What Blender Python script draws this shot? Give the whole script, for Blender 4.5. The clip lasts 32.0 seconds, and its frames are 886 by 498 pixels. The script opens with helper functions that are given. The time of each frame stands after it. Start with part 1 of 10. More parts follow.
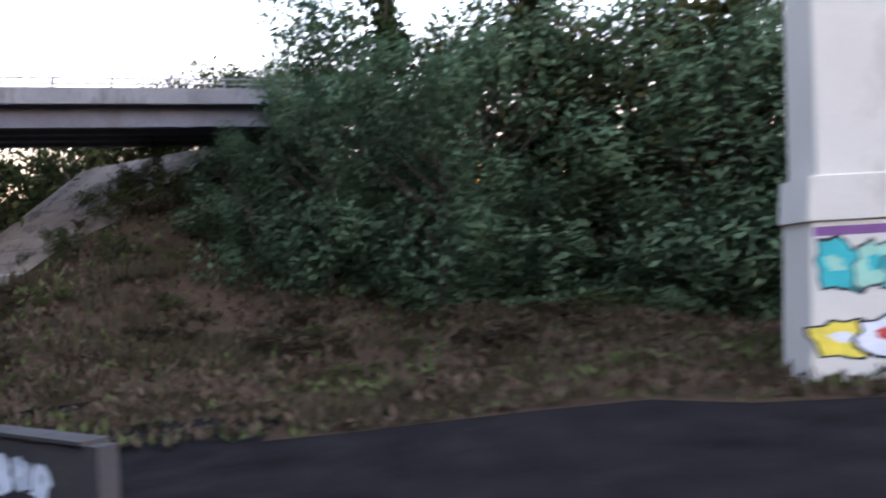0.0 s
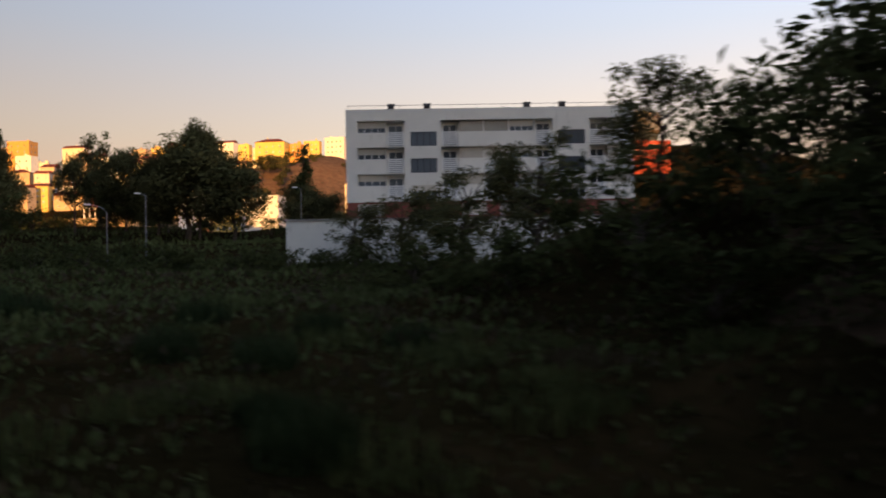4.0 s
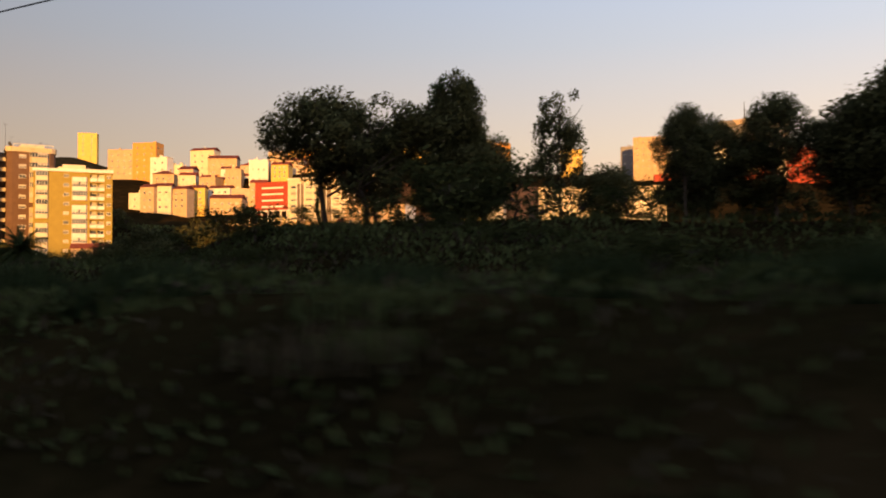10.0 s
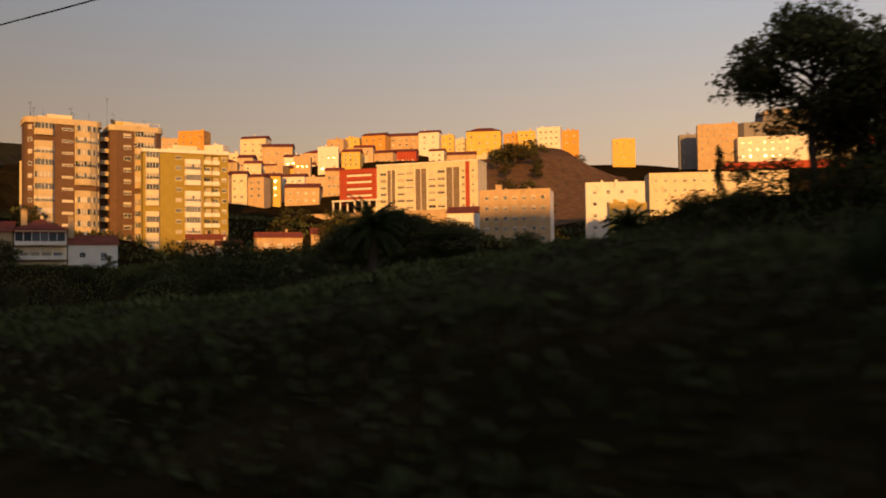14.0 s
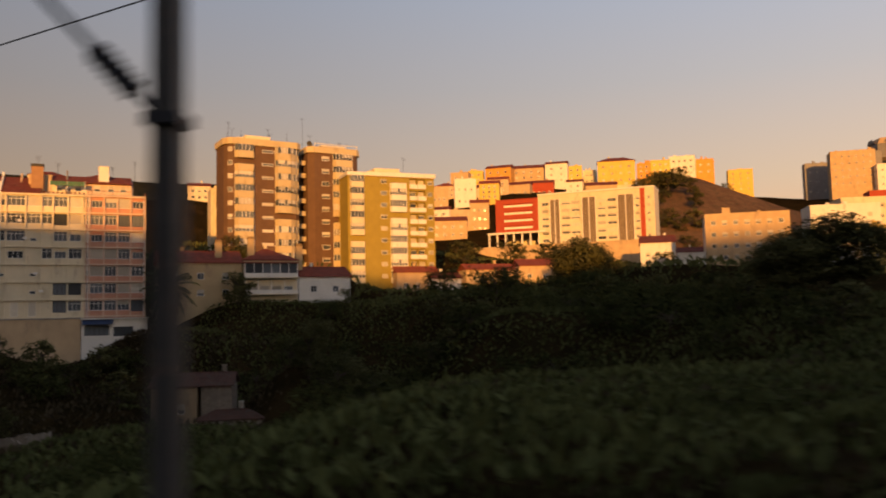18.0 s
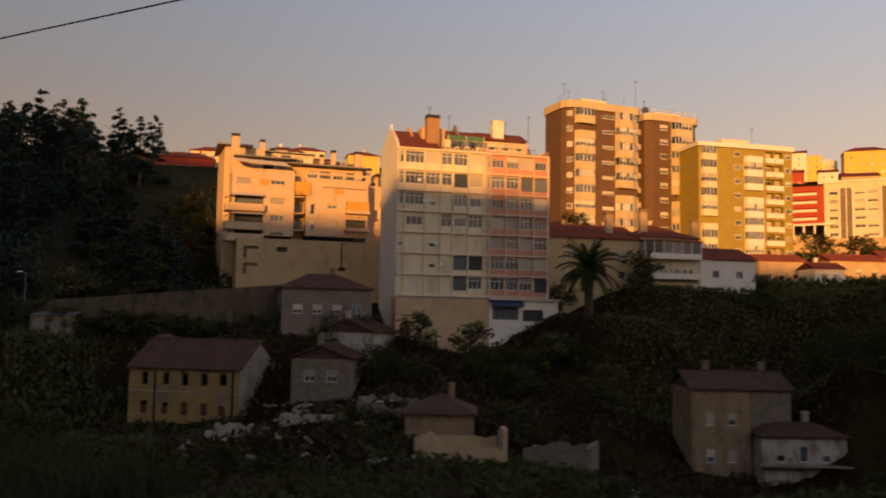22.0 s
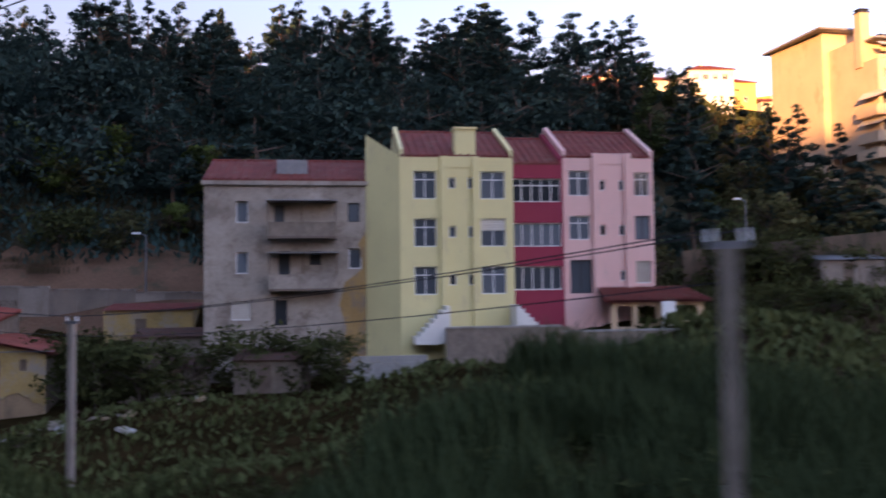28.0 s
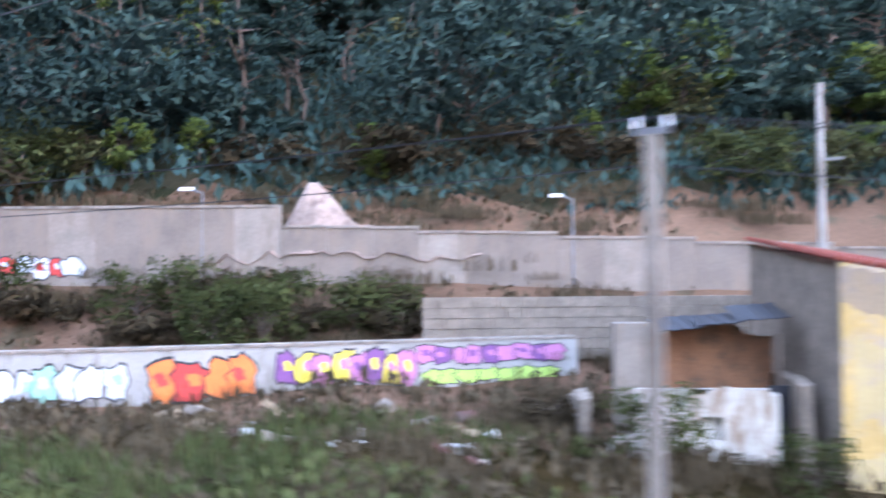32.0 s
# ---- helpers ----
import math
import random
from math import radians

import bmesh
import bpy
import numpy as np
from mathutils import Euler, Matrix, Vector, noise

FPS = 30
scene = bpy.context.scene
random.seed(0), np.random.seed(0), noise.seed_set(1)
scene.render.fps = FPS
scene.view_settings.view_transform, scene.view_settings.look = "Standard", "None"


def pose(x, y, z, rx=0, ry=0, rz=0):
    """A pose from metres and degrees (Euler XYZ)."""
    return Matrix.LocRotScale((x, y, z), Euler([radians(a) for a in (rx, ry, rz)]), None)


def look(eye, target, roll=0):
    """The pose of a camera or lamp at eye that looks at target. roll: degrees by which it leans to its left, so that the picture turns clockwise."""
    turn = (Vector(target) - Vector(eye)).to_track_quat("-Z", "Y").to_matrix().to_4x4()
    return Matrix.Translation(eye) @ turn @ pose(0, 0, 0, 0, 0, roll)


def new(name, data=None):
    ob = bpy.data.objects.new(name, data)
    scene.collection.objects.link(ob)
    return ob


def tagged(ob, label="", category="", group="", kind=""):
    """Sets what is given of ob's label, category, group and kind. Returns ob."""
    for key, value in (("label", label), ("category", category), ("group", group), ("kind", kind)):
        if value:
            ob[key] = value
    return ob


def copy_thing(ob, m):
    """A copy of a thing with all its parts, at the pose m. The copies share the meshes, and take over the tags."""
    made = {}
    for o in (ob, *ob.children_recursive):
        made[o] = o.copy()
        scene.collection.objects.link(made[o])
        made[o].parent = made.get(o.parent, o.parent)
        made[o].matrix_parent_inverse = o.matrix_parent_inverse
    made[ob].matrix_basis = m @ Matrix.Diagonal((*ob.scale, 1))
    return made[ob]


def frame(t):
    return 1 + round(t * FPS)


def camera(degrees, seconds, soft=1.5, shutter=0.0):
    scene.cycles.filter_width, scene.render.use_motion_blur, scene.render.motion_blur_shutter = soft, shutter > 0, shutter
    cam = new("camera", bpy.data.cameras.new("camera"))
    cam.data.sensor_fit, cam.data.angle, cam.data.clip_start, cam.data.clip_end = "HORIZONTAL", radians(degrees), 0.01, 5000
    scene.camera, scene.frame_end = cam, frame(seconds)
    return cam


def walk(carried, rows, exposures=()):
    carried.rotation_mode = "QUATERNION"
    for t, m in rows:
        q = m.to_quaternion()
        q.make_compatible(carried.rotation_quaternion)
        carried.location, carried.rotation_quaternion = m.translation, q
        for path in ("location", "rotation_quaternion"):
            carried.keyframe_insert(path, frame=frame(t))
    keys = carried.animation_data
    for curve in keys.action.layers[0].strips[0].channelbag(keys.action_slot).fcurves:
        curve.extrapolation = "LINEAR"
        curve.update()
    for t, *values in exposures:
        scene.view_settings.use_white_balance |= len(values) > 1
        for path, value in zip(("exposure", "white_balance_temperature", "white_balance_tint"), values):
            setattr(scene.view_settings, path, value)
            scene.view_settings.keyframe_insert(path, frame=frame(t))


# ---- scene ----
cam = camera(57.2, 32.0, soft=1.8, shutter=0.6)
PATH = [
    (0, (74.895, -36.920, 0.679), (74.671, -34.934, 0.751), -3.4),
    (0.5, (67.512, -34.625, 1.025), (67.343, -32.632, 1.050), -3.2),
    (1, (60.448, -31.797, 1.447), (60.327, -29.802, 1.504), -3.1),
    (1.5, (53.183, -28.837, 1.901), (53.108, -26.841, 1.996), -3.8),
    (2, (46.168, -25.763, 2.412), (46.157, -23.763, 2.456), -3.4),
    (2.5, (39.323, -22.599, 2.670), (39.338, -20.599, 2.701), -3.5),
    (3, (32.977, -19.080, 2.882), (32.988, -17.081, 2.913), -2.0),
    (3.5, (26.885, -15.071, 3.313), (26.895, -13.071, 3.338), -1.4),
    (5.5, (0.039, -0.038, 3.009), (0.050, 1.962, 3.045), 0.6),
    (6, (-6.716, 3.542, 2.997), (-6.707, 5.541, 3.050), 0.8),
    (6.5, (-13.645, 7.071, 3.013), (-13.641, 9.070, 3.071), 1.2),
    (7, (-20.292, 10.530, 2.995), (-20.294, 12.530, 3.047), 1.2),
    (7.5, (-27.189, 13.967, 3.020), (-27.203, 15.966, 3.085), 1.5),
    (8, (-33.948, 17.189, 2.963), (-33.979, 19.188, 3.036), 1.1),
    (8.5, (-40.968, 21.033, 2.570), (-40.999, 23.032, 2.629), 0.1),
    (9, (-48.011, 24.583, 2.284), (-48.047, 26.581, 2.364), 0.4),
    (9.5, (-55.116, 28.118, 2.566), (-55.198, 30.113, 2.680), -0.1),
    (10, (-61.934, 31.188, 2.563), (-61.991, 33.186, 2.627), -0.3),
    (10.5, (-68.607, 34.688, 2.588), (-68.668, 36.686, 2.646), 0.6),
    (11, (-75.636, 37.868, 2.547), (-75.734, 39.863, 2.653), 0.2),
    (11.5, (-81.879, 41.004, 2.272), (-81.970, 43.001, 2.325), 0.5),
    (12, (-88.421, 45.137, 2.245), (-88.468, 47.136, 2.307), 0.1),
    (12.5, (-95.127, 48.748, 2.260), (-95.168, 50.745, 2.350), 0.2),
    (13, (-101.532, 52.272, 2.252), (-101.561, 54.271, 2.315), -0.2),
    (13.5, (-108.041, 55.413, 2.192), (-108.053, 57.413, 2.236), -0.2),
    (14, (-114.644, 59.257, 1.874), (-114.662, 61.256, 1.929), -0.7),
    (14.5, (-120.923, 62.777, 1.827), (-120.931, 64.776, 1.887), -1.9),
    (16.5, (-146.638, 76.074, 1.408), (-146.674, 78.070, 1.525), -1.5),
    (17, (-152.902, 79.565, 1.083), (-152.959, 81.559, 1.227), -1.6),
    (17.5, (-159.505, 82.655, 1.018), (-159.591, 84.647, 1.166), -1.3),
    (18, (-165.745, 85.463, 0.696), (-165.864, 87.453, 0.859), -1.3),
    (18.5, (-172.777, 88.870, 0.628), (-172.933, 90.856, 0.806), -1.2),
    (19, (-179.427, 91.950, 0.264), (-179.622, 93.931, 0.460), -1.2),
    (19.5, (-186.009, 94.422, -0.064), (-186.244, 96.397, 0.142), -1.0),
    (20, (-192.997, 97.198, -0.071), (-193.272, 99.169, 0.129), -0.4),
    (20.5, (-200.075, 99.785, -0.157), (-200.377, 101.754, 0.031), -0.1),
    (21, (-206.769, 101.805, -0.440), (-207.109, 103.767, -0.257), 0.0),
    (21.5, (-214.126, 104.124, -0.554), (-214.505, 106.081, -0.384), 0.7),
    (22, (-221.076, 106.177, -1.215), (-221.479, 108.129, -1.049), 0.9),
    (22.5, (-228.102, 108.086, -1.239), (-228.534, 110.034, -1.095), 0.8),
    (23, (-235.519, 109.972, -1.061), (-235.976, 111.914, -0.930), 0.8),
    (23.5, (-242.588, 111.526, -1.688), (-243.093, 113.457, -1.562), 1.0),
    (24, (-249.657, 113.080, -2.073), (-250.193, 115.003, -1.967), 1.2),
    (24.5, (-257.037, 114.943, -2.156), (-257.579, 116.867, -2.103), 0.7),
    (26.5, (-285.856, 121.677, -3.617), (-286.453, 123.584, -3.514), -0.2),
    (27, (-292.922, 123.163, -3.637), (-293.534, 125.064, -3.520), -0.3),
    (27.5, (-299.880, 124.483, -3.662), (-300.489, 126.386, -3.566), -0.8),
    (28, (-306.551, 125.941, -3.968), (-307.177, 127.838, -3.869), -0.7),
    (28.5, (-313.538, 127.142, -4.044), (-314.197, 129.027, -3.947), -0.7),
    (29, (-320.242, 128.721, -4.329), (-320.899, 130.606, -4.211), -1.2),
    (29.5, (-327.534, 129.844, -4.096), (-328.195, 131.728, -3.977), -0.8),
    (30, (-334.249, 130.748, -4.355), (-334.929, 132.626, -4.247), -0.2),
    (30.5, (-341.220, 131.820, -4.477), (-341.925, 133.689, -4.384), -0.6),
    (31, (-347.946, 132.553, -4.784), (-348.679, 134.410, -4.674), -0.5),
    (31.5, (-354.877, 133.381, -4.757), (-355.635, 135.229, -4.663), -0.5),
    (32, (-361.915, 134.158, -4.783), (-362.714, 135.991, -4.723), -0.4),
]
walk(cam, [(t, look(e, g, r)) for t, e, g, r in PATH], exposures=[(0, 3.75, 6500, 14), (1, 3.3, 6500, 13), (2, 2.75, 6500, 11), (3, 2.1, 6400, 10), (3.5, 1.6, 6500, 10), (5.5, 1.15, 6800, 11), (10, 1.1, 7000, 11), (11, 1.05, 7100, 11), (13, 0.5, 7600, 12), (16, 0.65, 7900, 14), (22, 0.65, 8200, 17), (23.5, 0.85, 8200, 17), (24, 1.25, 8000, 18), (24.5, 1.65, 6700, 21), (26.5, 1.7, 6000, 25), (28, 2.3, 5850, 25), (29, 3.5, 5700, 20), (30, 4.75, 5800, 18), (31, 5.25, 5950, 17), (32, 5.0, 6000, 16)])

# ---- world and sun ----
SUN_EL, SUN_AZ = radians(6.5), (0.02, -1.0)
world = bpy.data.worlds.new("sky")
scene.world = world
world.use_nodes = True
wn, wl = world.node_tree.nodes, world.node_tree.links
wn.clear()
w_out = wn.new("ShaderNodeOutputWorld")
w_bg = wn.new("ShaderNodeBackground")
w_sky = wn.new("ShaderNodeTexSky")
w_sky.sky_type, w_sky.sun_disc = "NISHITA", False
w_sky.sun_elevation, w_sky.sun_rotation = SUN_EL, radians(180)
w_sky.air_density, w_sky.dust_density, w_sky.ozone_density = 1.0, 2.2, 1.4
w_geo = wn.new("ShaderNodeTexCoord")
w_sep = wn.new("ShaderNodeSeparateXYZ")
w_ramp = wn.new("ShaderNodeValToRGB")
w_ramp.color_ramp.elements[0].position, w_ramp.color_ramp.elements[0].color = 0.0, (0.95, 0.40, 0.15, 1)
w_ramp.color_ramp.elements[1].position, w_ramp.color_ramp.elements[1].color = 1.0, (0.13, 0.17, 0.28, 1)
w_top = w_ramp.color_ramp.elements.new(0.40)
w_top.color = (0.37, 0.47, 0.68, 1)
w_mid = w_ramp.color_ramp.elements.new(0.15)
w_mid.color = (0.66, 0.48, 0.36, 1)
w_hi = w_ramp.color_ramp.elements.new(0.27)
w_hi.color = (0.47, 0.47, 0.53, 1)
w_mix = wn.new("ShaderNodeMixRGB")
w_mix.blend_type, w_mix.inputs[0].default_value = "MIX", 0.75
w_scale = wn.new("ShaderNodeMixRGB")
w_scale.blend_type, w_scale.inputs[0].default_value = "MULTIPLY", 1.0
w_scale.inputs[2].default_value = (6.5, 6.5, 6.5, 1)
w_bg.inputs[1].default_value = 0.10
wl.new(w_geo.outputs["Generated"], w_sep.inputs[0])
wl.new(w_sep.outputs[2], w_ramp.inputs[0])
wl.new(w_ramp.outputs[0], w_scale.inputs[1])
wl.new(w_sky.outputs[0], w_mix.inputs[1])
wl.new(w_scale.outputs[0], w_mix.inputs[2])
w_side = wn.new("ShaderNodeMath")
w_side.operation, w_side.inputs[1].default_value, w_side.inputs[2].default_value = "MULTIPLY_ADD", 0.055, 0.093
wl.new(w_sep.outputs[0], w_side.inputs[0])
wl.new(w_side.outputs[0], w_bg.inputs[1])
wl.new(w_mix.outputs[0], w_bg.inputs[0])
wl.new(w_bg.outputs[0], w_out.inputs[0])

sun = new("sun", bpy.data.lights.new("sun", "SUN"))
sun.data.energy, sun.data.angle, sun.data.color = 3.6, radians(1.0), (1.0, 0.48, 0.13)
sun_from = Vector((SUN_AZ[0] * math.cos(SUN_EL), SUN_AZ[1] * math.cos(SUN_EL), math.sin(SUN_EL)))
sun.matrix_world = look(sun_from * 100, (0, 0, 0))

# ---- materials ----
MATS = {}


def material(name, base, rough=0.85, var=0.25, scale=0.6, fine=8.0, bump=0.3, stain=None, stain_amt=0.0, metal=0.0, hue_random=0.0, streak=0.0, spec=0.3):
    """A weathered procedural surface: two scales of colour variation, optional stains, streaks that run down, and relief."""
    if name in MATS:
        return MATS[name]
    m = bpy.data.materials.new(name)
    m.use_nodes = True
    n, l = m.node_tree.nodes, m.node_tree.links
    b = n["Principled BSDF"]
    b.inputs["Roughness"].default_value = rough
    b.inputs["Metallic"].default_value = metal
    b.inputs["Specular IOR Level"].default_value = spec
    co = n.new("ShaderNodeNewGeometry")
    big = n.new("ShaderNodeTexNoise")
    big.inputs["Scale"].default_value, big.inputs["Detail"].default_value = scale, 4
    small = n.new("ShaderNodeTexNoise")
    small.inputs["Scale"].default_value, small.inputs["Detail"].default_value = fine, 3
    l.new(co.outputs["Position"], big.inputs["Vector"])
    l.new(co.outputs["Position"], small.inputs["Vector"])
    ramp = n.new("ShaderNodeValToRGB")
    lo, hi = [max(0, c * (1 - var)) for c in base], [min(1, c * (1 + var)) for c in base]
    ramp.color_ramp.elements[0].position, ramp.color_ramp.elements[0].color = 0.3, (*lo, 1)
    ramp.color_ramp.elements[1].position, ramp.color_ramp.elements[1].color = 0.7, (*hi, 1)
    add = n.new("ShaderNodeMath")
    add.operation = "MULTIPLY_ADD"
    l.new(small.outputs[0], add.inputs[0])
    add.inputs[1].default_value = 0.35
    mul = n.new("ShaderNodeMath")
    mul.operation = "MULTIPLY"
    l.new(big.outputs[0], mul.inputs[0])
    mul.inputs[1].default_value = 0.65
    l.new(mul.outputs[0], add.inputs[2])
    l.new(add.outputs[0], ramp.inputs[0])
    out = ramp.outputs[0]
    if stain:
        st = n.new("ShaderNodeTexNoise")
        st.inputs["Scale"].default_value, st.inputs["Detail"].default_value, st.inputs["Roughness"].default_value = scale * 1.7, 6, 0.7
        mp = n.new("ShaderNodeMapping")
        mp.inputs["Scale"].default_value = (1, 1, 0.35 if streak else 1)
        mp.inputs["Location"].default_value = (7.3, 2.1, 4.4)
        l.new(co.outputs["Position"], mp.inputs[0])
        l.new(mp.outputs[0], st.inputs["Vector"])
        sr = n.new("ShaderNodeValToRGB")
        sr.color_ramp.elements[0].position, sr.color_ramp.elements[1].position = 0.62 - 0.25 * stain_amt, 0.72 - 0.15 * stain_amt
        l.new(st.outputs[0], sr.inputs[0])
        mx = n.new("ShaderNodeMixRGB")
        mx.inputs[2].default_value = (*stain, 1)
        l.new(sr.outputs[0], mx.inputs[0])
        l.new(out, mx.inputs[1])
        out = mx.outputs[0]
    if hue_random:
        oi = n.new("ShaderNodeObjectInfo")
        hs = n.new("ShaderNodeHueSaturation")
        mr = n.new("ShaderNodeMapRange")
        mr.inputs[3].default_value, mr.inputs[4].default_value = 1 - hue_random, 1 + hue_random
        l.new(oi.outputs["Random"], mr.inputs[0])
        l.new(mr.outputs[0], hs.inputs["Value"])
        l.new(out, hs.inputs["Color"])
        out = hs.outputs[0]
    l.new(out, b.inputs["Base Color"])
    if bump:
        bp = n.new("ShaderNodeBump")
        bp.inputs["Strength"].default_value, bp.inputs["Distance"].default_value = bump, 0.03
        l.new(small.outputs[0], bp.inputs["Height"])
        l.new(bp.outputs[0], b.inputs["Normal"])
    MATS[name] = m
    return m


def leaf_material(name, lo, hi, trans=0.25):
    """Foliage: colour varied from clump to clump, thin enough to pass some light."""
    if name in MATS:
        return MATS[name]
    m = bpy.data.materials.new(name)
    m.use_nodes = True
    n, l = m.node_tree.nodes, m.node_tree.links
    b = n["Principled BSDF"]
    b.inputs["Roughness"].default_value = 0.9
    b.inputs["Specular IOR Level"].default_value = 0.02
    g = n.new("ShaderNodeNewGeometry")
    oi = n.new("ShaderNodeObjectInfo")
    noise_t = n.new("ShaderNodeTexNoise")
    noise_t.inputs["Scale"].default_value = 0.5
    l.new(g.outputs["Position"], noise_t.inputs["Vector"])
    s1 = n.new("ShaderNodeMath")
    s1.operation = "MULTIPLY_ADD"
    l.new(g.outputs["Random Per Island"], s1.inputs[0])
    s1.inputs[1].default_value = 0.22
    s2 = n.new("ShaderNodeMath")
    s2.operation = "MULTIPLY_ADD"
    l.new(oi.outputs["Random"], s2.inputs[0])
    s2.inputs[1].default_value = 0.35
    l.new(s1.outputs[0], s2.inputs[2])
    s3 = n.new("ShaderNodeMath")
    s3.operation = "MULTIPLY"
    l.new(noise_t.outputs[0], s3.inputs[0])
    s3.inputs[1].default_value = 0.35
    fine_t = n.new("ShaderNodeTexNoise")
    fine_t.inputs["Scale"].default_value, fine_t.inputs["Detail"].default_value = 3.2, 5
    l.new(g.outputs["Position"], fine_t.inputs["Vector"])
    s4 = n.new("ShaderNodeMath")
    s4.operation, s4.inputs[1].default_value = "MULTIPLY_ADD", 0.45
    l.new(fine_t.outputs[0], s4.inputs[0])
    l.new(s3.outputs[0], s4.inputs[2])
    l.new(s4.outputs[0], s1.inputs[2])
    r = n.new("ShaderNodeValToRGB")
    r.color_ramp.elements[0].position, r.color_ramp.elements[0].color = 0.2, (*lo, 1)
    r.color_ramp.elements[1].position, r.color_ramp.elements[1].color = 0.95, (*hi, 1)
    l.new(s2.outputs[0], r.inputs[0])
    l.new(r.outputs[0], b.inputs["Base Color"])
    tr = n.new("ShaderNodeBsdfTranslucent")
    l.new(r.outputs[0], tr.inputs[0])
    mx = n.new("ShaderNodeMixShader")
    mx.inputs[0].default_value = trans
    l.new(b.outputs[0], mx.inputs[1])
    l.new(tr.outputs[0], mx.inputs[2])
    l.new(mx.outputs[0], n["Material Output"].inputs[0])
    MATS[name] = m
    return m


def glass_material(name, tint=(0.03, 0.035, 0.04), rough=0.08):
    """A window pane seen from outside: dark room behind, clear reflection."""
    if name in MATS:
        return MATS[name]
    m = bpy.data.materials.new(name)
    m.use_nodes = True
    n, l = m.node_tree.nodes, m.node_tree.links
    b = n["Principled BSDF"]
    b.inputs["Base Color"].default_value = (*tint, 1)
    b.inputs["Roughness"].default_value = rough
    b.inputs["IOR"].default_value = 1.5
    oi = n.new("ShaderNodeObjectInfo")
    r = n.new("ShaderNodeValToRGB")
    r.color_ramp.elements[0].color = (*tint, 1)
    r.color_ramp.elements[1].color = (*[min(1, c * 4 + 0.02) for c in tint], 1)
    l.new(oi.outputs["Random"], r.inputs[0])
    l.new(r.outputs[0], b.inputs["Base Color"])
    MATS[name] = m
    return m


# far darker than dry grass: the field's deep shade is put into the base colour
SHADED_GRASS = material("dry_grass", (0.020, 0.0145, 0.0060), 0.95, 0.45, 0.12, 3.0, 0.6, (0.036, 0.023, 0.010), 0.5, spec=0.0)
DIRT = material("bare_earth", (0.135, 0.08, 0.05), 0.95, 0.35, 0.25, 4.0, 0.6, (0.08, 0.065, 0.04), 0.4, spec=0.0)
CUTTING = material("cutting_earth", (0.066, 0.042, 0.027), 0.95, 0.45, 0.35, 5.0, 0.8, (0.030, 0.027, 0.015), 0.5, spec=0.0)
LITTER = material("forest_litter", (0.040, 0.034, 0.020), 0.95, 0.45, 0.3, 4.0, 0.7, (0.02, 0.024, 0.012), 0.5, spec=0.0)
TRACKBED = material("dark_track_ground", (0.017, 0.0145, 0.014), 0.95, 0.4, 0.5, 9.0, 0.8, (0.016, 0.014, 0.014), 0.4, spec=0.0)
DARK_CONCRETE = material("dark_concrete", (0.05, 0.043, 0.038), 0.9, 0.35, 0.5, 7.0, 0.4, (0.05, 0.045, 0.045), 0.55, streak=1)
PIER_PALE = material("pale_pier_concrete", (0.62, 0.57, 0.49), 0.8, 0.07, 0.3, 8.0, 0.12, (0.48, 0.43, 0.36), 0.15, streak=1)
BALLAST = material("ballast", (0.10, 0.09, 0.08), 0.95, 0.4, 1.0, 25.0, 0.9)
ASPHALT = material("asphalt", (0.055, 0.053, 0.052), 0.9, 0.2, 0.5, 30.0, 0.3)
CONCRETE = material("concrete", (0.33, 0.31, 0.28), 0.85, 0.2, 0.5, 9.0, 0.35, (0.20, 0.18, 0.15), 0.4, streak=1)
CONCRETE_DK = material("weathered_concrete", (0.25, 0.21, 0.17), 0.9, 0.3, 0.7, 9.0, 0.5, (0.13, 0.105, 0.085), 0.5, streak=1)
FASCIA = material("fascia_concrete", (0.20, 0.19, 0.19), 0.85, 0.2, 0.4, 6.0, 0.3, (0.12, 0.11, 0.105), 0.5, streak=1)
DECK = material("deck_concrete", (0.15, 0.147, 0.165), 0.85, 0.2, 0.4, 6.0, 0.3, (0.13, 0.12, 0.12), 0.5, streak=1)
RENDER_W = material("white_render", (0.72, 0.69, 0.62), 0.85, 0.08, 0.4, 12.0, 0.1, (0.55, 0.52, 0.45), 0.2, streak=1)
RENDER_C = material("cream_render", (0.66, 0.58, 0.42), 0.85, 0.10, 0.4, 12.0, 0.12, (0.5, 0.42, 0.3), 0.25, streak=1)
RENDER_Y = material("yellow_render", (0.66, 0.46, 0.13), 0.85, 0.12, 0.4, 12.0, 0.12, (0.5, 0.36, 0.14), 0.2, streak=1)
RENDER_P = material("pink_render", (0.62, 0.36, 0.27), 0.85, 0.12, 0.5, 12.0, 0.12, (0.5, 0.33, 0.26), 0.25, streak=1)
PASTEL_Y = material("pastel_yellow_render", (0.70, 0.62, 0.30), 0.85, 0.06, 0.5, 12.0, 0.12, (0.58, 0.50, 0.27), 0.15, streak=1)
PASTEL_P = material("pastel_pink_render", (0.72, 0.46, 0.40), 0.85, 0.06, 0.5, 12.0, 0.12, (0.6, 0.42, 0.36), 0.15, streak=1)
CRIMSON = material("crimson_render", (0.26, 0.035, 0.06), 0.85, 0.10, 0.5, 12.0, 0.12)
OLD_GREY = material("decayed_grey_render", (0.34, 0.29, 0.235), 0.92, 0.3, 0.35, 5.0, 0.5, (0.20, 0.16, 0.125), 0.5)
OLD_YELLOW = material("decayed_yellow_render", (0.34, 0.22, 0.085), 0.92, 0.25, 0.5, 6.0, 0.4, (0.22, 0.17, 0.12), 0.55)
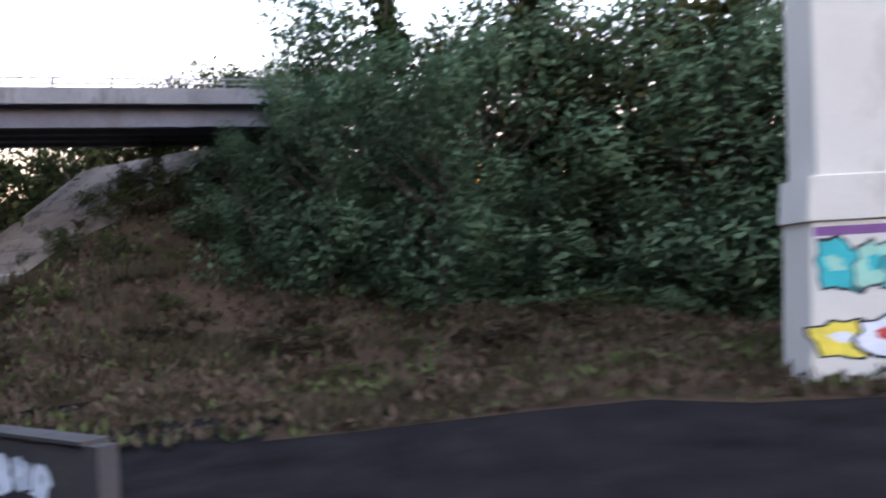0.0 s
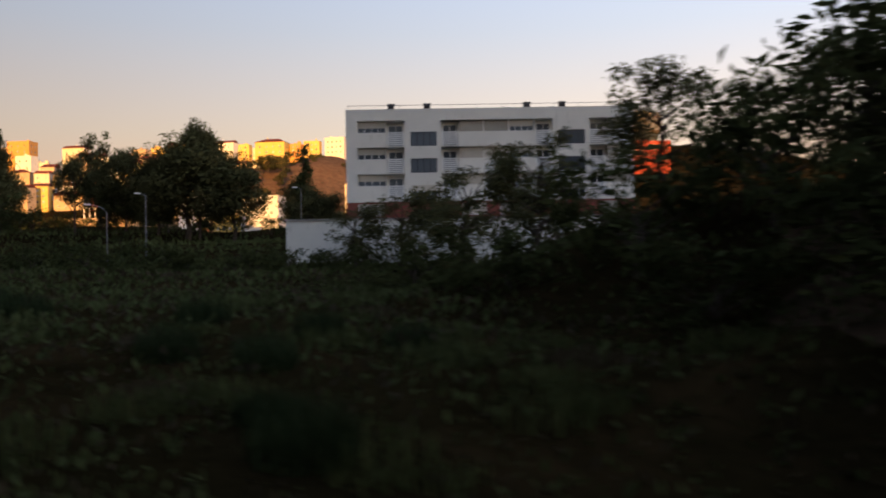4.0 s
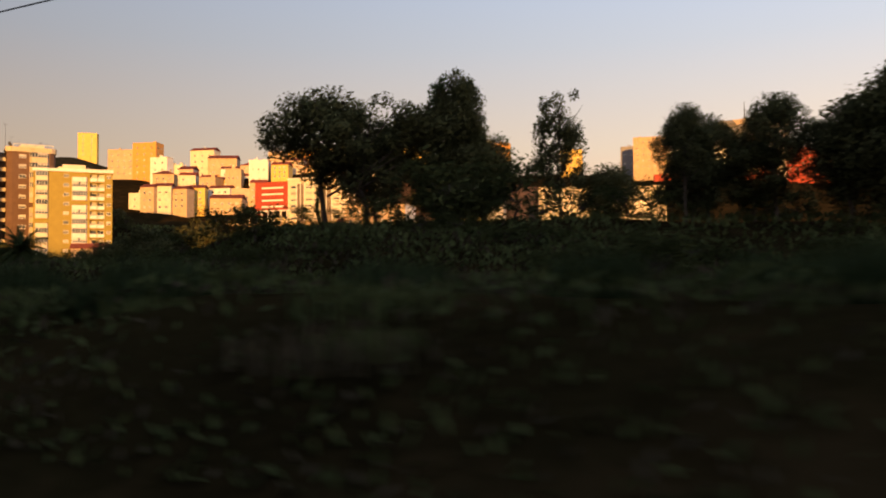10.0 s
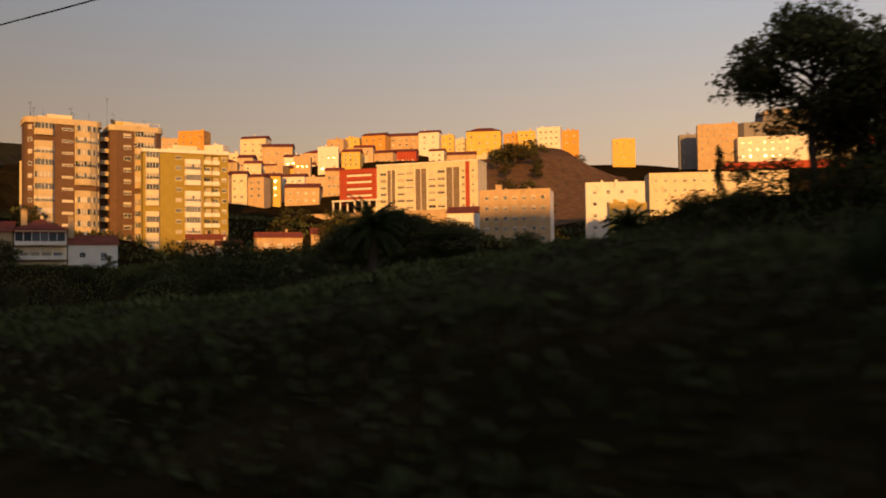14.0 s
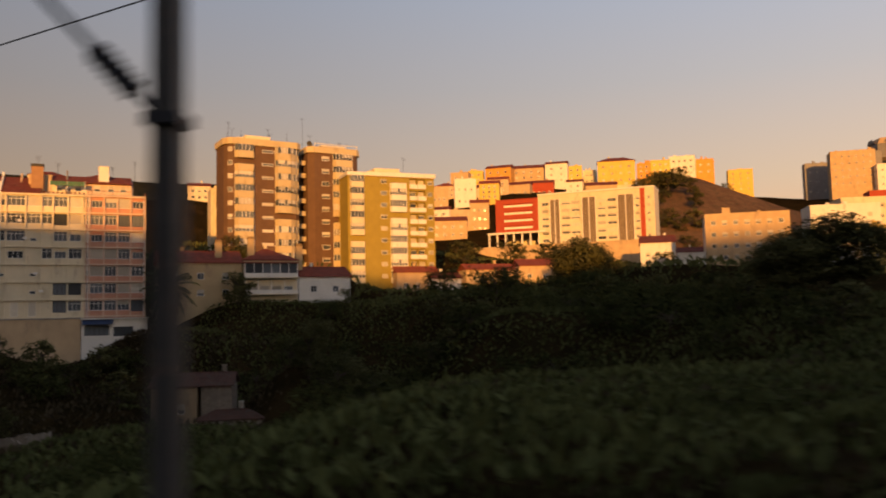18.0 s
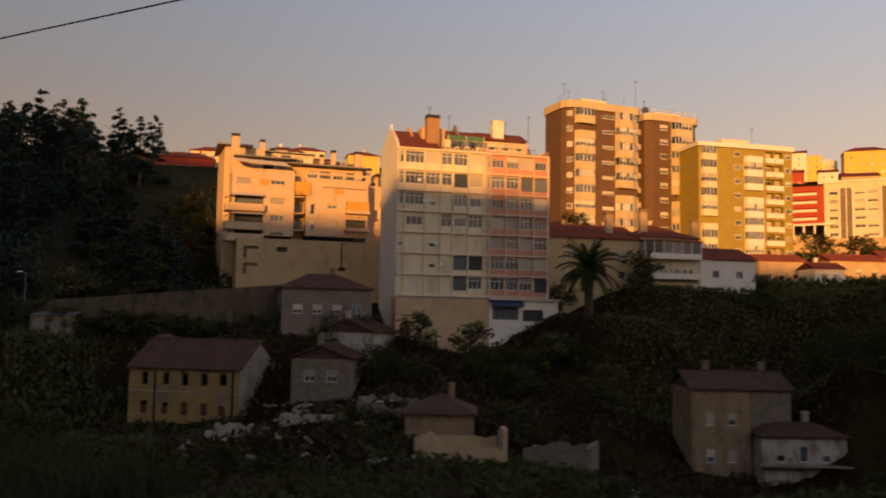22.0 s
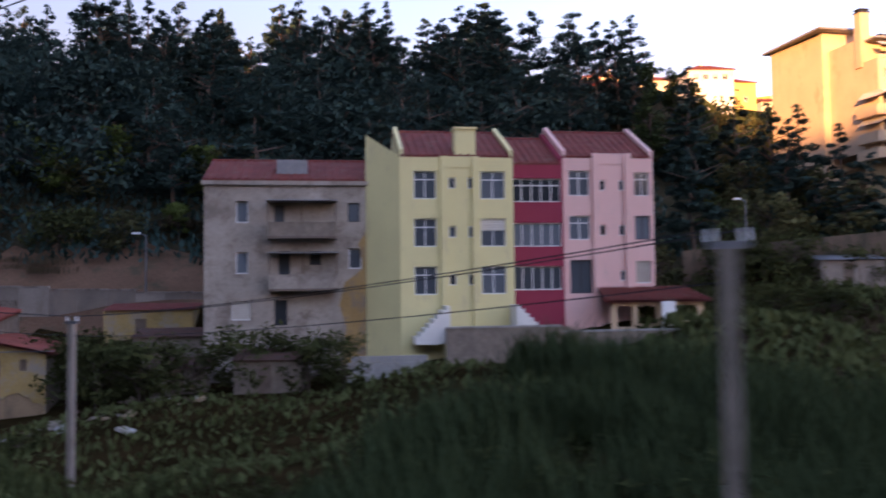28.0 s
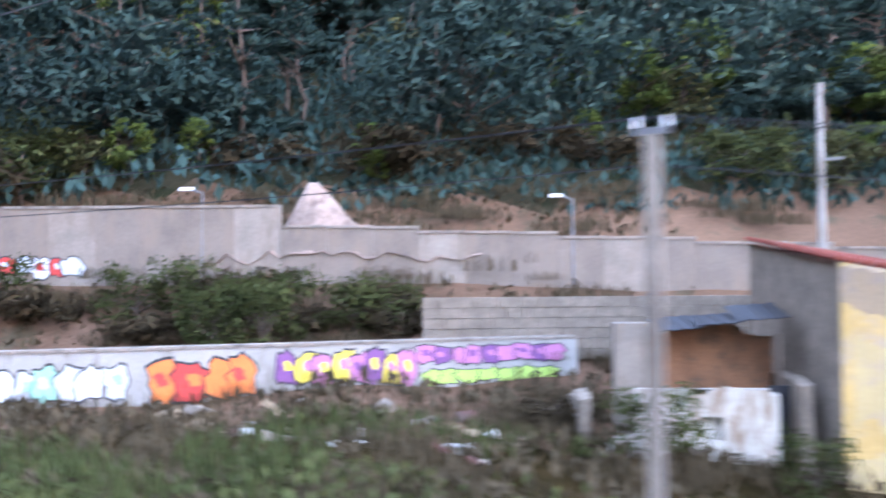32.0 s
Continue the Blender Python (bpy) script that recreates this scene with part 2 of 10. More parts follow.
OLD_CREAM = material("peeling_cream_render", (0.40, 0.28, 0.105), 0.92, 0.28, 0.35, 5.0, 0.6, (0.32, 0.27, 0.21), 0.55)
TAN = material("tan_render", (0.50, 0.36, 0.22), 0.88, 0.15, 0.4, 10.0, 0.15, (0.38, 0.28, 0.18), 0.3, streak=1)
BRICK_RED = material("brick_red_cladding", (0.20, 0.062, 0.045), 0.85, 0.15, 0.6, 14.0, 0.25)
BRICK_BROWN = material("brown_brick_cladding", (0.125, 0.072, 0.045), 0.85, 0.18, 0.6, 14.0, 0.25)
OLIVE = material("olive_cladding", (0.30, 0.23, 0.055), 0.85, 0.12, 0.6, 14.0, 0.2)
RED_PAINT = material("red_facade_paint", (0.36, 0.06, 0.035), 0.8, 0.12, 0.5, 12.0, 0.1)
ORANGE = material("orange_render", (0.60, 0.30, 0.08), 0.85, 0.12, 0.5, 12.0, 0.1)
GREY_CLAD = material("grey_cladding", (0.21, 0.20, 0.20), 0.6, 0.15, 0.5, 9.0, 0.1)
SLATE = material("slatted_grey_brown_panel", (0.17, 0.13, 0.10), 0.75, 0.2, 0.8, 12.0, 0.2)
TILE = material("terracotta_tile", (0.15, 0.036, 0.026), 0.85, 0.3, 0.8, 10.0, 0.35, (0.16, 0.08, 0.055), 0.35)
TILE_OLD = material("old_terracotta_tile", (0.095, 0.045, 0.032), 0.92, 0.35, 0.9, 10.0, 0.45, (0.08, 0.065, 0.05), 0.5)
STONE = material("rubble_stone", (0.21, 0.17, 0.13), 0.92, 0.35, 1.6, 9.0, 0.6, (0.17, 0.135, 0.10), 0.5)
WHITE = material("white_paint", (0.76, 0.75, 0.72), 0.6, 0.06, 1.0, 20.0, 0.05)
DARK_METAL = material("dark_metal", (0.045, 0.045, 0.05), 0.5, 0.2, 2.0, 20.0, 0.05, metal=0.6)
GALV = material("galvanised_steel", (0.20, 0.20, 0.205), 0.5, 0.15, 2.0, 20.0, 0.1, (0.26, 0.25, 0.23), 0.3, metal=0.7)
RAIL = material("rusty_rail_steel", (0.16, 0.10, 0.07), 0.6, 0.3, 2.0, 20.0, 0.2, metal=0.6)
WOOD = material("grey_timber", (0.16, 0.12, 0.09), 0.85, 0.3, 2.0, 20.0, 0.3)
BLIND = material("roller_blind", (0.46, 0.42, 0.35), 0.7, 0.1, 1.0, 20.0, 0.05, hue_random=0.35)
BARK = material("bark", (0.075, 0.055, 0.04), 0.95, 0.35, 2.0, 14.0, 0.8)
PALE_BARK = material("pine_bark", (0.11, 0.08, 0.06), 0.95, 0.35, 2.0, 14.0, 0.8)
GLASS = glass_material("window_glass")
LEAF_OAK = leaf_material("broad_leaf", (0.040, 0.046, 0.020), (0.150, 0.145, 0.062))
LEAF_POPLAR = leaf_material("poplar_leaf", (0.022, 0.038, 0.014), (0.085, 0.115, 0.045))
LEAF_WILLOW = leaf_material("willow_leaf", (0.050, 0.088, 0.044), (0.18, 0.25, 0.14), 0.35)
LEAF_PINE = leaf_material("pine_needles", (0.018, 0.038, 0.034), (0.068, 0.108, 0.090), 0.15)
LEAF_BUSH = leaf_material("bush_leaf", (0.030, 0.040, 0.015), (0.105, 0.115, 0.042))
LEAF_REED = leaf_material("reed_leaf", (0.015, 0.024, 0.009), (0.052, 0.070, 0.030))
LEAF_PALM = leaf_material("palm_leaf", (0.018, 0.028, 0.010), (0.055, 0.068, 0.025))
LEAF_BRIGHT = leaf_material("light_green_leaf", (0.05, 0.075, 0.018), (0.15, 0.19, 0.05))
LEAF_BROWN = leaf_material("brown_scrub", (0.045, 0.031, 0.020), (0.145, 0.098, 0.064))
LEAF_DRY = leaf_material("dry_scrub", (0.030, 0.024, 0.014), (0.10, 0.075, 0.044))
COLUMN_BROWN = material("brown_stained_column", (0.20, 0.135, 0.088), 0.9, 0.3, 0.8, 8.0, 0.5, (0.15, 0.11, 0.08), 0.4, streak=1)
WORN_WALL = material("stained_pale_wall", (0.19, 0.155, 0.125), 0.9, 0.25, 0.5, 7.0, 0.5, (0.22, 0.17, 0.13), 0.55, streak=1)
PINK_CREAM = material("pinkish_cream_render", (0.54, 0.40, 0.27), 0.85, 0.10, 0.4, 12.0, 0.12, (0.42, 0.30, 0.20), 0.25, streak=1)
MAST_STEEL = material("mast_steel", (0.075, 0.07, 0.065), 0.6, 0.2, 2.0, 20.0, 0.1, (0.11, 0.085, 0.07), 0.3, metal=0.3)

BRICK_PINK = material("brick_pink_render", (0.50, 0.24, 0.165), 0.85, 0.14, 0.5, 12.0, 0.12, (0.42, 0.27, 0.20), 0.3, streak=1)
PINK_POST = material("pale_pink_post_paint", (0.60, 0.44, 0.33), 0.85, 0.1, 0.5, 12.0, 0.1, (0.5, 0.36, 0.28), 0.25, streak=1)
BRICK_TAN = material("tan_brick", (0.33, 0.19, 0.11), 0.9, 0.2, 1.0, 14.0, 0.3)
SAND = material("sand_render", (0.47, 0.35, 0.20), 0.88, 0.12, 0.3, 10.0, 0.15, (0.36, 0.26, 0.16), 0.3, streak=1)
AWNING = material("faded_awning_cloth", (0.50, 0.44, 0.38), 0.9, 0.1, 1.0, 20.0, 0.05)
GREEN_CLOTH = material("faded_green_cloth", (0.07, 0.16, 0.10), 0.9, 0.2, 1.0, 20.0, 0.05)
BLUE_CLOTH = material("dark_blue_cloth", (0.03, 0.05, 0.10), 0.9, 0.15, 1.0, 20.0, 0.05)

TILE_RED = material("red_terracotta_tile", (0.23, 0.055, 0.034), 0.85, 0.3, 0.8, 10.0, 0.35, (0.17, 0.075, 0.05), 0.3)
WHITEWASH = material("old_whitewash", (0.44, 0.41, 0.35), 0.9, 0.2, 0.8, 8.0, 0.4, (0.22, 0.16, 0.11), 0.55, streak=1)
BRICK_ORANGE = material("bare_orange_brick", (0.23, 0.115, 0.06), 0.92, 0.3, 1.2, 10.0, 0.5, (0.13, 0.08, 0.05), 0.5)
BARE_PLASTER = material("bare_grey_plaster", (0.235, 0.18, 0.115), 0.92, 0.25, 0.7, 7.0, 0.5, (0.20, 0.16, 0.13), 0.5)
OCHRE_PATCH = material("deep_ochre_limewash", (0.44, 0.285, 0.07), 0.9, 0.15, 0.8, 8.0, 0.3, (0.38, 0.25, 0.09), 0.4)
SHUTTER_RED = material("faded_red_shutter_paint", (0.13, 0.045, 0.03), 0.85, 0.25, 1.5, 14.0, 0.2)
ROAD_STONE = material("mossy_road_wall", (0.115, 0.085, 0.058), 0.95, 0.35, 0.7, 8.0, 0.6, (0.05, 0.045, 0.028), 0.55, streak=1)
BAY_CREAM = material("weathered_cream_balcony", (0.52, 0.42, 0.26), 0.85, 0.12, 0.5, 12.0, 0.12, (0.40, 0.31, 0.19), 0.3, streak=1)
PALE_LIME = material("pale_limewash", (0.40, 0.315, 0.155), 0.9, 0.15, 0.8, 8.0, 0.3, (0.34, 0.27, 0.18), 0.45)
DULL_TAN = material("dull_tan_render", (0.29, 0.205, 0.12), 0.92, 0.25, 0.6, 9.0, 0.3, (0.18, 0.13, 0.085), 0.5, streak=1)
PALE_WALL = material("pale_patched_wall", (0.25, 0.21, 0.17), 0.9, 0.25, 0.6, 7.0, 0.5, (0.20, 0.155, 0.12), 0.5, streak=1)
SPOIL = material("pale_spoil", (0.26, 0.19, 0.15), 0.95, 0.3, 0.8, 6.0, 0.6, (0.16, 0.11, 0.085), 0.5)

# ---- builders ----


def part(name, bm, mat, parent, label="", smooth=False):
    """Links a bmesh as one mesh object under a thing or a part."""
    me = bpy.data.meshes.new(name)
    bm.to_mesh(me)
    bm.free()
    for m in mat if isinstance(mat, (list, tuple)) else [mat]:
        me.materials.append(m)
    if smooth:
        me.polygons.foreach_set("use_smooth", [True] * len(me.polygons))
    ob = new(name, me)
    ob.parent = parent
    return tagged(ob, label)


def place(name, me, parent, m):
    """One more object on shared mesh data, at the pose m within its parent."""
    ob = new(name, me)
    ob.parent = parent
    ob.matrix_basis = m
    return ob


def mesh_of(name, bm, *mats):
    me = bpy.data.meshes.new(name)
    bm.to_mesh(me)
    bm.free()
    for m in mats:
        me.materials.append(m)
    return me


def thing(name, m, label, category, group="", kind=""):
    ob = new(name)
    ob.empty_display_size = 0.3
    ob.matrix_basis = m
    return tagged(ob, label, category, group, kind)


def quad(bm, pts, slot=0):
    f = bm.faces.new([bm.verts.new(p) for p in pts])
    f.material_index = slot
    return f


def box(bm, x0, x1, y0, y1, z0, z1, slot=0, m=None):
    c = [Vector((x, y, z)) for z in (z0, z1) for x, y in ((x0, y0), (x1, y0), (x1, y1), (x0, y1))]
    v = [bm.verts.new(m @ p if m else p) for p in c]
    for i in ((3, 2, 1, 0), (4, 5, 6, 7), (0, 1, 5, 4), (1, 2, 6, 5), (2, 3, 7, 6), (3, 0, 4, 7)):
        bm.faces.new([v[k] for k in i]).material_index = slot


def tube(bm, a, b, r0, r1, seg=8, slot=0, caps=True):
    a, b = Vector(a), Vector(b)
    w = (b - a).normalized()
    s = w.orthogonal().normalized()
    t = w.cross(s)
    rings = []
    for p, r in ((a, r0), (b, r1)):
        rings.append([bm.verts.new(p + (s * math.cos(k * math.tau / seg) + t * math.sin(k * math.tau / seg)) * r) for k in range(seg)])
    for k in range(seg):
        bm.faces.new((rings[0][k], rings[0][(k + 1) % seg], rings[1][(k + 1) % seg], rings[1][k])).material_index = slot
    if caps:
        bm.faces.new(rings[0][::-1]).material_index = slot
        bm.faces.new(rings[1]).material_index = slot


def facade(bm, f, w, z0, z1, holes, reveal=0.2, slot=0):
    """One wall face with openings that go into it. f maps (along, into the wall, up) to the building's frame."""
    us = sorted({0.0, w, *[h[0] for h in holes], *[h[1] for h in holes]})
    zs = sorted({z0, z1, *[h[2] for h in holes], *[h[3] for h in holes]})
    us, zs = [u for u in us if 0 <= u <= w], [z for z in zs if z0 <= z <= z1]
    for i in range(len(us) - 1):
        run = None
        for j in range(len(zs) - 1):
            u, z = (us[i] + us[i + 1]) / 2, (zs[j] + zs[j + 1]) / 2
            hole = any(h[0] < u < h[1] and h[2] < z < h[3] for h in holes)
            if not hole and run is None:
                run = zs[j]
            if run is not None and (hole or j == len(zs) - 2):
                top = zs[j] if hole else zs[j + 1]
                quad(bm, [f(us[i], 0, run), f(us[i + 1], 0, run), f(us[i + 1], 0, top), f(us[i], 0, top)], slot)
                run = None
    for u0, u1, a, b in holes:
        quad(bm, [f(u0, 0, a), f(u1, 0, a), f(u1, reveal, a), f(u0, reveal, a)], slot)
        quad(bm, [f(u0, 0, b), f(u0, reveal, b), f(u1, reveal, b), f(u1, 0, b)], slot)
        quad(bm, [f(u0, 0, a), f(u0, reveal, a), f(u0, reveal, b), f(u0, 0, b)], slot)
        quad(bm, [f(u1, 0, a), f(u1, 0, b), f(u1, reveal, b), f(u1, reveal, a)], slot)


def side(name, w, d):
    """Maps along, into and up of a face to the frame of a building w wide and d deep; with the face's length and its turn."""
    if name == "front":
        return (lambda u, i, z: (u, i, z)), w, Matrix.Identity(4)
    if name == "right":
        return (lambda u, i, z: (w - i, u, z)), d, pose(w, 0, 0, 0, 0, 90)
    if name == "left":
        return (lambda u, i, z: (i, d - u, z)), d, pose(0, d, 0, 0, 0, -90)
    return (lambda u, i, z: (w - u, d - i, z)), w, pose(w, d, 0, 0, 0, 180)


WINDOWS = {}


def window_meshes(w, h, kind):
    """Frame, pane and blind of one window size, in the opening's own frame: along x, into y, up z."""
    key = (round(w, 2), round(h, 2), kind)
    if key in WINDOWS:
        return WINDOWS[key]
    fr = bmesh.new()
    t = 0.07
    frame_mat = DARK_METAL if kind in ("dark", "loggia") else WHITE
    n = max(1, round(w / 0.75)) if kind != "single" else 1
    zs = (t, h * 0.68, h * 0.68 + 0.07, h - t) if kind == "glazed" else (t, h - t)
    lights = [(w * k / n + (t if k == 0 else t / 2), w * (k + 1) / n - (t if k == n - 1 else t / 2), zs[j], zs[j + 1]) for k in range(n) for j in range(0, len(zs), 2)]
    facade(fr, lambda u, i, z: (u, 0.10 + i, z), w, 0.0, h, lights, 0.055)
    for pts in (((0, 0.1, 0), (w, 0.1, 0), (w, 0.17, 0), (0, 0.17, 0)), ((0, 0.1, h), (w, 0.1, h), (w, 0.17, h), (0, 0.17, h))):
        quad(fr, pts)
    bmesh.ops.remove_doubles(fr, verts=fr.verts, dist=0.0005)
    gl = bmesh.new()
    box(gl, t * 0.6, w - t * 0.6, 0.135, 0.15, t * 0.6, h - t * 0.6)
    bl = None
    cover = {"blind": 0.62, "shut": 1.0, "half": 0.45, "loggia": 0.75, "glazed": 0.0}.get(kind, 0.0)
    if cover:
        b = bmesh.new()
        z, prev = h - (h - t) * cover, None
        while z < h:
            for dz, y in ((0.0, 0.095), (0.02, 0.08), (0.15, 0.08), (0.17, 0.095)):
                pair = [b.verts.new((u, y, min(h, z + dz))) for u in (t * 0.5, w - t * 0.5)]
                if prev:
                    b.faces.new((prev[0], prev[1], pair[1], pair[0]))
                prev = pair
            z += 0.18
        bl = mesh_of("roller_blind", b, BLIND)
    WINDOWS[key] = (mesh_of("window", fr, frame_mat), mesh_of("pane", gl, GLASS), bl)
    return WINDOWS[key]


FAR_WINDOWS = {}


def far_window(parent, m, w, h, kind):
    """A window of a building far off: frame, pane and blind in one mesh."""
    key = (round(w, 2), round(h, 2), kind)
    if key not in FAR_WINDOWS:
        bm = bmesh.new()
        cover = {"blind": 0.55, "shut": 0.98, "half": 0.4}.get(kind, 0.0)
        box(bm, 0, w, 0.10, 0.16, 0, h, 0)
        box(bm, 0.09, w / 2 - 0.04, 0.07, 0.098, 0.09, h - 0.09, 1)
        box(bm, w / 2 + 0.04, w - 0.09, 0.07, 0.098, 0.09, h - 0.09, 1)
        if cover:
            box(bm, 0.05, w - 0.05, 0.03, 0.066, h - h * cover, h - 0.03, 2)
        FAR_WINDOWS[key] = mesh_of("window", bm, WHITE, GLASS, BLIND)
    return place("window", FAR_WINDOWS[key], parent, m)


def add_window(parent, m, w, h, kind, far=False):
    if far:
        return far_window(parent, m, w, h, kind)
    fr, gl, bl = window_meshes(w, h, kind)
    ob = place("window", fr, parent, m)
    place("pane", gl, ob, Matrix.Identity(4))
    if bl:
        place("roller_blind", bl, ob, Matrix.Identity(4))
    return ob


def spread(n, w, size, margin=0.8):
    """n openings of one size, evenly along a face."""
    step = (w - 2 * margin) / n
    return [(margin + step * (k + 0.5) - size / 2, margin + step * (k + 0.5) + size / 2) for k in range(n)]


KINDS = ("blind", "plain", "half", "shut", "plain", "blind")


def block(name, label, x, y, z0, yaw, w, d, h, mat, cols=4, storeys=4, first=1.0, win=(1.3, 1.3), roof="flat", roof_mat=None, faces=("front", "right", "left"),
          side_cols=None, seed=0, category="building", balcony=0, group="", side_mat=None, base=9.0, far=False):
    """A house or flats: four walls with real openings, windows, roof, and balconies where it has them. base: how far the walls reach below the ground line."""
    rng = random.Random(seed * 7919 + int(abs(x) * 10))
    if far and w < 16:
        faces = ("front",)
    ob = thing(name, pose(x, y, z0, 0, 0, yaw), label, category, group)
    step = (h - first + 0.3) / storeys if roof == "flat" else (h - first) / storeys
    for s in ("front", "right", "left", "back"):
        f, length, turn = side(s, w, d)
        n = (cols if s in ("front", "back") else (side_cols if side_cols is not None else max(1, round(cols * d / w)))) if s in faces else 0
        holes = []
        for k in range(storeys):
            for u0, u1 in (spread(n, length, min(win[0], length / (n + 0.6))) if n else []):
                za = first + k * step
                holes.append((u0, u1, za, za + min(win[1], step - 0.9)))
        bm = bmesh.new()
        facade(bm, f, length, -base, h, holes)
        part("wall", bm, (side_mat or mat) if s in ("left", "right") else mat, ob)
        for u0, u1, a, b in holes:
            add_window(ob, turn @ pose(u0, 0, a), u1 - u0, b - a, rng.choice(KINDS), far)
        if balcony and s == "front":
            for k in range(1, storeys):
                for i in range(balcony):
                    u = length * (i + 0.5) / balcony
                    bm = bmesh.new()
                    bw = min(3.2, length / balcony * 0.7) / 2
                    za = k * step - 0.1
                    box(bm, u - bw, u + bw, -1.0, -0.003, za, za + 0.14)
                    box(bm, u - bw, u + bw, -1.0, -0.92, za + 0.14, za + 0.95)
                    box(bm, u - bw, u - bw + 0.08, -0.92, -0.003, za + 0.14, za + 0.95)
                    box(bm, u + bw - 0.08, u + bw, -0.92, -0.003, za + 0.14, za + 0.95)
                    part("balcony", bm, RENDER_W, ob)
    if roof == "flat":
        bm = bmesh.new()
        box(bm, 0.02, w - 0.02, 0.02, d - 0.02, h - 0.3, h - 0.05)
        part("roof", bm, CONCRETE, ob)
        bm = bmesh.new()
        for a in ((-0.08, w + 0.08, -0.08, 0.14), (-0.08, w + 0.08, d - 0.14, d + 0.08), (-0.08, 0.14, 0.14, d - 0.14), (w - 0.14, w + 0.08, 0.14, d - 0.14)):
            box(bm, *a, h + 0.003, h + 0.35)
        part("parapet", bm, mat, ob)
        for k in range(rng.randint(1, 3)):
            bm = bmesh.new()
            u, v = rng.uniform(1, w - 2.5), rng.uniform(1.5, max(1.6, d - 3))
            hh = rng.uniform(0.9, 2.4)
            box(bm, u, u + rng.uniform(0.6, 2.2), v, v + 1.2, h - 0.05, h + hh)
            box(bm, u - 0.1, u + 0.5, v - 0.1, v + 1.3, h + hh + 0.003, h + hh + 0.12)
            part("chimney", bm, mat, ob)
    else:
        tiled_roof(ob, w, d, h, roof, roof_mat or TILE)
        bm = bmesh.new()
        u = rng.uniform(0.15, 0.75) * w
        box(bm, u, u + 0.6, d * 0.55, d * 0.55 + 0.5, h + 0.5, h + d * 0.2 + 1.2)
        box(bm, u - 0.08, u + 0.68, d * 0.55 - 0.08, d * 0.55 + 0.58, h + d * 0.2 + 1.203, h + d * 0.2 + 1.35)
        part("chimney", bm, mat, ob)
    return ob


def tiled_roof(ob, w, d, h, kind, mat, rise=None, over=0.35, gable_mat=None):
    """A pitched roof with ribs of tiles; gable ends or hipped."""
    r = rise if rise is not None else d * 0.22
    o = over
    bm = bmesh.new()
    hip = min(w, d) * 0.45 if kind == "hip" else -o
    a, b = Vector((hip if kind == "hip" else -o, d / 2, h + r)), Vector((w - hip if kind == "hip" else w + o, d / 2, h + r))
    e = [Vector((-o, -o, h - 0.05)), Vector((w + o, -o, h - 0.05)), Vector((w + o, d + o, h - 0.05)), Vector((-o, d + o, h - 0.05))]
    up = Vector((0, 0, 0.14))
    for pts in ((e[0], e[1], b, a), (e[2], e[3], a, b)):
        quad(bm, pts)
        quad(bm, [p + up for p in pts])
        for k in range(4):
            quad(bm, [pts[k], pts[(k + 1) % 4], pts[(k + 1) % 4] + up, pts[k] + up])
    if kind == "hip":
        for pts in ((e[1], e[2], b), (e[3], e[0], a)):
            quad(bm, [p + up for p in pts])
            quad(bm, pts)
    part("roof", bm, mat, ob)
    bm = bmesh.new()
    n = max(4, int((w + 2 * o) / 0.55))
    for k in range(n):
        u = -o + (k + 0.5) * (w + 2 * o) / n
        if kind == "hip":
            t = max(0.02, min(1.0, (u + o) / (hip + o), (w + o - u) / (hip + o)))
        else:
            t = 1.0
        p0, p1 = Vector((u, -o - 0.01, h + 0.1)), Vector((u, -o + (d / 2 + o) * t, h + 0.1 + (r + 0.05) * t))
        tube(bm, p0, p1, 0.09, 0.09, 5, caps=True)
        q0, q1 = Vector((u, d + o, h + 0.1)), Vector((u, d + o - (d / 2 + o) * t, h + 0.1 + (r + 0.05) * t))
        tube(bm, q0, q1, 0.09, 0.09, 4, caps=False)
    tube(bm, a + up, b + up, 0.13, 0.13, 6)
    part("roof_tiles", bm, mat, ob)
    if kind == "gable":
        for u in (0.0, w - 0.2):
            bm = bmesh.new()
            tri = [Vector((u, 0.02, h - 0.02)), Vector((u, d - 0.02, h - 0.02)), Vector((u, d / 2, h + r - 0.05))]
            x = Vector((0.2, 0, 0))
            quad(bm, tri)
            quad(bm, [p + x for p in tri])
            for k in range(3):
                quad(bm, [tri[k], tri[(k + 1) % 3], tri[(k + 1) % 3] + x, tri[k] + x])
            part("gable", bm, gable_mat or ob.children[0].data.materials[0], ob)


def paint(name, c):
    return material("spray_paint_" + name, c, 0.6, 0.15, 1.5, 12.0, 0.05)


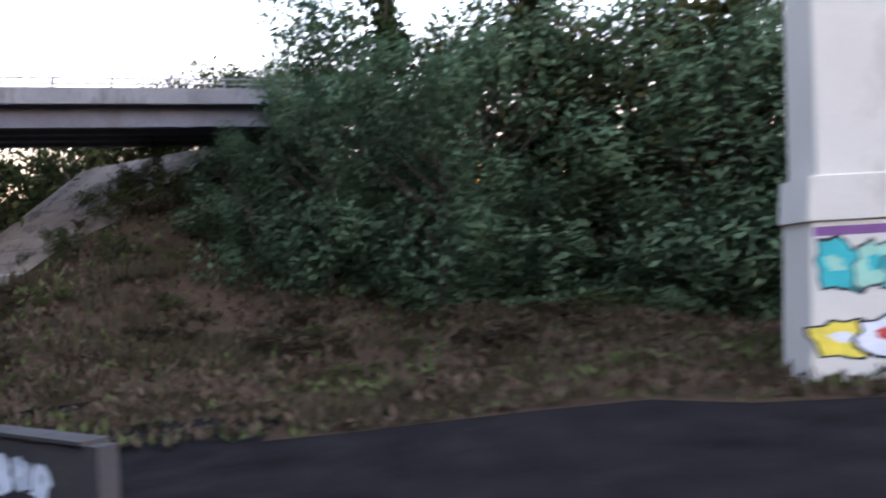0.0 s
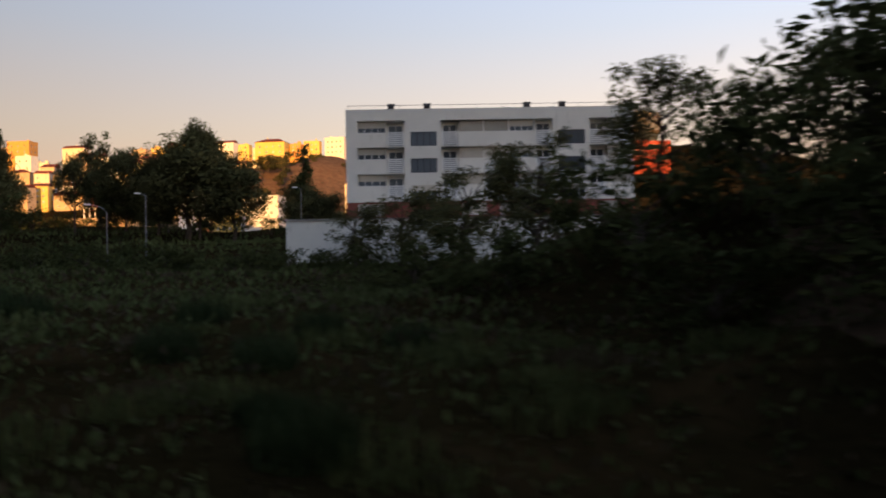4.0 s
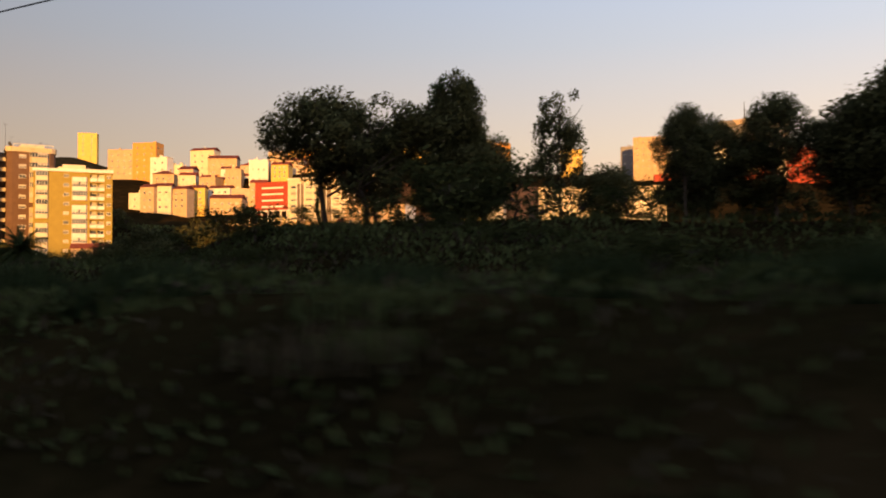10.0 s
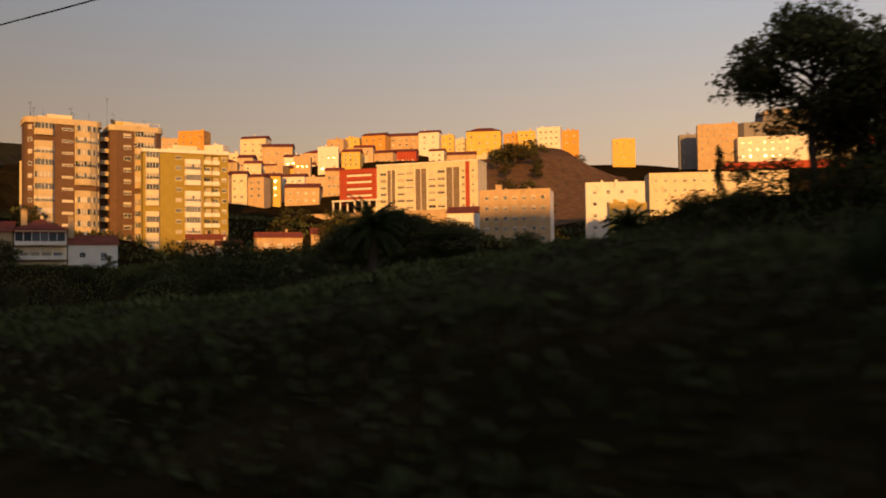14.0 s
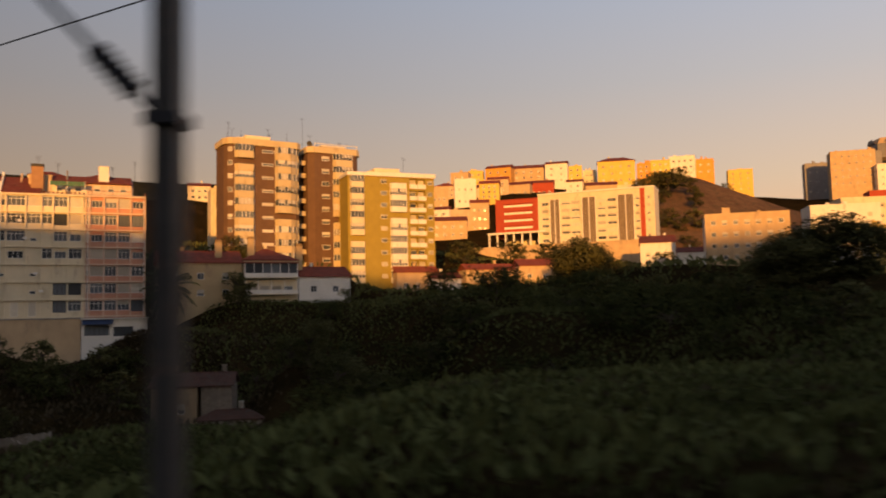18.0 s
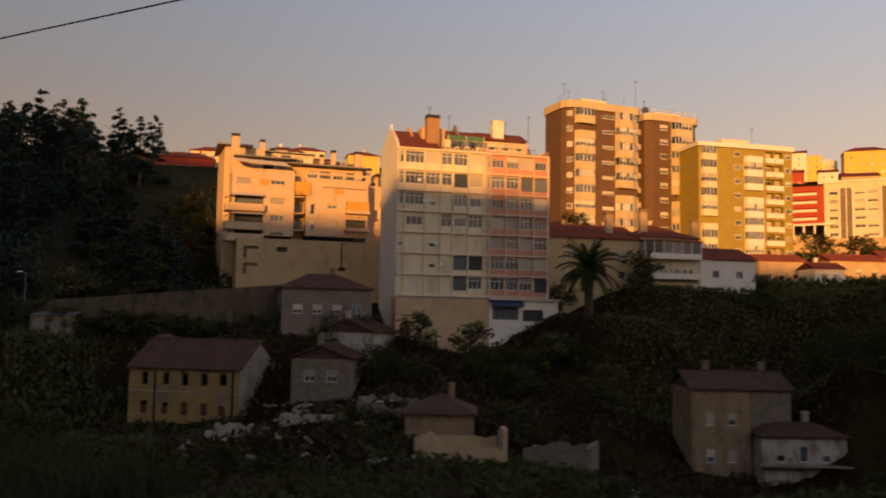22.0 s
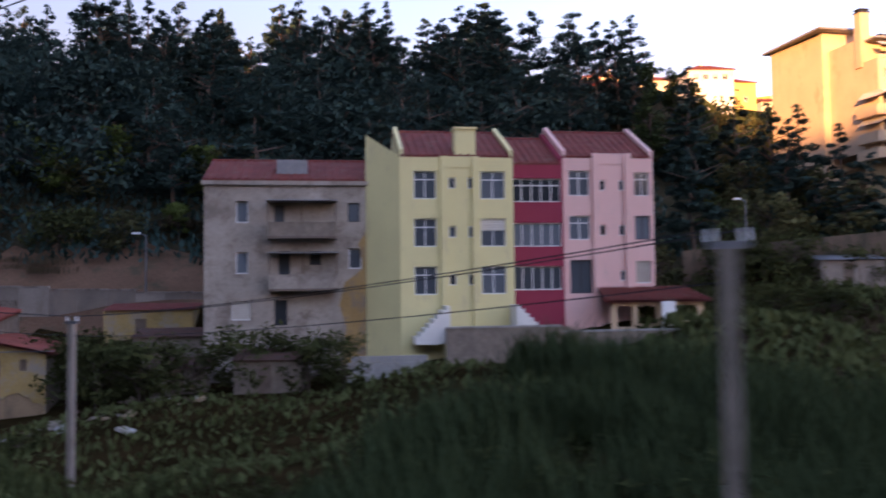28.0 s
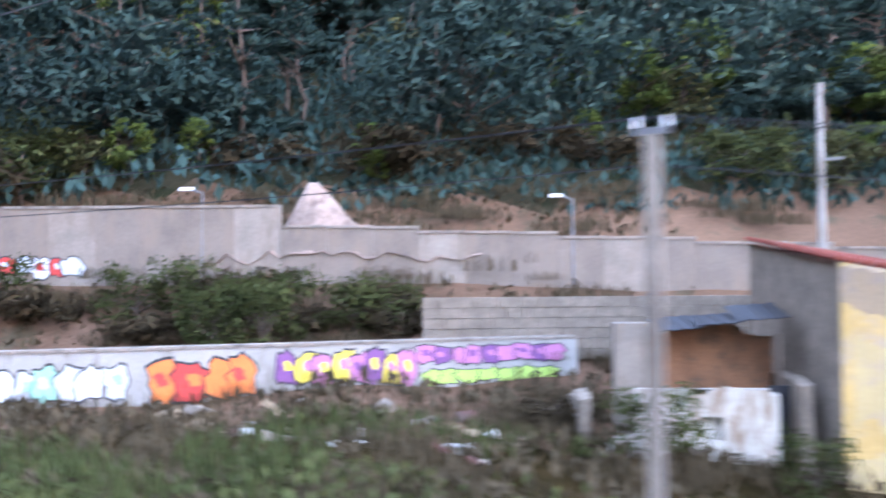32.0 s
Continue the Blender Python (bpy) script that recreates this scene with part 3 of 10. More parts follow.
def splash(parent, f, u0, u1, z0, z1, colours, seed, n=14):
    """Graffiti: overlapping bulging shapes in flat paint with dark outlines and lighter insides, no readable letters."""
    rng = random.Random(seed)
    black = paint("black", (0.03, 0.03, 0.035))

    def blob(u, z, w, h, depth, mat, turn, ring):
        bm = bmesh.new()
        c, s = math.cos(turn), math.sin(turn)
        pts = [f(u + (a * c - b * s) * w, -depth, z + (a * s * 0.4 + b * c) * h) for a, b in ring]
        quad(bm, pts)
        part("painted_shape", bm, mat, parent)

    for k in range(n):
        u = u0 + (u1 - u0) * (k + 0.5) / n + rng.uniform(-0.1, 0.1)
        w, h = (u1 - u0) / n * rng.uniform(0.62, 0.85), (z1 - z0) * rng.uniform(0.42, 0.52)
        zc = (z0 + z1) / 2 + rng.uniform(-0.06, 0.06) * (z1 - z0)
        ring = []
        for q in range(18):
            a = q * math.tau / 18
            r = 1.0 / max(abs(math.cos(a)), abs(math.sin(a))) ** 0.6 * rng.uniform(0.62, 1.0)
            ring.append((math.cos(a) * r, math.sin(a) * r))
        turn, d = rng.uniform(-0.3, 0.3), 0.006 + 0.004 * k
        blob(u, zc, w * 1.1, h * 1.1, d, black, turn, ring)
        blob(u, zc, w * 0.96, h * 0.96, d + 0.0015, colours[k % len(colours)], turn, ring)
        blob(u + w * rng.uniform(-0.2, 0.2), zc + h * 0.1, w * 0.4, h * 0.36, d + 0.003, colours[(k + 1) % len(colours)], turn + 0.4, ring[::-1])


WHITE_P, TEAL, VIOLET, PINKP, LIME, ORNG, YELL, SILVER, MINT, REDP = (paint("white", (0.7, 0.7, 0.72)), paint("teal", (0.03, 0.42, 0.42)), paint("violet", (0.20, 0.08, 0.22)), paint("pink", (0.46, 0.17, 0.32)), paint("lime", (0.40, 0.55, 0.12)),
                                                                  paint("orange", (0.75, 0.2, 0.05)), paint("yellow", (0.8, 0.62, 0.08)), paint("silver", (0.5, 0.52, 0.54)), paint("mint", (0.3, 0.55, 0.42)), paint("red", (0.55, 0.06, 0.05)))

# ---- the lie of the land ----
LAND = []


def land(x, y, z, reach=1.0, soft=34.0):
    LAND.append((x, y, z, reach, soft))


LINE = [(e[0], e[1], e[2] - 3.2) for _, e, _, _ in PATH]
LINE = [tuple(Vector(LINE[0]) + (Vector(LINE[0]) - Vector(LINE[2])) * k) for k in (25, 4)] + LINE + [tuple(Vector(LINE[-1]) + (Vector(LINE[-1]) - Vector(LINE[-4])) * k) for k in (4, 25)]
LINE = np.array(LINE)

# field beyond the line, the flats and their road
land(12, 40, 1.0)
land(10, 68, 2.2)
land(45, 68, 2.2)
land(30, 95, 3.0)
land(30, 150, 6.0)
land(-12, 70, 2.5)
land(-5, 112, 6.0)
land(-20, 130, 8.6)
land(-50, 135, 9.0)
land(-78, 128, 8.0)
land(-40, 80, 2.0)
land(-75, 85, 1.5)
land(-95, 110, 3.5)
land(-60, 180, 12.0)
land(0, 200, 12.0)
# the hollow and the slope of the field
land(-110, 150, 2.0)
land(-130, 110, -0.5)
land(-130, 200, 2.0)
land(-160, 130, -3.5)
land(-160, 200, 1.0)
land(-170, 250, 5.0)
land(-120, 300, 12.0)
land(-190, 140, -7.0)
land(-195, 200, -2.0)
land(-215, 250, 4.5)
land(-224, 229, -1.0)
land(-210, 285, 12.0)
land(-240, 215, -8.0)
land(-262, 240, 1.0)
land(-280, 232, 1.5)
land(-225, 175, -14.0)
land(-250, 170, -15.5)
land(-270, 189, -16.0, 2)
land(-279, 191, -16.0, 2)
land(-262, 192, -15.5, 2)
land(-283, 199, -14.0)
land(-277, 207, -6.0)
land(-267, 208, -2.8, 2)
land(-255, 214, -3.0, 2)
land(-259, 203.5, -6.6, 2)
land(-251, 201, -7.5)
land(-258, 196.5, -10.6, 2)
land(-251, 195, -11.5)
land(-216, 190, -16.5, 2)
land(-205, 190, -18.6, 2)
land(-199, 193, -18.2, 2)
land(-203, 184, -18.4, 2)
land(-196, 187, -17.5, 2)
land(-210, 182, -18.0, 2)
land(-220, 186, -16.0)
land(-189, 194, -12.0)
land(-222, 200, -11.0)
land(-245, 145, -14.0)
land(-205, 150, -11.0)
land(-285, 165, -14.0)
land(-300, 150, -13.0)
# the row of houses, the road above, the wooded hill
land(-304, 208, -1.0, 2)
land(-292, 212, -0.6, 2)
land(-307, 199, -6.5, 2)
land(-290, 203, -5.5, 2)
land(-281, 209.5, -2.6)
land(-318, 176, -9.0)
land(-330, 160, -12.0)
land(-345, 172, -9.5)
land(-380, 173, -5.4)
land(-352, 188, -4.4)
land(-330, 200, -2.5)
land(-372, 186, -2.5)
land(-400, 175, -4.0)
land(-345, 213, 9.0, 1.5, 150)
land(-322, 222, 9.0, 1, 150)
land(-300, 230, 6.0)
land(-380, 208, 12.0, 1.5, 150)
land(-340, 245, 27.0, 2, 200)
land(-312, 255, 21.0, 1.5, 200)
land(-385, 245, 32.0, 2, 200)
land(-300, 290, 28.0, 1.5, 200)
land(-420, 215, 17.0, 1.5, 150)
land(-430, 260, 38.0, 2, 200)
land(-350, 290, 40.0, 2, 200)
land(-352, 163, -12.8, 2)
land(-345, 166, -12.6, 2)
land(-358, 159.5, -12.2, 2)
land(-338, 169, -10.4, 2)
land(-375, 163, -10.3, 3)
land(-383, 157.5, -10.2, 3)
land(-368.5, 166, -10.8, 3)
land(-390, 152, -10.0, 2)
land(-381, 166, -7.6, 2)
land(-373, 171, -6.6, 2)
land(-389, 161, -8.2, 2)
# the far hill with the town
land(-130, 388, 19, 1, 60)
land(-165, 388, 20, 1, 60)
land(-195, 392, 24, 1, 60)
land(-105, 317, 8.5, 1, 60)
land(-67, 338, 9.5, 1, 60)
land(-66, 302, 8, 1, 60)
land(-27, 408, 24, 1, 60)
land(-190, 288, 6.2, 1, 60)
land(-172, 300, 8, 1, 60)
land(-158, 311, 8.8, 1, 60)
land(-115, 359, 12.5, 1, 60)
land(-100, 362, 12.5, 1, 60)
land(-170, 250, 4, 1, 60)
land(-250, 340, 24, 1, 60)
land(-60, 330, 9.5, 1, 60)
land(40, 330, 18, 1, 60)
land(-219, 420, 33.5, 1, 120)
land(-201, 433, 34, 1, 120)
land(-189, 502, 59.5, 1, 120)
land(-150, 504, 60, 1, 120)
land(-99, 508, 60, 1, 120)
land(-180, 546, 72, 1, 120)
land(-150, 560, 74, 1, 120)
land(-100, 545, 72, 1, 120)
land(-60, 566, 78, 1, 120)
land(-75, 525, 66, 1, 120)
land(-245, 518, 56, 1, 120)
land(-285, 566, 66, 1, 120)
land(-230, 546, 62, 1, 120)
land(-209, 487, 48, 1, 120)
land(70, 600, 63, 1, 120)
land(87, 625, 72, 1, 120)
land(-238, 289, 18.5, 1, 60)
land(-303, 349, 43, 1, 300)
land(-311, 328, 38, 1, 300)
land(-289, 407, 49, 1, 60)
land(0, 540, 42, 1, 120)
land(220, 820, 108, 3, 300)
land(350, 500, 50, 1, 300)
land(-200, 900, 90, 3, 300)
land(-700, 600, 60, 3, 300)
land(800, 900, 70, 3, 300)
land(18, 715, 90, 1, 120)
# cutting and slope under the road bridge
land(33, 2, -4.7)
land(60, -14, -4.4, 2)
land(50, -9, -4.4, 2)
land(41, -4, -4.2, 2)
land(70, -18, -4.2, 2)
land(82, -16, -3.4, 2)
land(38, 2, -3.4)
land(44, -2, -3.4)
land(41, 8.5, 1.2, 1.5)
land(45, 13, 5.0, 1.5)
land(46, 19, 9.6, 1.5)
land(54, 21, 12.0, 1.5)
land(52, 12, 7.6, 1.5)
land(53, 4, 1.5)
land(58, 0, -3.0)
land(62, 14, 3.0)
land(70, -8, -3.6)
land(72, 8, -1.6)
land(72, 26, 7.0)
land(88, 4, -3.0)
land(92, 16, 0.0)
land(92, 30, 5.0)
land(110, 0, -2.0)
land(60, 40, 9.0)
land(40, 33, 6.5)
land(30, 20, -0.5)
LAND_A = np.array(LAND)


def step_up(a, soft):
    return 0.5 + 0.5 * np.tanh(a / soft)


def height(xs, ys):
    """The ground's height: smooth between the places above, level beside the line, a ridge on the sunset side."""
    xs, ys = np.atleast_1d(np.asarray(xs, float)), np.atleast_1d(np.asarray(ys, float))
    out = np.zeros_like(xs)
    for i in range(0, len(xs), 4000):
        x, y = xs[i:i + 4000, None], ys[i:i + 4000, None]
        d2 = (x - LAND_A[:, 0]) ** 2 + (y - LAND_A[:, 1]) ** 2
        wt = LAND_A[:, 3] / (d2 + LAND_A[:, 4]) ** 2
        z = (wt * LAND_A[:, 2]).sum(1) / wt.sum(1)
        up_hill = (y - 176.1)[:, 0] * 0.899 - (x + 338.8)[:, 0] * 0.438
        slope_z = -3 + 0.58 * np.clip(up_hill - 16, 0, 58) + 0.2 * np.clip(up_hill - 74, 0, 250)
        wooded = step_up(-307 - x[:, 0], 5) * step_up(up_hill - 15, 3)
        z = z * (1 - wooded) + slope_z * wooded
        a, b = LINE[:-1], LINE[1:]
        ab = b[:, :2] - a[:, :2]
        t = ((x - a[:, 0]) * ab[:, 0] + (y - a[:, 1]) * ab[:, 1]) / (ab ** 2).sum(1)
        t = np.clip(t, 0, 1)
        px, py = a[:, 0] + t * ab[:, 0], a[:, 1] + t * ab[:, 1]
        dd = (x - px) ** 2 + (y - py) ** 2
        k = dd.argmin(1)
        r = np.arange(len(k))
        dist = np.sqrt(dd[r, k])
        zt = a[k, 2] + t[r, k] * (b[k, 2] - a[k, 2])
        cross = ab[k, 0] * (y[:, 0] - a[k, 1]) - ab[k, 1] * (x[:, 0] - a[k, 0])
        away = cross < 0
        s = np.clip((dist - BENCH) / 9.0, 0, 1)
        s = s * s * (3 - 2 * s)
        far = zt * (1 - s) + z * s
        sb = np.clip((dist - 8) / 110.0, 0, 1)
        sb = sb * sb * (3 - 2 * sb)
        xx = x[:, 0]
        crest = 68 - 19 * step_up(-120 - xx, 14) + 31 * step_up(-303 - xx, 6)
        near = zt + crest * sb
        out[i:i + 4000] = np.where(away, far, near)
    return out


BENCH = 5.0


def ground_z(x, y):
    return float(height([x], [y])[0])


def stretch(lo, hi, step, far, grow=1.35):
    v = list(np.arange(lo, hi + step, step))
    s = step
    while v[-1] < far:
        s *= grow
        v.append(v[-1] + s)
    s = step
    while v[0] > -far:
        s *= grow
        v.insert(0, v[0] - s)
    return np.array(v)


gx, gy = stretch(-420, 130, 3.0, 3200), stretch(-60, 330, 3.0, 3200)
GX, GY = np.meshgrid(gx, gy)
GZ = height(GX.ravel(), GY.ravel())
rough = np.array([noise.noise((x * 0.11, y * 0.11, 0)) * 0.35 + noise.noise((x * 0.35, y * 0.35, 3)) * 0.16 if abs(x) < 500 and -80 < y < 400 else 0 for x, y in zip(GX.ravel(), GY.ravel())])
GZ = GZ + rough
nx, ny = len(gx), len(gy)
faces = [(j * nx + i, j * nx + i + 1, (j + 1) * nx + i + 1, (j + 1) * nx + i) for j in range(ny - 1) for i in range(nx - 1)]
me = bpy.data.meshes.new("ground")
me.from_pydata(np.stack([GX.ravel(), GY.ravel(), GZ], 1).tolist(), [], faces)
for m in (SHADED_GRASS, CUTTING, LITTER, DIRT, TRACKBED):
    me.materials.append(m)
mx, my = (GX[:-1, :-1] + GX[1:, 1:]).ravel() / 2, (GY[:-1, :-1] + GY[1:, 1:]).ravel() / 2
wob = np.array([noise.noise((x * 0.05, y * 0.05, 7)) if abs(x) < 500 and -80 < y < 620 else 0 for x, y in zip(mx, my)]) * 6
hill_v = (my - 176.1) * 0.899 - (mx + 338.8) * 0.438
# slot 0, the grass with shade in its colour, fills the rest
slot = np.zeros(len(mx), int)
slot[(mx + wob > 36) & (mx < 150) & (my > -60) & (my + wob < 30)] = 1
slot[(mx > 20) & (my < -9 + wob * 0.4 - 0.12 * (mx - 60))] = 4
slot[(mx + wob < -300) & (hill_v > 14)] = 2
slot[(mx + wob < -362) & (hill_v + wob * 0.4 > 0) & (hill_v + wob * 0.5 < 21)] = 3
slot[(mx < -326) & (mx > -362) & (hill_v > 11) & (hill_v + wob * 0.5 < 21)] = 3
slot[(mx > -102 + wob) & (mx < 12 + wob) & (my > 425) & (my < 600)] = 3
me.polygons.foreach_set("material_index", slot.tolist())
me.polygons.foreach_set("use_smooth", [True] * len(me.polygons))
ground = tagged(new("ground", me), "rough dry grass and scrub on uneven sloping ground", "ground", kind="structure")

# ---- the white flats beside the field ----


def white_flats(x, y, z0):
    """Five storeys: white front of loggias and slatted balconies over a red base, brick-red end walls, chimneys on a flat roof."""
    ob = thing("apartment_building", pose(x, y, z0), "white apartment block with brick-red end wall and slatted balconies", "apartment building", "white flats")
    w, d, h, base = 33.0, 11.0, 20.55 - z0, 9.9 - z0
    red0 = 7.2 - z0
    st = 3.06
    bays = [("loggia", 1.25, 4.6), ("slats", 4.6, 6.7), ("window", 7.4, 10.4), ("slats", 10.9, 12.9), ("loggia", 12.9, 21.6), ("slats", 21.7, 23.7), ("window", 24.3, 27.4), ("slats", 27.9, 29.9), ("loggia", 29.9, 32.2)]
    holes, front_holes = [], []
    for k in range(3):
        top = h - 1.32 - k * st
        for kind, u0, u1 in bays:
            if kind == "loggia":
                holes.append((u0, u1, top - 1.36, top))
            elif kind == "slats":
                holes.append((u0, u1, top - 2.95, top))
            else:
                holes.append((u0, u1, top - 2.95, top - 1.32))
    low = [(1.3, 4.3, base - 1.6, base - 0.2), (13.2, 16.0, base - 1.6, base - 0.2), (17.5, 20.5, base - 1.6, base - 0.2), (29.0, 31.0, base - 1.6, base - 0.2)]
    f, _, _ = side("front", w, d)
    bm = bmesh.new()
    facade(bm, f, w, base, h, holes, 1.1)
    part("front_wall", bm, RENDER_W, ob)
    bm = bmesh.new()
    facade(bm, f, w, -2.0, base, low, 0.2)
    part("base_wall", bm, BRICK_RED, ob, "red painted ground storey")
    for u0, u1, a, b in low:
        add_window(ob, pose(u0, 0, a), u1 - u0, b - a, "shut")
    bm = bmesh.new()
    box(bm, 0.0, w, 1.1, 1.25, base, h - 0.4)
    part("loggia_wall", bm, RENDER_W, ob)
    for s, mat in (("left", BRICK_RED), ("right", BRICK_RED), ("back", RENDER_W)):
        g, length, _ = side(s, w, d)
        bm = bmesh.new()
        facade(bm, lambda u, i, z, g=g: g(u, i - 0.006, z), length, -2.0, h + 0.02, [])
        part("end_wall" if s != "back" else "back_wall", bm, mat, ob)
    for n, (u0, u1, a, b) in enumerate(holes):
        kind = bays[n % len(bays)][0]
        if kind == "loggia":
            parts_n = max(1, round((u1 - u0) / 2.9))
            for k in range(parts_n):
                ww = (u1 - u0) / parts_n
                add_window(ob, pose(u0 + ww * k + 0.04, 0.35, a), ww - 0.08, b - a, "shut" if (n + k) % 3 else "blind")
        elif kind == "window":
            add_window(ob, pose(u0, 0.0, a), u1 - u0, b - a, "dark" if n % 4 else "half")
        else:
            add_window(ob, pose(u0 + 0.2, 0.92, a + 0.1), u1 - u0 - 0.4, b - a - 0.5, "plain")
            for k in range(7):
                bm = bmesh.new()
                z = a + 0.12 + k * 0.225
                box(bm, u0 + 0.02, u1 - 0.02, -0.03, 0.02, z, z + 0.14)
                part("slat", bm, WHITE, ob)
    bm = bmesh.new()
    box(bm, 0.1, w - 0.1, 0.1, d - 0.1, h - 0.35, h - 0.1)
    part("roof", bm, CONCRETE, ob)
    for k in range(12):
        bm = bmesh.new()
        tube(bm, (0.3 + k * (w - 0.6) / 11, 0.2, h - 0.1), (0.3 + k * (w - 0.6) / 11, 0.2, h + 0.45), 0.025, 0.025, 5)
        part("rail_post", bm, GALV, ob)
    bm = bmesh.new()
    tube(bm, (0.2, 0.2, h + 0.45), (w - 0.2, 0.2, h + 0.45), 0.03, 0.03, 5)
    part("roof_rail", bm, GALV, ob)
    for u in (3.9, 5.0, 9.3, 18.6, 21.2, 24.2, 25.4):
        bm = bmesh.new()
        tall = 1.15 if u in (5.0, 9.3, 21.2, 25.4) else 0.55
        box(bm, u - 0.35, u + 0.35, 3.6, 4.3, h - 0.1, h + tall)
        box(bm, u - 0.45, u + 0.45, 3.5, 4.4, h + tall + 0.003, h + tall + 0.12)
        for k in range(3):
            box(bm, u - 0.4, u + 0.4, 3.55, 4.35, h + tall * (0.45 + 0.17 * k), h + tall * (0.45 + 0.17 * k) + 0.05)
        part("chimney", bm, DARK_METAL, ob, "dark ribbed chimney cowl")
    return ob


flats = white_flats(10.1, 81.7, 2.5)
copy_thing(flats, pose(8.9, 112.4, 2.5))
copy_thing(flats, pose(8.4, 146.0, 2.5))

# long low garage in front of the flats
garage = thing("garage_building", pose(0, 0, 0), "low white rendered garage building with graffiti on its side wall", "garage")
bm = bmesh.new()
for a, b, za, zb in (((4.4, 75.0), (58.0, 75.0), 7.6, 7.6), ((4.4, 75.0), (1.6, 99.0), 7.6, 6.1)):
    q = [(a[0], a[1], 1.0), (b[0], b[1], 1.0), (b[0], b[1], zb), (a[0], a[1], za)]
    quad(bm, q)
part("wall", bm, RENDER_W, garage)
bm = bmesh.new()
quad(bm, [(4.4, 75.0, 7.58), (58, 75.0, 7.58), (58, 81.6, 7.58), (3.6, 81.6, 7.58)])
quad(bm, [(3.6, 81.6, 7.2), (10, 81.6, 7.2), (8.8, 99, 6.1), (1.6, 99, 6.1)])
part("roof", bm, CONCRETE, garage)
bm = bmesh.new()
box(bm, 4.2, 58.2, 74.85, 75.1, 7.585, 7.75)
part("coping", bm, CONCRETE, garage)

# ---- tall old flats ----


def prism(bm, plan, z0, z1, slot=0):
    """An upright prism over a closed plan of (x, y) corners."""
    lo, hi = [bm.verts.new((x, y, z0)) for x, y in plan], [bm.verts.new((x, y, z1)) for x, y in plan]
    n = len(plan)
    for k in range(n):
        bm.faces.new((lo[k], lo[(k + 1) % n], hi[(k + 1) % n], hi[k])).material_index = slot
    bm.faces.new(hi).material_index = slot
    bm.faces.new(lo[::-1]).material_index = slot


def sheet_roof(ob, pts, mat, ribs=True, thick=0.14):
    """One sloping plane of a tiled roof over four corners: eaves left, eaves right, ridge right, ridge left."""
    a, b, c, e = [Vector(p) for p in pts]
    up = Vector((0, 0, thick))
    bm = bmesh.new()
    quad(bm, [a, b, c, e])
    quad(bm, [a + up, b + up, c + up, e + up])
    for p, q in ((a, b), (b, c), (c, e), (e, a)):
        quad(bm, [p, q, q + up, p + up])
    part("roof", bm, mat, ob)
    if ribs:
        n = max(3, int((b - a).length / 0.45))
        bm = bmesh.new()
        for k in range(n):
            t = (k + 0.5) / n
            tube(bm, a.lerp(b, t) + up, e.lerp(c, t) + up, 0.08, 0.08, 4, caps=False)
        part("roof_tiles", bm, mat, ob)


def chimney_on(ob, u, v, w, z0, z1, mat, cap=None):
    bm = bmesh.new()
    box(bm, u, u + w, v, v + w * 0.8, z0, z1)
    part("chimney", bm, mat, ob)
    bm = bmesh.new()
    box(bm, u - 0.1, u + w + 0.1, v - 0.1, v + w * 0.8 + 0.1, z1 + 0.003, z1 + 0.14)
    box(bm, u + 0.08, u + w - 0.08, v + 0.08, v + w * 0.8 - 0.08, z1 + 0.14, z1 + 0.4)
    box(bm, u - 0.06, u + w + 0.06, v - 0.06, v + w * 0.8 + 0.06, z1 + 0.403, z1 + 0.5)
    part("chimney_cap", bm, cap or mat, ob)


def aerial(ob, x, y, z0, z1, arms=4, reach=0.5):
    bm = bmesh.new()
    tube(bm, (x, y, z0), (x, y, z1), 0.045, 0.03, 5)
    for k in range(arms):
        tube(bm, (x - reach + 0.08 * k, y, z1 - 0.22 * k), (x + reach - 0.08 * k, y, z1 - 0.22 * k), 0.02, 0.02, 4)
    part("antenna", bm, DARK_METAL, ob)


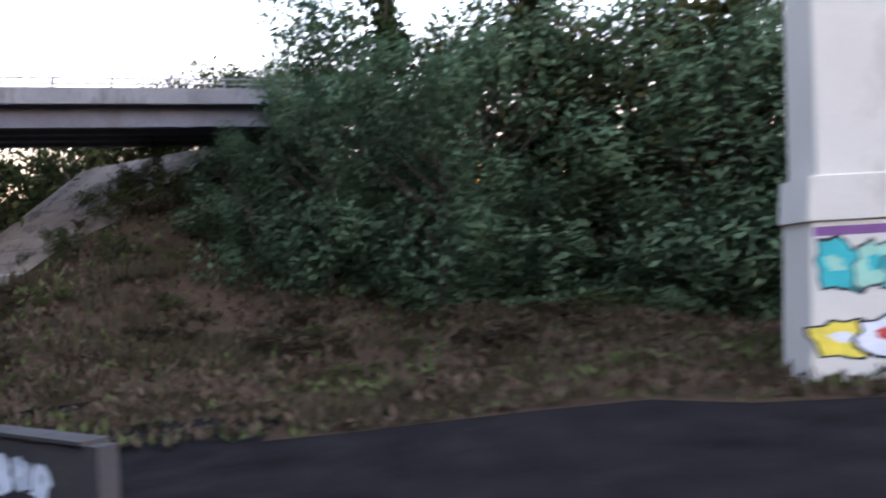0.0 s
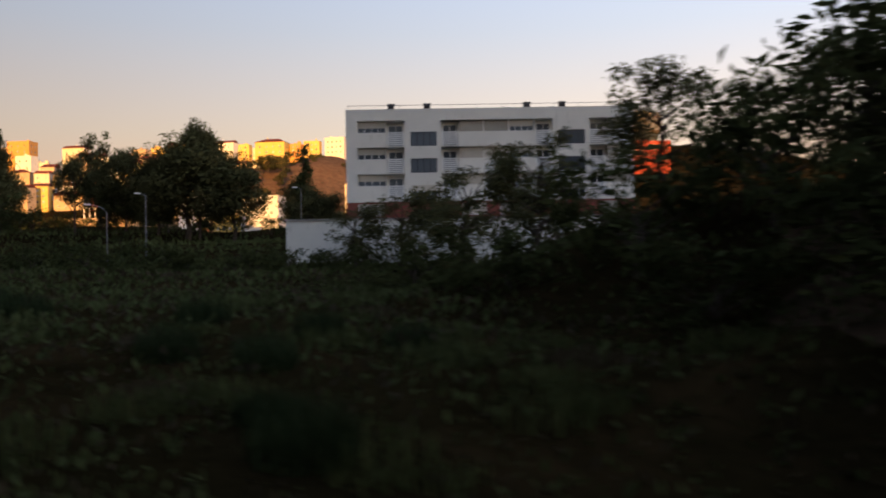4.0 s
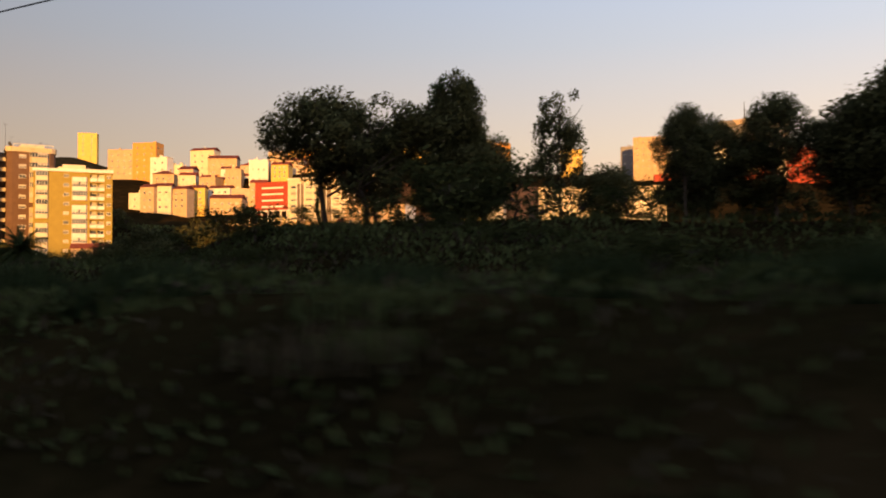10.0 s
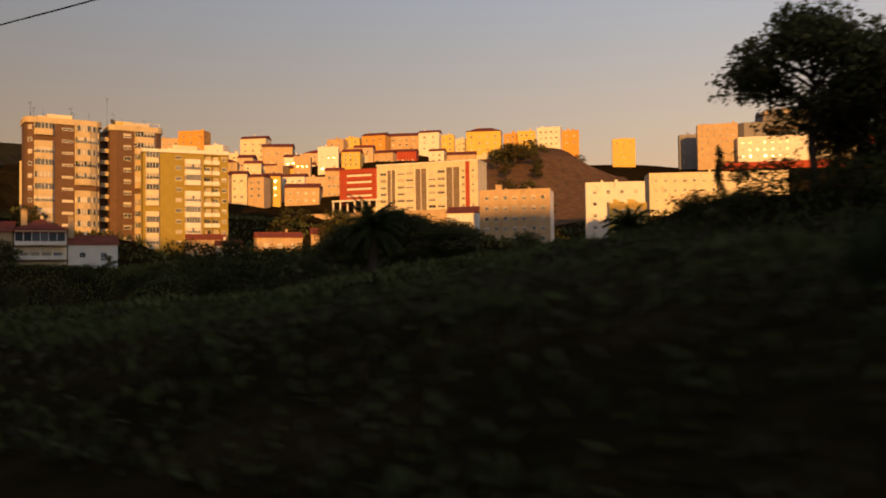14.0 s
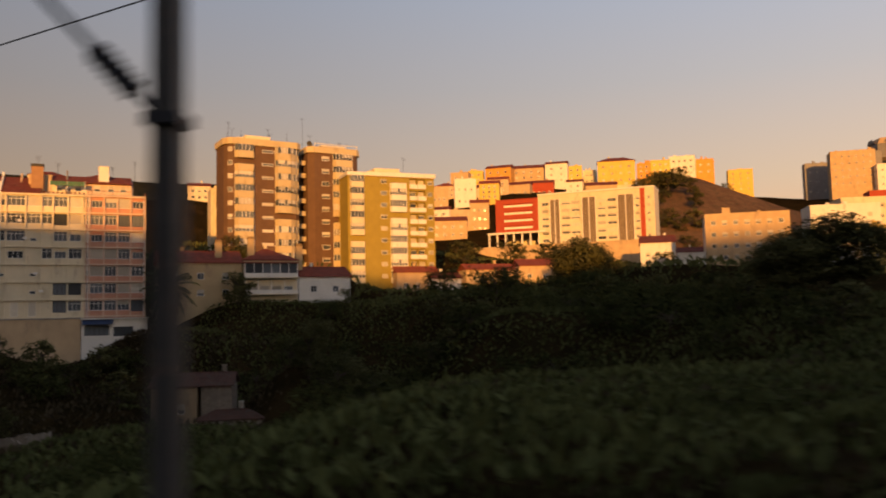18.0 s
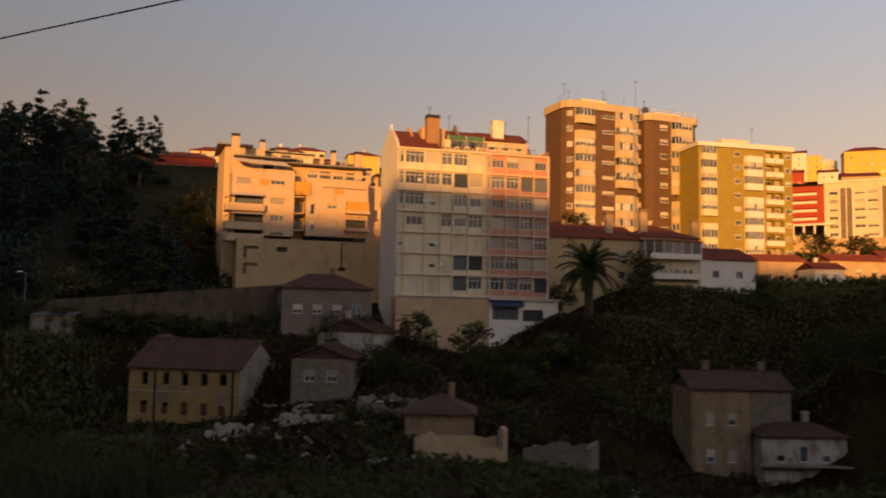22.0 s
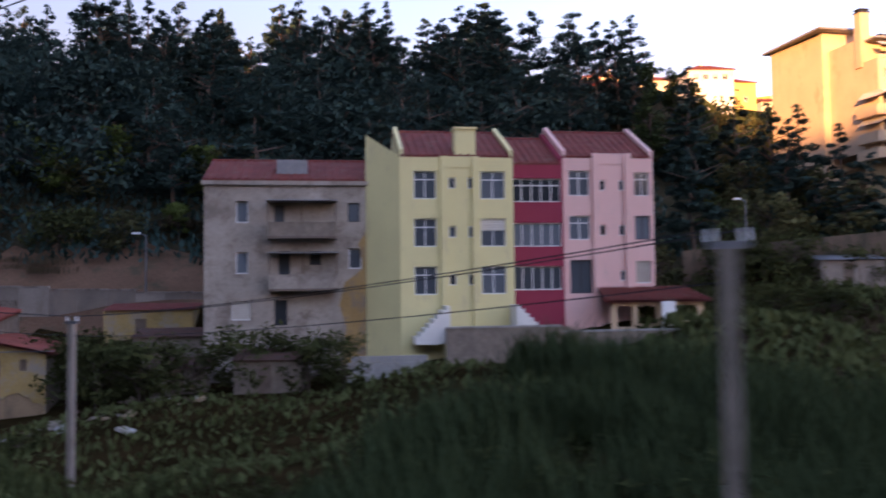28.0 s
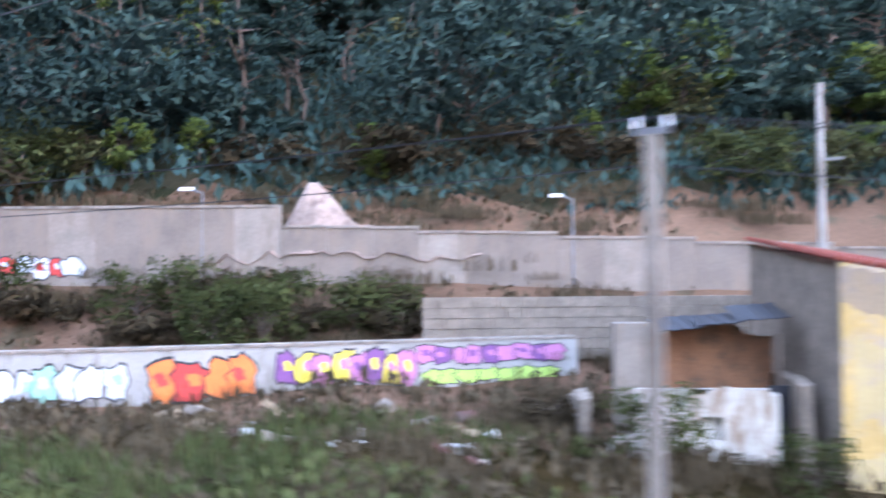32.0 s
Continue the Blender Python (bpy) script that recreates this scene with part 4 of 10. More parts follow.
def glazed_flats():
    """Seven storeys of enclosed balconies between projecting posts and floor edges: a cream half and a pink half, tiled roofs with attic rooms."""
    ob = thing("apartment_building", pose(-252.3, 222.7, 1.2, 0, 0, 26.9), "tall old cream and pink apartment block with enclosed glazed balconies", "apartment building")
    w1, w, d, top, st = 14.1, 24.3, 12.6, 22.85, 3.15
    cols = (0.0, 1.15, 4.3, 6.8, 8.7, 11.16, 13.6, 14.1)
    pinks = (14.1, 14.75, 17.2, 19.5, 21.8, 24.3)
    # bay by bay, storey by storey from the top: g light glazing, d dark panes, o open and dark, b blind, m middle window, s small window, t tall shutter, . blank
    cream_rows = ("ggbgdbg", "ddddobg", "dds.gm.", ".m.gmd.", "s.s....", "..s.oo.", ".tt.od.")
    pink_rows = ("gmgbm", "ddgoo", "bmggb", "gbbgm", "gbdbg", "gggbb", "dgggo")
    rng = random.Random(5)
    holes, fills = [], []
    for rows, edges in ((cream_rows, cols), (pink_rows, pinks)):
        for k, row in enumerate(rows):
            z = top - (k + 1) * st
            for c, kind in enumerate(row):
                a, b = edges[c] + 0.12, edges[c + 1] - 0.12
                if kind == "." or b - a < 0.2:
                    continue
                mid, hw = (a + b) / 2, (b - a) / 2
                zb, zt, hw = {"g": (1.0, 2.85, hw), "d": (1.0, 2.85, hw), "b": (1.0, 2.85, hw), "o": (0.75, 2.85, hw), "m": (1.05, 2.35, hw * 0.85), "s": (0.95, 1.55, min(hw, 0.5)), "t": (0.15, 2.75, min(hw, 0.6))}[kind]
                holes.append((mid - hw, mid + hw, z + zb, z + zt))
                fills.append({"g": rng.choice(("glazed", "glazed", "half")), "d": "glazed", "b": "shut", "o": "dark", "m": "plain", "s": "single", "t": "shut"}[kind])
    for name, a, b, mat in (("front_wall", 0.0, w1, RENDER_C), ("front_wall", w1, w, BRICK_PINK)):
        bm = bmesh.new()
        facade(bm, lambda u, i, z: (u + a, i, z), b - a, -0.2, top, [(h[0] - a, h[1] - a, h[2], h[3]) for h in holes if a <= h[0] < b], 0.25)
        part(name, bm, mat, ob, "cream rendered half of the front" if a == 0 else "pink rendered half of the front")
    for (u0, u1, a, b), k in zip(holes, fills):
        add_window(ob, pose(u0, 0.02, a), u1 - u0, b - a, k)
    for k in range(8):
        z = top - k * st
        for a, b in ((-0.1, w1), (w1 + 0.003, w + 0.1)):
            bm = bmesh.new()
            box(bm, a, b, -0.34, -0.004, z - 0.16, z + 0.10)
            part("floor_edge", bm, RENDER_C if a < 1 else PINK_POST, ob)
    for c, u in enumerate(cols[:-1] + pinks):
        bm = bmesh.new()
        box(bm, u - 0.1, u + 0.1, -0.30, -0.006, 0.0, top)
        part("post", bm, RENDER_C if u < 14 else PINK_POST, ob)
    for k in (1, 2, 4, 5):
        bm = bmesh.new()
        z = top - k * st
        box(bm, 2.1 + 0.9 * k, 2.75 + 0.9 * k, -0.62, -0.31, z - 1.9, z - 1.45)
        part("air_conditioner", bm, WHITE, ob)
    for u in (w1 + 0.35, w - 0.25, 0.35):
        bm = bmesh.new()
        tube(bm, (u, -0.38, 0), (u, -0.38, top), 0.05, 0.05, 6)
        part("downpipe", bm, WHITE, ob)
    # party wall that rises to a peak over the roofs, and the other walls
    prof = [(0.0, -9.0), (0.0, 23.0), (0.8, 24.1), (5.4, 26.9), (5.6, 27.6), (6.4, 27.6), (6.6, 26.9), (d, 24.8), (d, -9.0)]
    bm = bmesh.new()
    for u in (-0.02, 0.28):
        quad(bm, [(u, v, z) for v, z in prof])
    for (v0, z0), (v1, z1) in zip(prof, prof[1:]):
        quad(bm, [(-0.02, v0, z0), (-0.02, v1, z1), (0.28, v1, z1), (0.28, v0, z0)])
    part("party_wall", bm, RENDER_W, ob, "blank white rendered end wall")
    for s in ("right", "back"):
        g, length, _ = side(s, w, d)
        bm = bmesh.new()
        facade(bm, g, length, -9.0, top + 1.0, [])
        part("side_wall", bm, BRICK_PINK, ob)
    sheet_roof(ob, ((0.3, -0.2, top + 0.15), (6.6, -0.2, top + 0.15), (6.6, 6.0, 26.6), (0.3, 6.0, 26.6)), TILE)
    bm = bmesh.new()
    box(bm, 6.6, w, 0.0, 3.2, top + 0.11, top + 0.3)
    part("roof_terrace", bm, CONCRETE, ob)
    # attic storey behind the terrace: gabled walls with tiled slopes between
    for u0, u1, zt, zr, mat in ((4.4, 8.2, 27.0, 27.2, TAN), (8.2, 14.1, 25.4, 27.3, RENDER_C), (14.1, 22.0, 25.6, 27.4, PINK_POST)):
        bm = bmesh.new()
        box(bm, u0, u1 - 0.004, 3.2, d - 0.3, top + 0.1, zt)
        part("attic_room", bm, mat, ob)
        if zr > zt + 0.5:
            sheet_roof(ob, ((u0, 2.6, zt + 0.01), (u1, 2.6, zt + 0.01), (u1, 6.4, zr), (u0, 6.4, zr)), TILE)
            sheet_roof(ob, ((u0, d, zt), (u1, d, zt), (u1, 6.41, zr), (u0, 6.41, zr)), TILE, False)
    for u, zt in ((3.0, 27.6), (10.6, 28.5), (22.0, 27.2)):
        bm = bmesh.new()
        for du in (0.0, 0.3):
            quad(bm, [(u + du, 1.0, top), (u + du, 6.2, zt), (u + du, 7.0, zt), (u + du, d, top)])
        quad(bm, [(u, 1.0, top), (u + 0.3, 1.0, top), (u + 0.3, 6.2, zt), (u, 6.2, zt)])
        quad(bm, [(u, 6.2, zt), (u + 0.3, 6.2, zt), (u + 0.3, 7.0, zt), (u, 7.0, zt)])
        part("parapet_gable", bm, TAN if u < 5 else GREY_CLAD, ob)
    chimney_on(ob, 4.9, 1.6, 2.0, top + 0.2, 28.2, BRICK_TAN, DARK_METAL)
    chimney_on(ob, 16.2, 3.4, 1.8, 26.0, 28.6, RENDER_W)
    bm = bmesh.new()
    for k in range(9):
        u = 8.0 + k * 0.66
        quad(bm, [(u, 0.7, 25.55), (u + 0.6, 0.7, 25.5), (u + 0.6, 0.62, 24.75 - 0.1 * (k % 3)), (u, 0.62, 24.8 - 0.1 * (k % 2))])
        quad(bm, [(u, 0.75, 25.55), (u + 0.6, 0.75, 25.5), (u + 0.6, 0.67, 24.75 - 0.1 * (k % 3)), (u, 0.67, 24.8 - 0.1 * (k % 2))])
    part("awning", bm, GREEN_CLOTH, ob, "faded green awning over the roof terrace")
    for u in (8.0, 10.9, 13.8):
        bm = bmesh.new()
        tube(bm, (u, 0.65, top + 0.3), (u, 0.65, 25.6), 0.05, 0.05, 5)
        part("awning_post", bm, WHITE, ob)
    for k in range(10):
        bm = bmesh.new()
        u = 7.2 + k * 0.72
        tube(bm, (u, 0.3, top + 0.3), (u, 0.3, top + 0.62), 0.16, 0.2, 7)
        part("plant_pot", bm, TILE, ob)
    for u, zz in ((9.0, 1.2), (10.4, 1.2), (12.2, 1.2), (15.4, 1.3), (17.8, 1.3), (20.0, 1.3)):
        add_window(ob, pose(u, 3.06, top + zz), 1.1, 1.2, "blind")
    bm = bmesh.new()
    box(bm, 14.3, 22.2, 0.05, 0.14, top + 1.0, top + 1.06)
    for k in range(12):
        box(bm, 14.4 + k * 0.7, 14.45 + k * 0.7, 0.07, 0.12, top + 0.3, top + 1.0)
    part("terrace_railing", bm, DARK_METAL, ob)
    for u, z0, z1 in ((5.9, 28.4, 30.6), (9.2, 27.0, 29.5), (18.6, 27.0, 29.2), (22.6, 26.5, 30.5)):
        aerial(ob, u, 4.5, z0, z1)
    # bare retaining wall and the low shop front at its foot
    bm = bmesh.new()
    box(bm, -0.6, 13.5, -3.6, -0.35, -10.0, 0.35)
    part("base_wall", bm, TAN, ob, "bare rendered retaining wall under the flats")
    bm = bmesh.new()
    box(bm, -0.7, 13.6, -3.72, -3.45, 0.353, 0.55)
    part("wall_coping", bm, CONCRETE, ob)
    bm = bmesh.new()
    facade(bm, lambda u, i, z: (13.6 + u, -3.4 + i, z), 11.0, -8.0, 0.2, [(0.5, 4.6, -2.7, -1.0), (5.3, 8.6, -2.9, -1.2), (9.0, 10.6, -5.2, -2.2)], 0.4)
    box(bm, 13.5, 24.8, -3.9, -0.4, 0.203, 0.42)
    part("porch_wall", bm, RENDER_W, ob)
    bm = bmesh.new()
    quad(bm, [(13.7, -3.45, 0.1), (18.9, -3.45, 0.1), (18.7, -4.5, -0.75), (13.9, -4.5, -0.75)])
    quad(bm, [(13.7, -3.45, 0.14), (18.9, -3.45, 0.14), (18.7, -4.54, -0.72), (13.9, -4.54, -0.72)])
    part("awning", bm, BLUE_CLOTH, ob, "dark blue shop awning")
    for u, ww, z, hh in ((14.1, 4.1, -2.7, 1.7), (18.9, 3.3, -2.9, 1.7), (22.6, 1.6, -5.2, 3.0)):
        add_window(ob, pose(u, -3.3, z), ww, hh, "dark")
    return ob


glazed_flats()


def terraced_flats():
    """Modern flats: two white-edged blocks with a recess between, a third set back, over a high blank base; terraces, flat overhanging roofs and tall chimneys."""
    ob = thing("apartment_building", pose(-287.1, 238.1, 2.4, 0, 0, 30), "modern cream apartment block with deep balconies and tall chimneys", "apartment building")

    def front(name, u0, u1, v, z0, z1, holes, mat, depth):
        bm = bmesh.new()
        facade(bm, lambda u, i, z: (u0 + u, v + i, z), u1 - u0, z0, z1, [(h[0] - u0, h[1] - u0, h[2], h[3]) for h in holes], 1.0)
        for u in (u0, u1):
            quad(bm, [(u, v, z0), (u, v + depth, z0), (u, v + depth, z1), (u, v, z1)])
        quad(bm, [(u0, v, z1), (u1, v, z1), (u1, v + depth, z1), (u0, v + depth, z1)])
        part(name, bm, mat, ob)
        bm = bmesh.new()
        box(bm, u0 + 0.05, u1 - 0.05, v + 1.0, v + 1.2, z0, z1 - 0.3)
        part("inner_wall", bm, TAN, ob)
        for n, (a, b, c, e) in enumerate(holes):
            deep = b - a > 3
            add_window(ob, pose(a + 0.05, v + (0.8 if deep else 0.06), c), b - a - 0.1, e - c, "dark" if deep else ("shut", "plain", "half")[n % 3])

    left = [(0.9, 5.9, 15.75, 17.7), (0.9, 5.9, 12.45, 14.3), (0.9, 5.9, 10.4, 11.2)]
    small = [(7.05, 9.55, 15.9, 17.1), (7.05, 9.55, 12.9, 14.05), (7.05, 9.55, 10.4, 10.9), (1.1, 3.6, 19.2, 20.4), (7.0, 9.6, 19.5, 20.3)]
    front("front_wall", 0.4, 11.3, -1.0, 10.3, 21.75, left + small, PINK_CREAM, 9.0)
    right = [(20.85, 24.6, 15.2, 17.15), (20.85, 24.6, 11.95, 13.85)]
    slits = [(17.3, 19.15, 15.7, 16.65), (17.3, 19.15, 12.55, 13.5), (14.2, 15.1, 14.45, 16.45), (14.2, 15.1, 11.6, 13.4)]
    front("front_wall", 13.45, 24.9, -1.0, 10.6, 21.2, right + slits, PINK_CREAM, 9.0)
    front("front_wall", 25.4, 35.2, 3.0, 9.0, 21.0, [(32.6, 35.0, 15.2, 16.8), (32.6, 35.0, 12.2, 13.8), (28.0, 29.2, 17.0, 18.0)], PINK_CREAM, 10.0)
    for z in (15.75, 12.45, 10.4):
        bm = bmesh.new()
        prism(bm, [(-0.75, 1.8), (-0.75, -1.9), (-0.2, -2.2), (6.0, -2.2), (6.0, -1.004), (0.39, -1.004), (0.39, 1.8)], z - 1.35, z - 0.05)
        part("balcony", bm, PINK_CREAM, ob)
        bm = bmesh.new()
        for dz in (0.0, 0.03):
            quad(bm, [(0.6, -1.02, z + 1.98 + dz), (5.9, -1.02, z + 1.98 + dz), (5.9, -2.15, z + 1.35 + dz), (0.3, -2.15, z + 1.35 + dz)])
            quad(bm, [(0.35, -1.02, z + 1.98 + dz), (0.3, -2.15, z + 1.35 + dz), (-0.7, -1.9, z + 0.9 + dz), (-0.7, 1.6, z + 1.0 + dz), (0.35, 1.6, z + 1.98 + dz)])
        part("awning", bm, AWNING, ob)
    for z, ten in ((15.2, True), (11.95, False)):
        bm = bmesh.new()
        box(bm, 20.6, 25.1, -2.1, -1.004, z - 0.3, z - 0.05)
        box(bm, 20.6, 25.1, -2.1, -2.0, z - 0.05, z + 0.3)
        part("balcony", bm, PINK_CREAM, ob)
        if ten:
            bm = bmesh.new()
            box(bm, 20.8, 24.9, -2.06, -1.98, z + 0.303, z + 1.9)
            part("awning", bm, ORANGE, ob, "drawn orange sunblind")
    # dark strip laid on the wall in place of the shadow in a groove
    bm = bmesh.new()
    box(bm, 16.5, 24.6, -1.05, -1.003, 19.5, 19.62)
    part("shadow_joint", bm, DARK_METAL, ob)
    for u0, u1, z0, z1 in ((5.1, 6.8, 19.2, 20.4), (18.5, 20.3, 18.5, 19.3)):
        bm = bmesh.new()
        box(bm, u0, u1, -1.04, -1.003, z0, z1)
        part("wall_panel", bm, ORANGE, ob, "orange painted wall panel")
    # recess with rounded balconies
    bm = bmesh.new()
    box(bm, 11.3, 13.45, 2.0, 2.2, 9.5, 23.5)
    part("recess_wall", bm, TAN, ob)
    for k, z in enumerate((11.6, 14.6, 17.6)):
        bm = bmesh.new()
        prism(bm, [(11.35, 1.9), (11.35, -0.6), (11.7, -1.3), (12.4, -1.6), (13.1, -1.3), (13.4, -0.6), (13.4, 1.9)], z - 0.2, z)
        part("balcony_slab", bm, PINK_CREAM, ob)
        bm = bmesh.new()
        for j in range(9):
            a = math.pi * j / 8
            tube(bm, (12.38 - 0.98 * math.cos(a), -0.6 - 0.9 * math.sin(a), z), (12.38 - 0.98 * math.cos(a), -0.6 - 0.9 * math.sin(a), z + 0.95), 0.03, 0.03, 4)
        part("balcony_railing", bm, DARK_METAL, ob)
        add_window(ob, pose(11.6, 1.85, z), 1.7, 2.2, "dark")
    bm = bmesh.new()
    prism(bm, [(11.35, 1.9), (11.35, -0.5), (12.0, -1.2), (14.2, -1.3), (14.2, -1.01), (13.46, -1.01), (13.46, 1.9)], 17.9, 20.3)
    part("turret", bm, ORANGE, ob, "rounded orange balcony front")
    # long side wall of the set-back part, stepping up the hill
    bm = bmesh.new()
    prism(bm, [(0.4, 8.0), (-0.6, 8.0), (-1.2, 18.5), (11.0, 18.5), (11.0, 8.0)], 0.0, 27.6)
    part("side_wall", bm, PINK_CREAM, ob)
    bm = bmesh.new()
    prism(bm, [(0.4, 1.5), (0.4, 8.0), (3.0, 8.0), (3.0, 1.5)], 21.7, 25.0)
    part("stair_tower", bm, PINK_CREAM, ob)
    for z in (12.0, 15.0, 18.0, 21.0):
        add_window(ob, pose(0.39, 5.4, z) @ pose(0, 0, 0, 0, 0, -90), 1.0, 1.2, "shut")
    bm = bmesh.new()
    box(bm, -2.0, 4.5, 6.5, 19.5, 27.65, 27.9)
    part("roof", bm, GREY_CLAD, ob, "flat overhanging roof slab")
    # terraces and penthouses
    for u0, u1, v0, z0, z1 in ((3.0, 11.2, 2.0, 21.76, 24.3), (13.5, 24.4, 2.0, 21.21, 23.6), (6.5, 15.4, 5.0, 24.3, 26.3), (25.6, 35.0, 6.0, 21.01, 23.4), (15.5, 24.0, 6.0, 23.6, 25.2)):
        bm = bmesh.new()
        box(bm, u0, u1, v0, v0 + 6.0, z0, z1)
        part("penthouse", bm, PINK_CREAM if z0 < 24 else RENDER_C, ob)
        n = int((u1 - u0) / 2.4)
        for k in range(n):
            if z1 - z0 > 1.9:
                add_window(ob, pose(u0 + 0.5 + k * 2.4, v0 - 0.16, z0 + 0.3), 1.9, 1.5, "dark" if k % 2 else "half")
    for u0, u1, v0, z in ((0.6, 11.8, -0.6, 24.4), (10.0, 24.8, 0.0, 23.75), (6.0, 15.8, 4.2, 26.4), (27.5, 35.6, 3.4, 23.5), (15.2, 24.6, 5.2, 25.25)):
        bm = bmesh.new()
        box(bm, u0, u1, v0, v0 + 8.0, z, z + 0.22)
        part("roof", bm, GREY_CLAD, ob, "thin dark overhanging roof")
    bm = bmesh.new()
    for dz in (0.0, 0.04):
        quad(bm, [(0.6, -0.5, 23.9 + dz), (9.6, -0.5, 23.7 + dz), (10.2, -2.0, 22.7 + dz), (0.8, -1.4, 23.3 + dz)])
    part("awning", bm, AWNING, ob, "long pale terrace awning")
    for u0, u1 in ((0.6, 11.2), (13.6, 24.8)):
        bm = bmesh.new()
        box(bm, u0, u1, -0.95, -0.85, 21.8, 22.2)
        part("planter", bm, PINK_CREAM, ob)
    for u in (28.0, 30.4, 32.8, 34.9):
        bm = bmesh.new()
        box(bm, u - 0.12, u + 0.12, 3.3, 3.55, 21.0, 23.5)
        part("terrace_post", bm, DARK_METAL, ob)
    for u, v, ww, z in ((0.2, 1.6, 1.4, 28.8), (5.3, 2.2, 0.9, 28.2), (7.6, 7.0, 0.8, 27.6), (13.2, 7.0, 0.9, 27.4), (16.6, 4.0, 0.8, 26.6), (18.4, 2.2, 0.9, 27.2), (22.8, 1.8, 1.5, 27.2), (25.2, 4.0, 1.3, 24.6), (29.5, 8.0, 0.9, 25.2), (32.5, 8.5, 0.9, 25.4)):
        chimney_on(ob, u, v, ww, 21.2, z - 0.5, PINK_CREAM, DARK_METAL)
    bm = bmesh.new()
    for k in range(3):
        tube(bm, (20.4 + k * 0.55, 3.0, 23.95), (20.4 + k * 0.55, 3.0, 25.3), 0.2, 0.2, 8)
    part("water_heater", bm, GALV, ob)
    # high blank base
    openings = [(2.45, 4.95, 5.95, 8.05), (2.45, 4.95, 3.2, 5.15), (8.1, 9.9, 7.2, 8.05), (19.0, 20.3, 4.2, 4.8)]
    bm = bmesh.new()
    facade(bm, lambda u, i, z: (u + 1.3, i - 4.2, z), 30.0, -8.0, 9.45, [(a - 1.3, b - 1.3, c, e) for a, b, c, e in openings], 0.35)
    quad(bm, [(1.3, -4.2, -8), (1.3, 3.0, -8), (1.3, 3.0, 9.45), (1.3, -4.2, 9.45)])
    part("base_wall", bm, SAND, ob, "high blank sand-coloured base wall")
    bm = bmesh.new()
    box(bm, 1.4, 31.2, -4.1, 3.5, 9.0, 9.3)
    part("base_terrace", bm, CONCRETE, ob)
    for a, b, c, e in openings:
        bm = bmesh.new()
        box(bm, a, b, -3.86, -3.8, c, e)
        part("opening_back", bm, DARK_METAL if b - a < 2 else SLATE, ob)
    for c, e in ((5.95, 7.5), (3.2, 4.6)):
        bm = bmesh.new()
        box(bm, 3.05, 4.95, -4.19, -3.9, c, e)
        part("opening_screen", bm, SAND, ob)
    bm = bmesh.new()
    box(bm, 19.45, 19.65, -4.3, -4.203, 4.8, 9.2)
    part("downpipe", bm, DARK_METAL, ob)
    return ob


terraced_flats()
block("building", "cream flats behind the terraced block", -262.0, 254.0, 2.0, 30, 8.0, 10.0, 24.0, RENDER_C, 2, 7, 1.0, seed=91, category="apartment building")

# ---- the towers ----


def bay_stack(ob, m, plan, storeys, st, rise, mat, seed, open_rate=0.0):
    """A projecting bay: a solid spandrel and a band of windows at each storey, over a plan of (x, y) from its left root to its right root."""
    rng = random.Random(seed)
    roots = [(plan[-1][0], 0.6), (plan[0][0], 0.6)]
    bm = bmesh.new()
    prism(bm, plan + roots, 0.0, rise)
    spandrel = mesh_of("spandrel", bm, mat)
    cx = sum(p[0] for p in plan) / len(plan)
    inner = [(cx + (x - cx) * 0.97, y * 0.9 + 0.05) for x, y in plan]
    bands = []
    for cover in (0.0, 0.55, 0.95):
        bm = bmesh.new()
        prism(bm, inner + roots, rise, st, 0)
        for (x0, y0), (x1, y1) in zip(inner[:-1], inner[1:]):
            n = max(1, round(math.hypot(x1 - x0, y1 - y0) / 0.85))
            for k in range(n + 1):
                x, y = x0 + (x1 - x0) * k / n, y0 + (y1 - y0) * k / n
                box(bm, x - 0.05, x + 0.05, y - 0.08, y + 0.02, rise, st, 1)
                if cover and k < n and rng.random() < 0.8:
                    xa, ya = x0 + (x1 - x0) * (k + 1) / n, y0 + (y1 - y0) * (k + 1) / n
                    zb = st - (st - rise) * cover
                    for e in (-0.03, -0.02):
                        quad(bm, [(x, y + e, zb), (xa, ya + e, zb), (xa, ya + e, st), (x, y + e, st)], 2)
        bands.append(mesh_of("window_band", bm, GLASS, WHITE, BLIND))
    bm = bmesh.new()
    for (x0, y0), (x1, y1) in zip(inner[:-1], inner[1:]):
        tube(bm, (x0, y0 - 0.02, rise + 0.05), (x1, y1 - 0.02, rise + 0.05), 0.04, 0.04, 4)
    rail = mesh_of("balcony_rail", bm, DARK_METAL)
    for k in range(storeys):
        place("spandrel", spandrel, ob, m @ pose(0, 0, k * st))
        if rng.random() < open_rate:
            place("balcony_rail", rail, ob, m @ pose(0, 0, k * st))
        else:
            place("window_band", rng.choice(bands), ob, m @ pose(0, 0, k * st))


def small_windows(ob, m, spots, w, h, seed):
    rng = random.Random(seed)
    for u, z in spots:
        add_window(ob, m @ pose(u, -0.12, z), w, h, rng.choice(("blind", "shut", "half", "plain")), far=True)


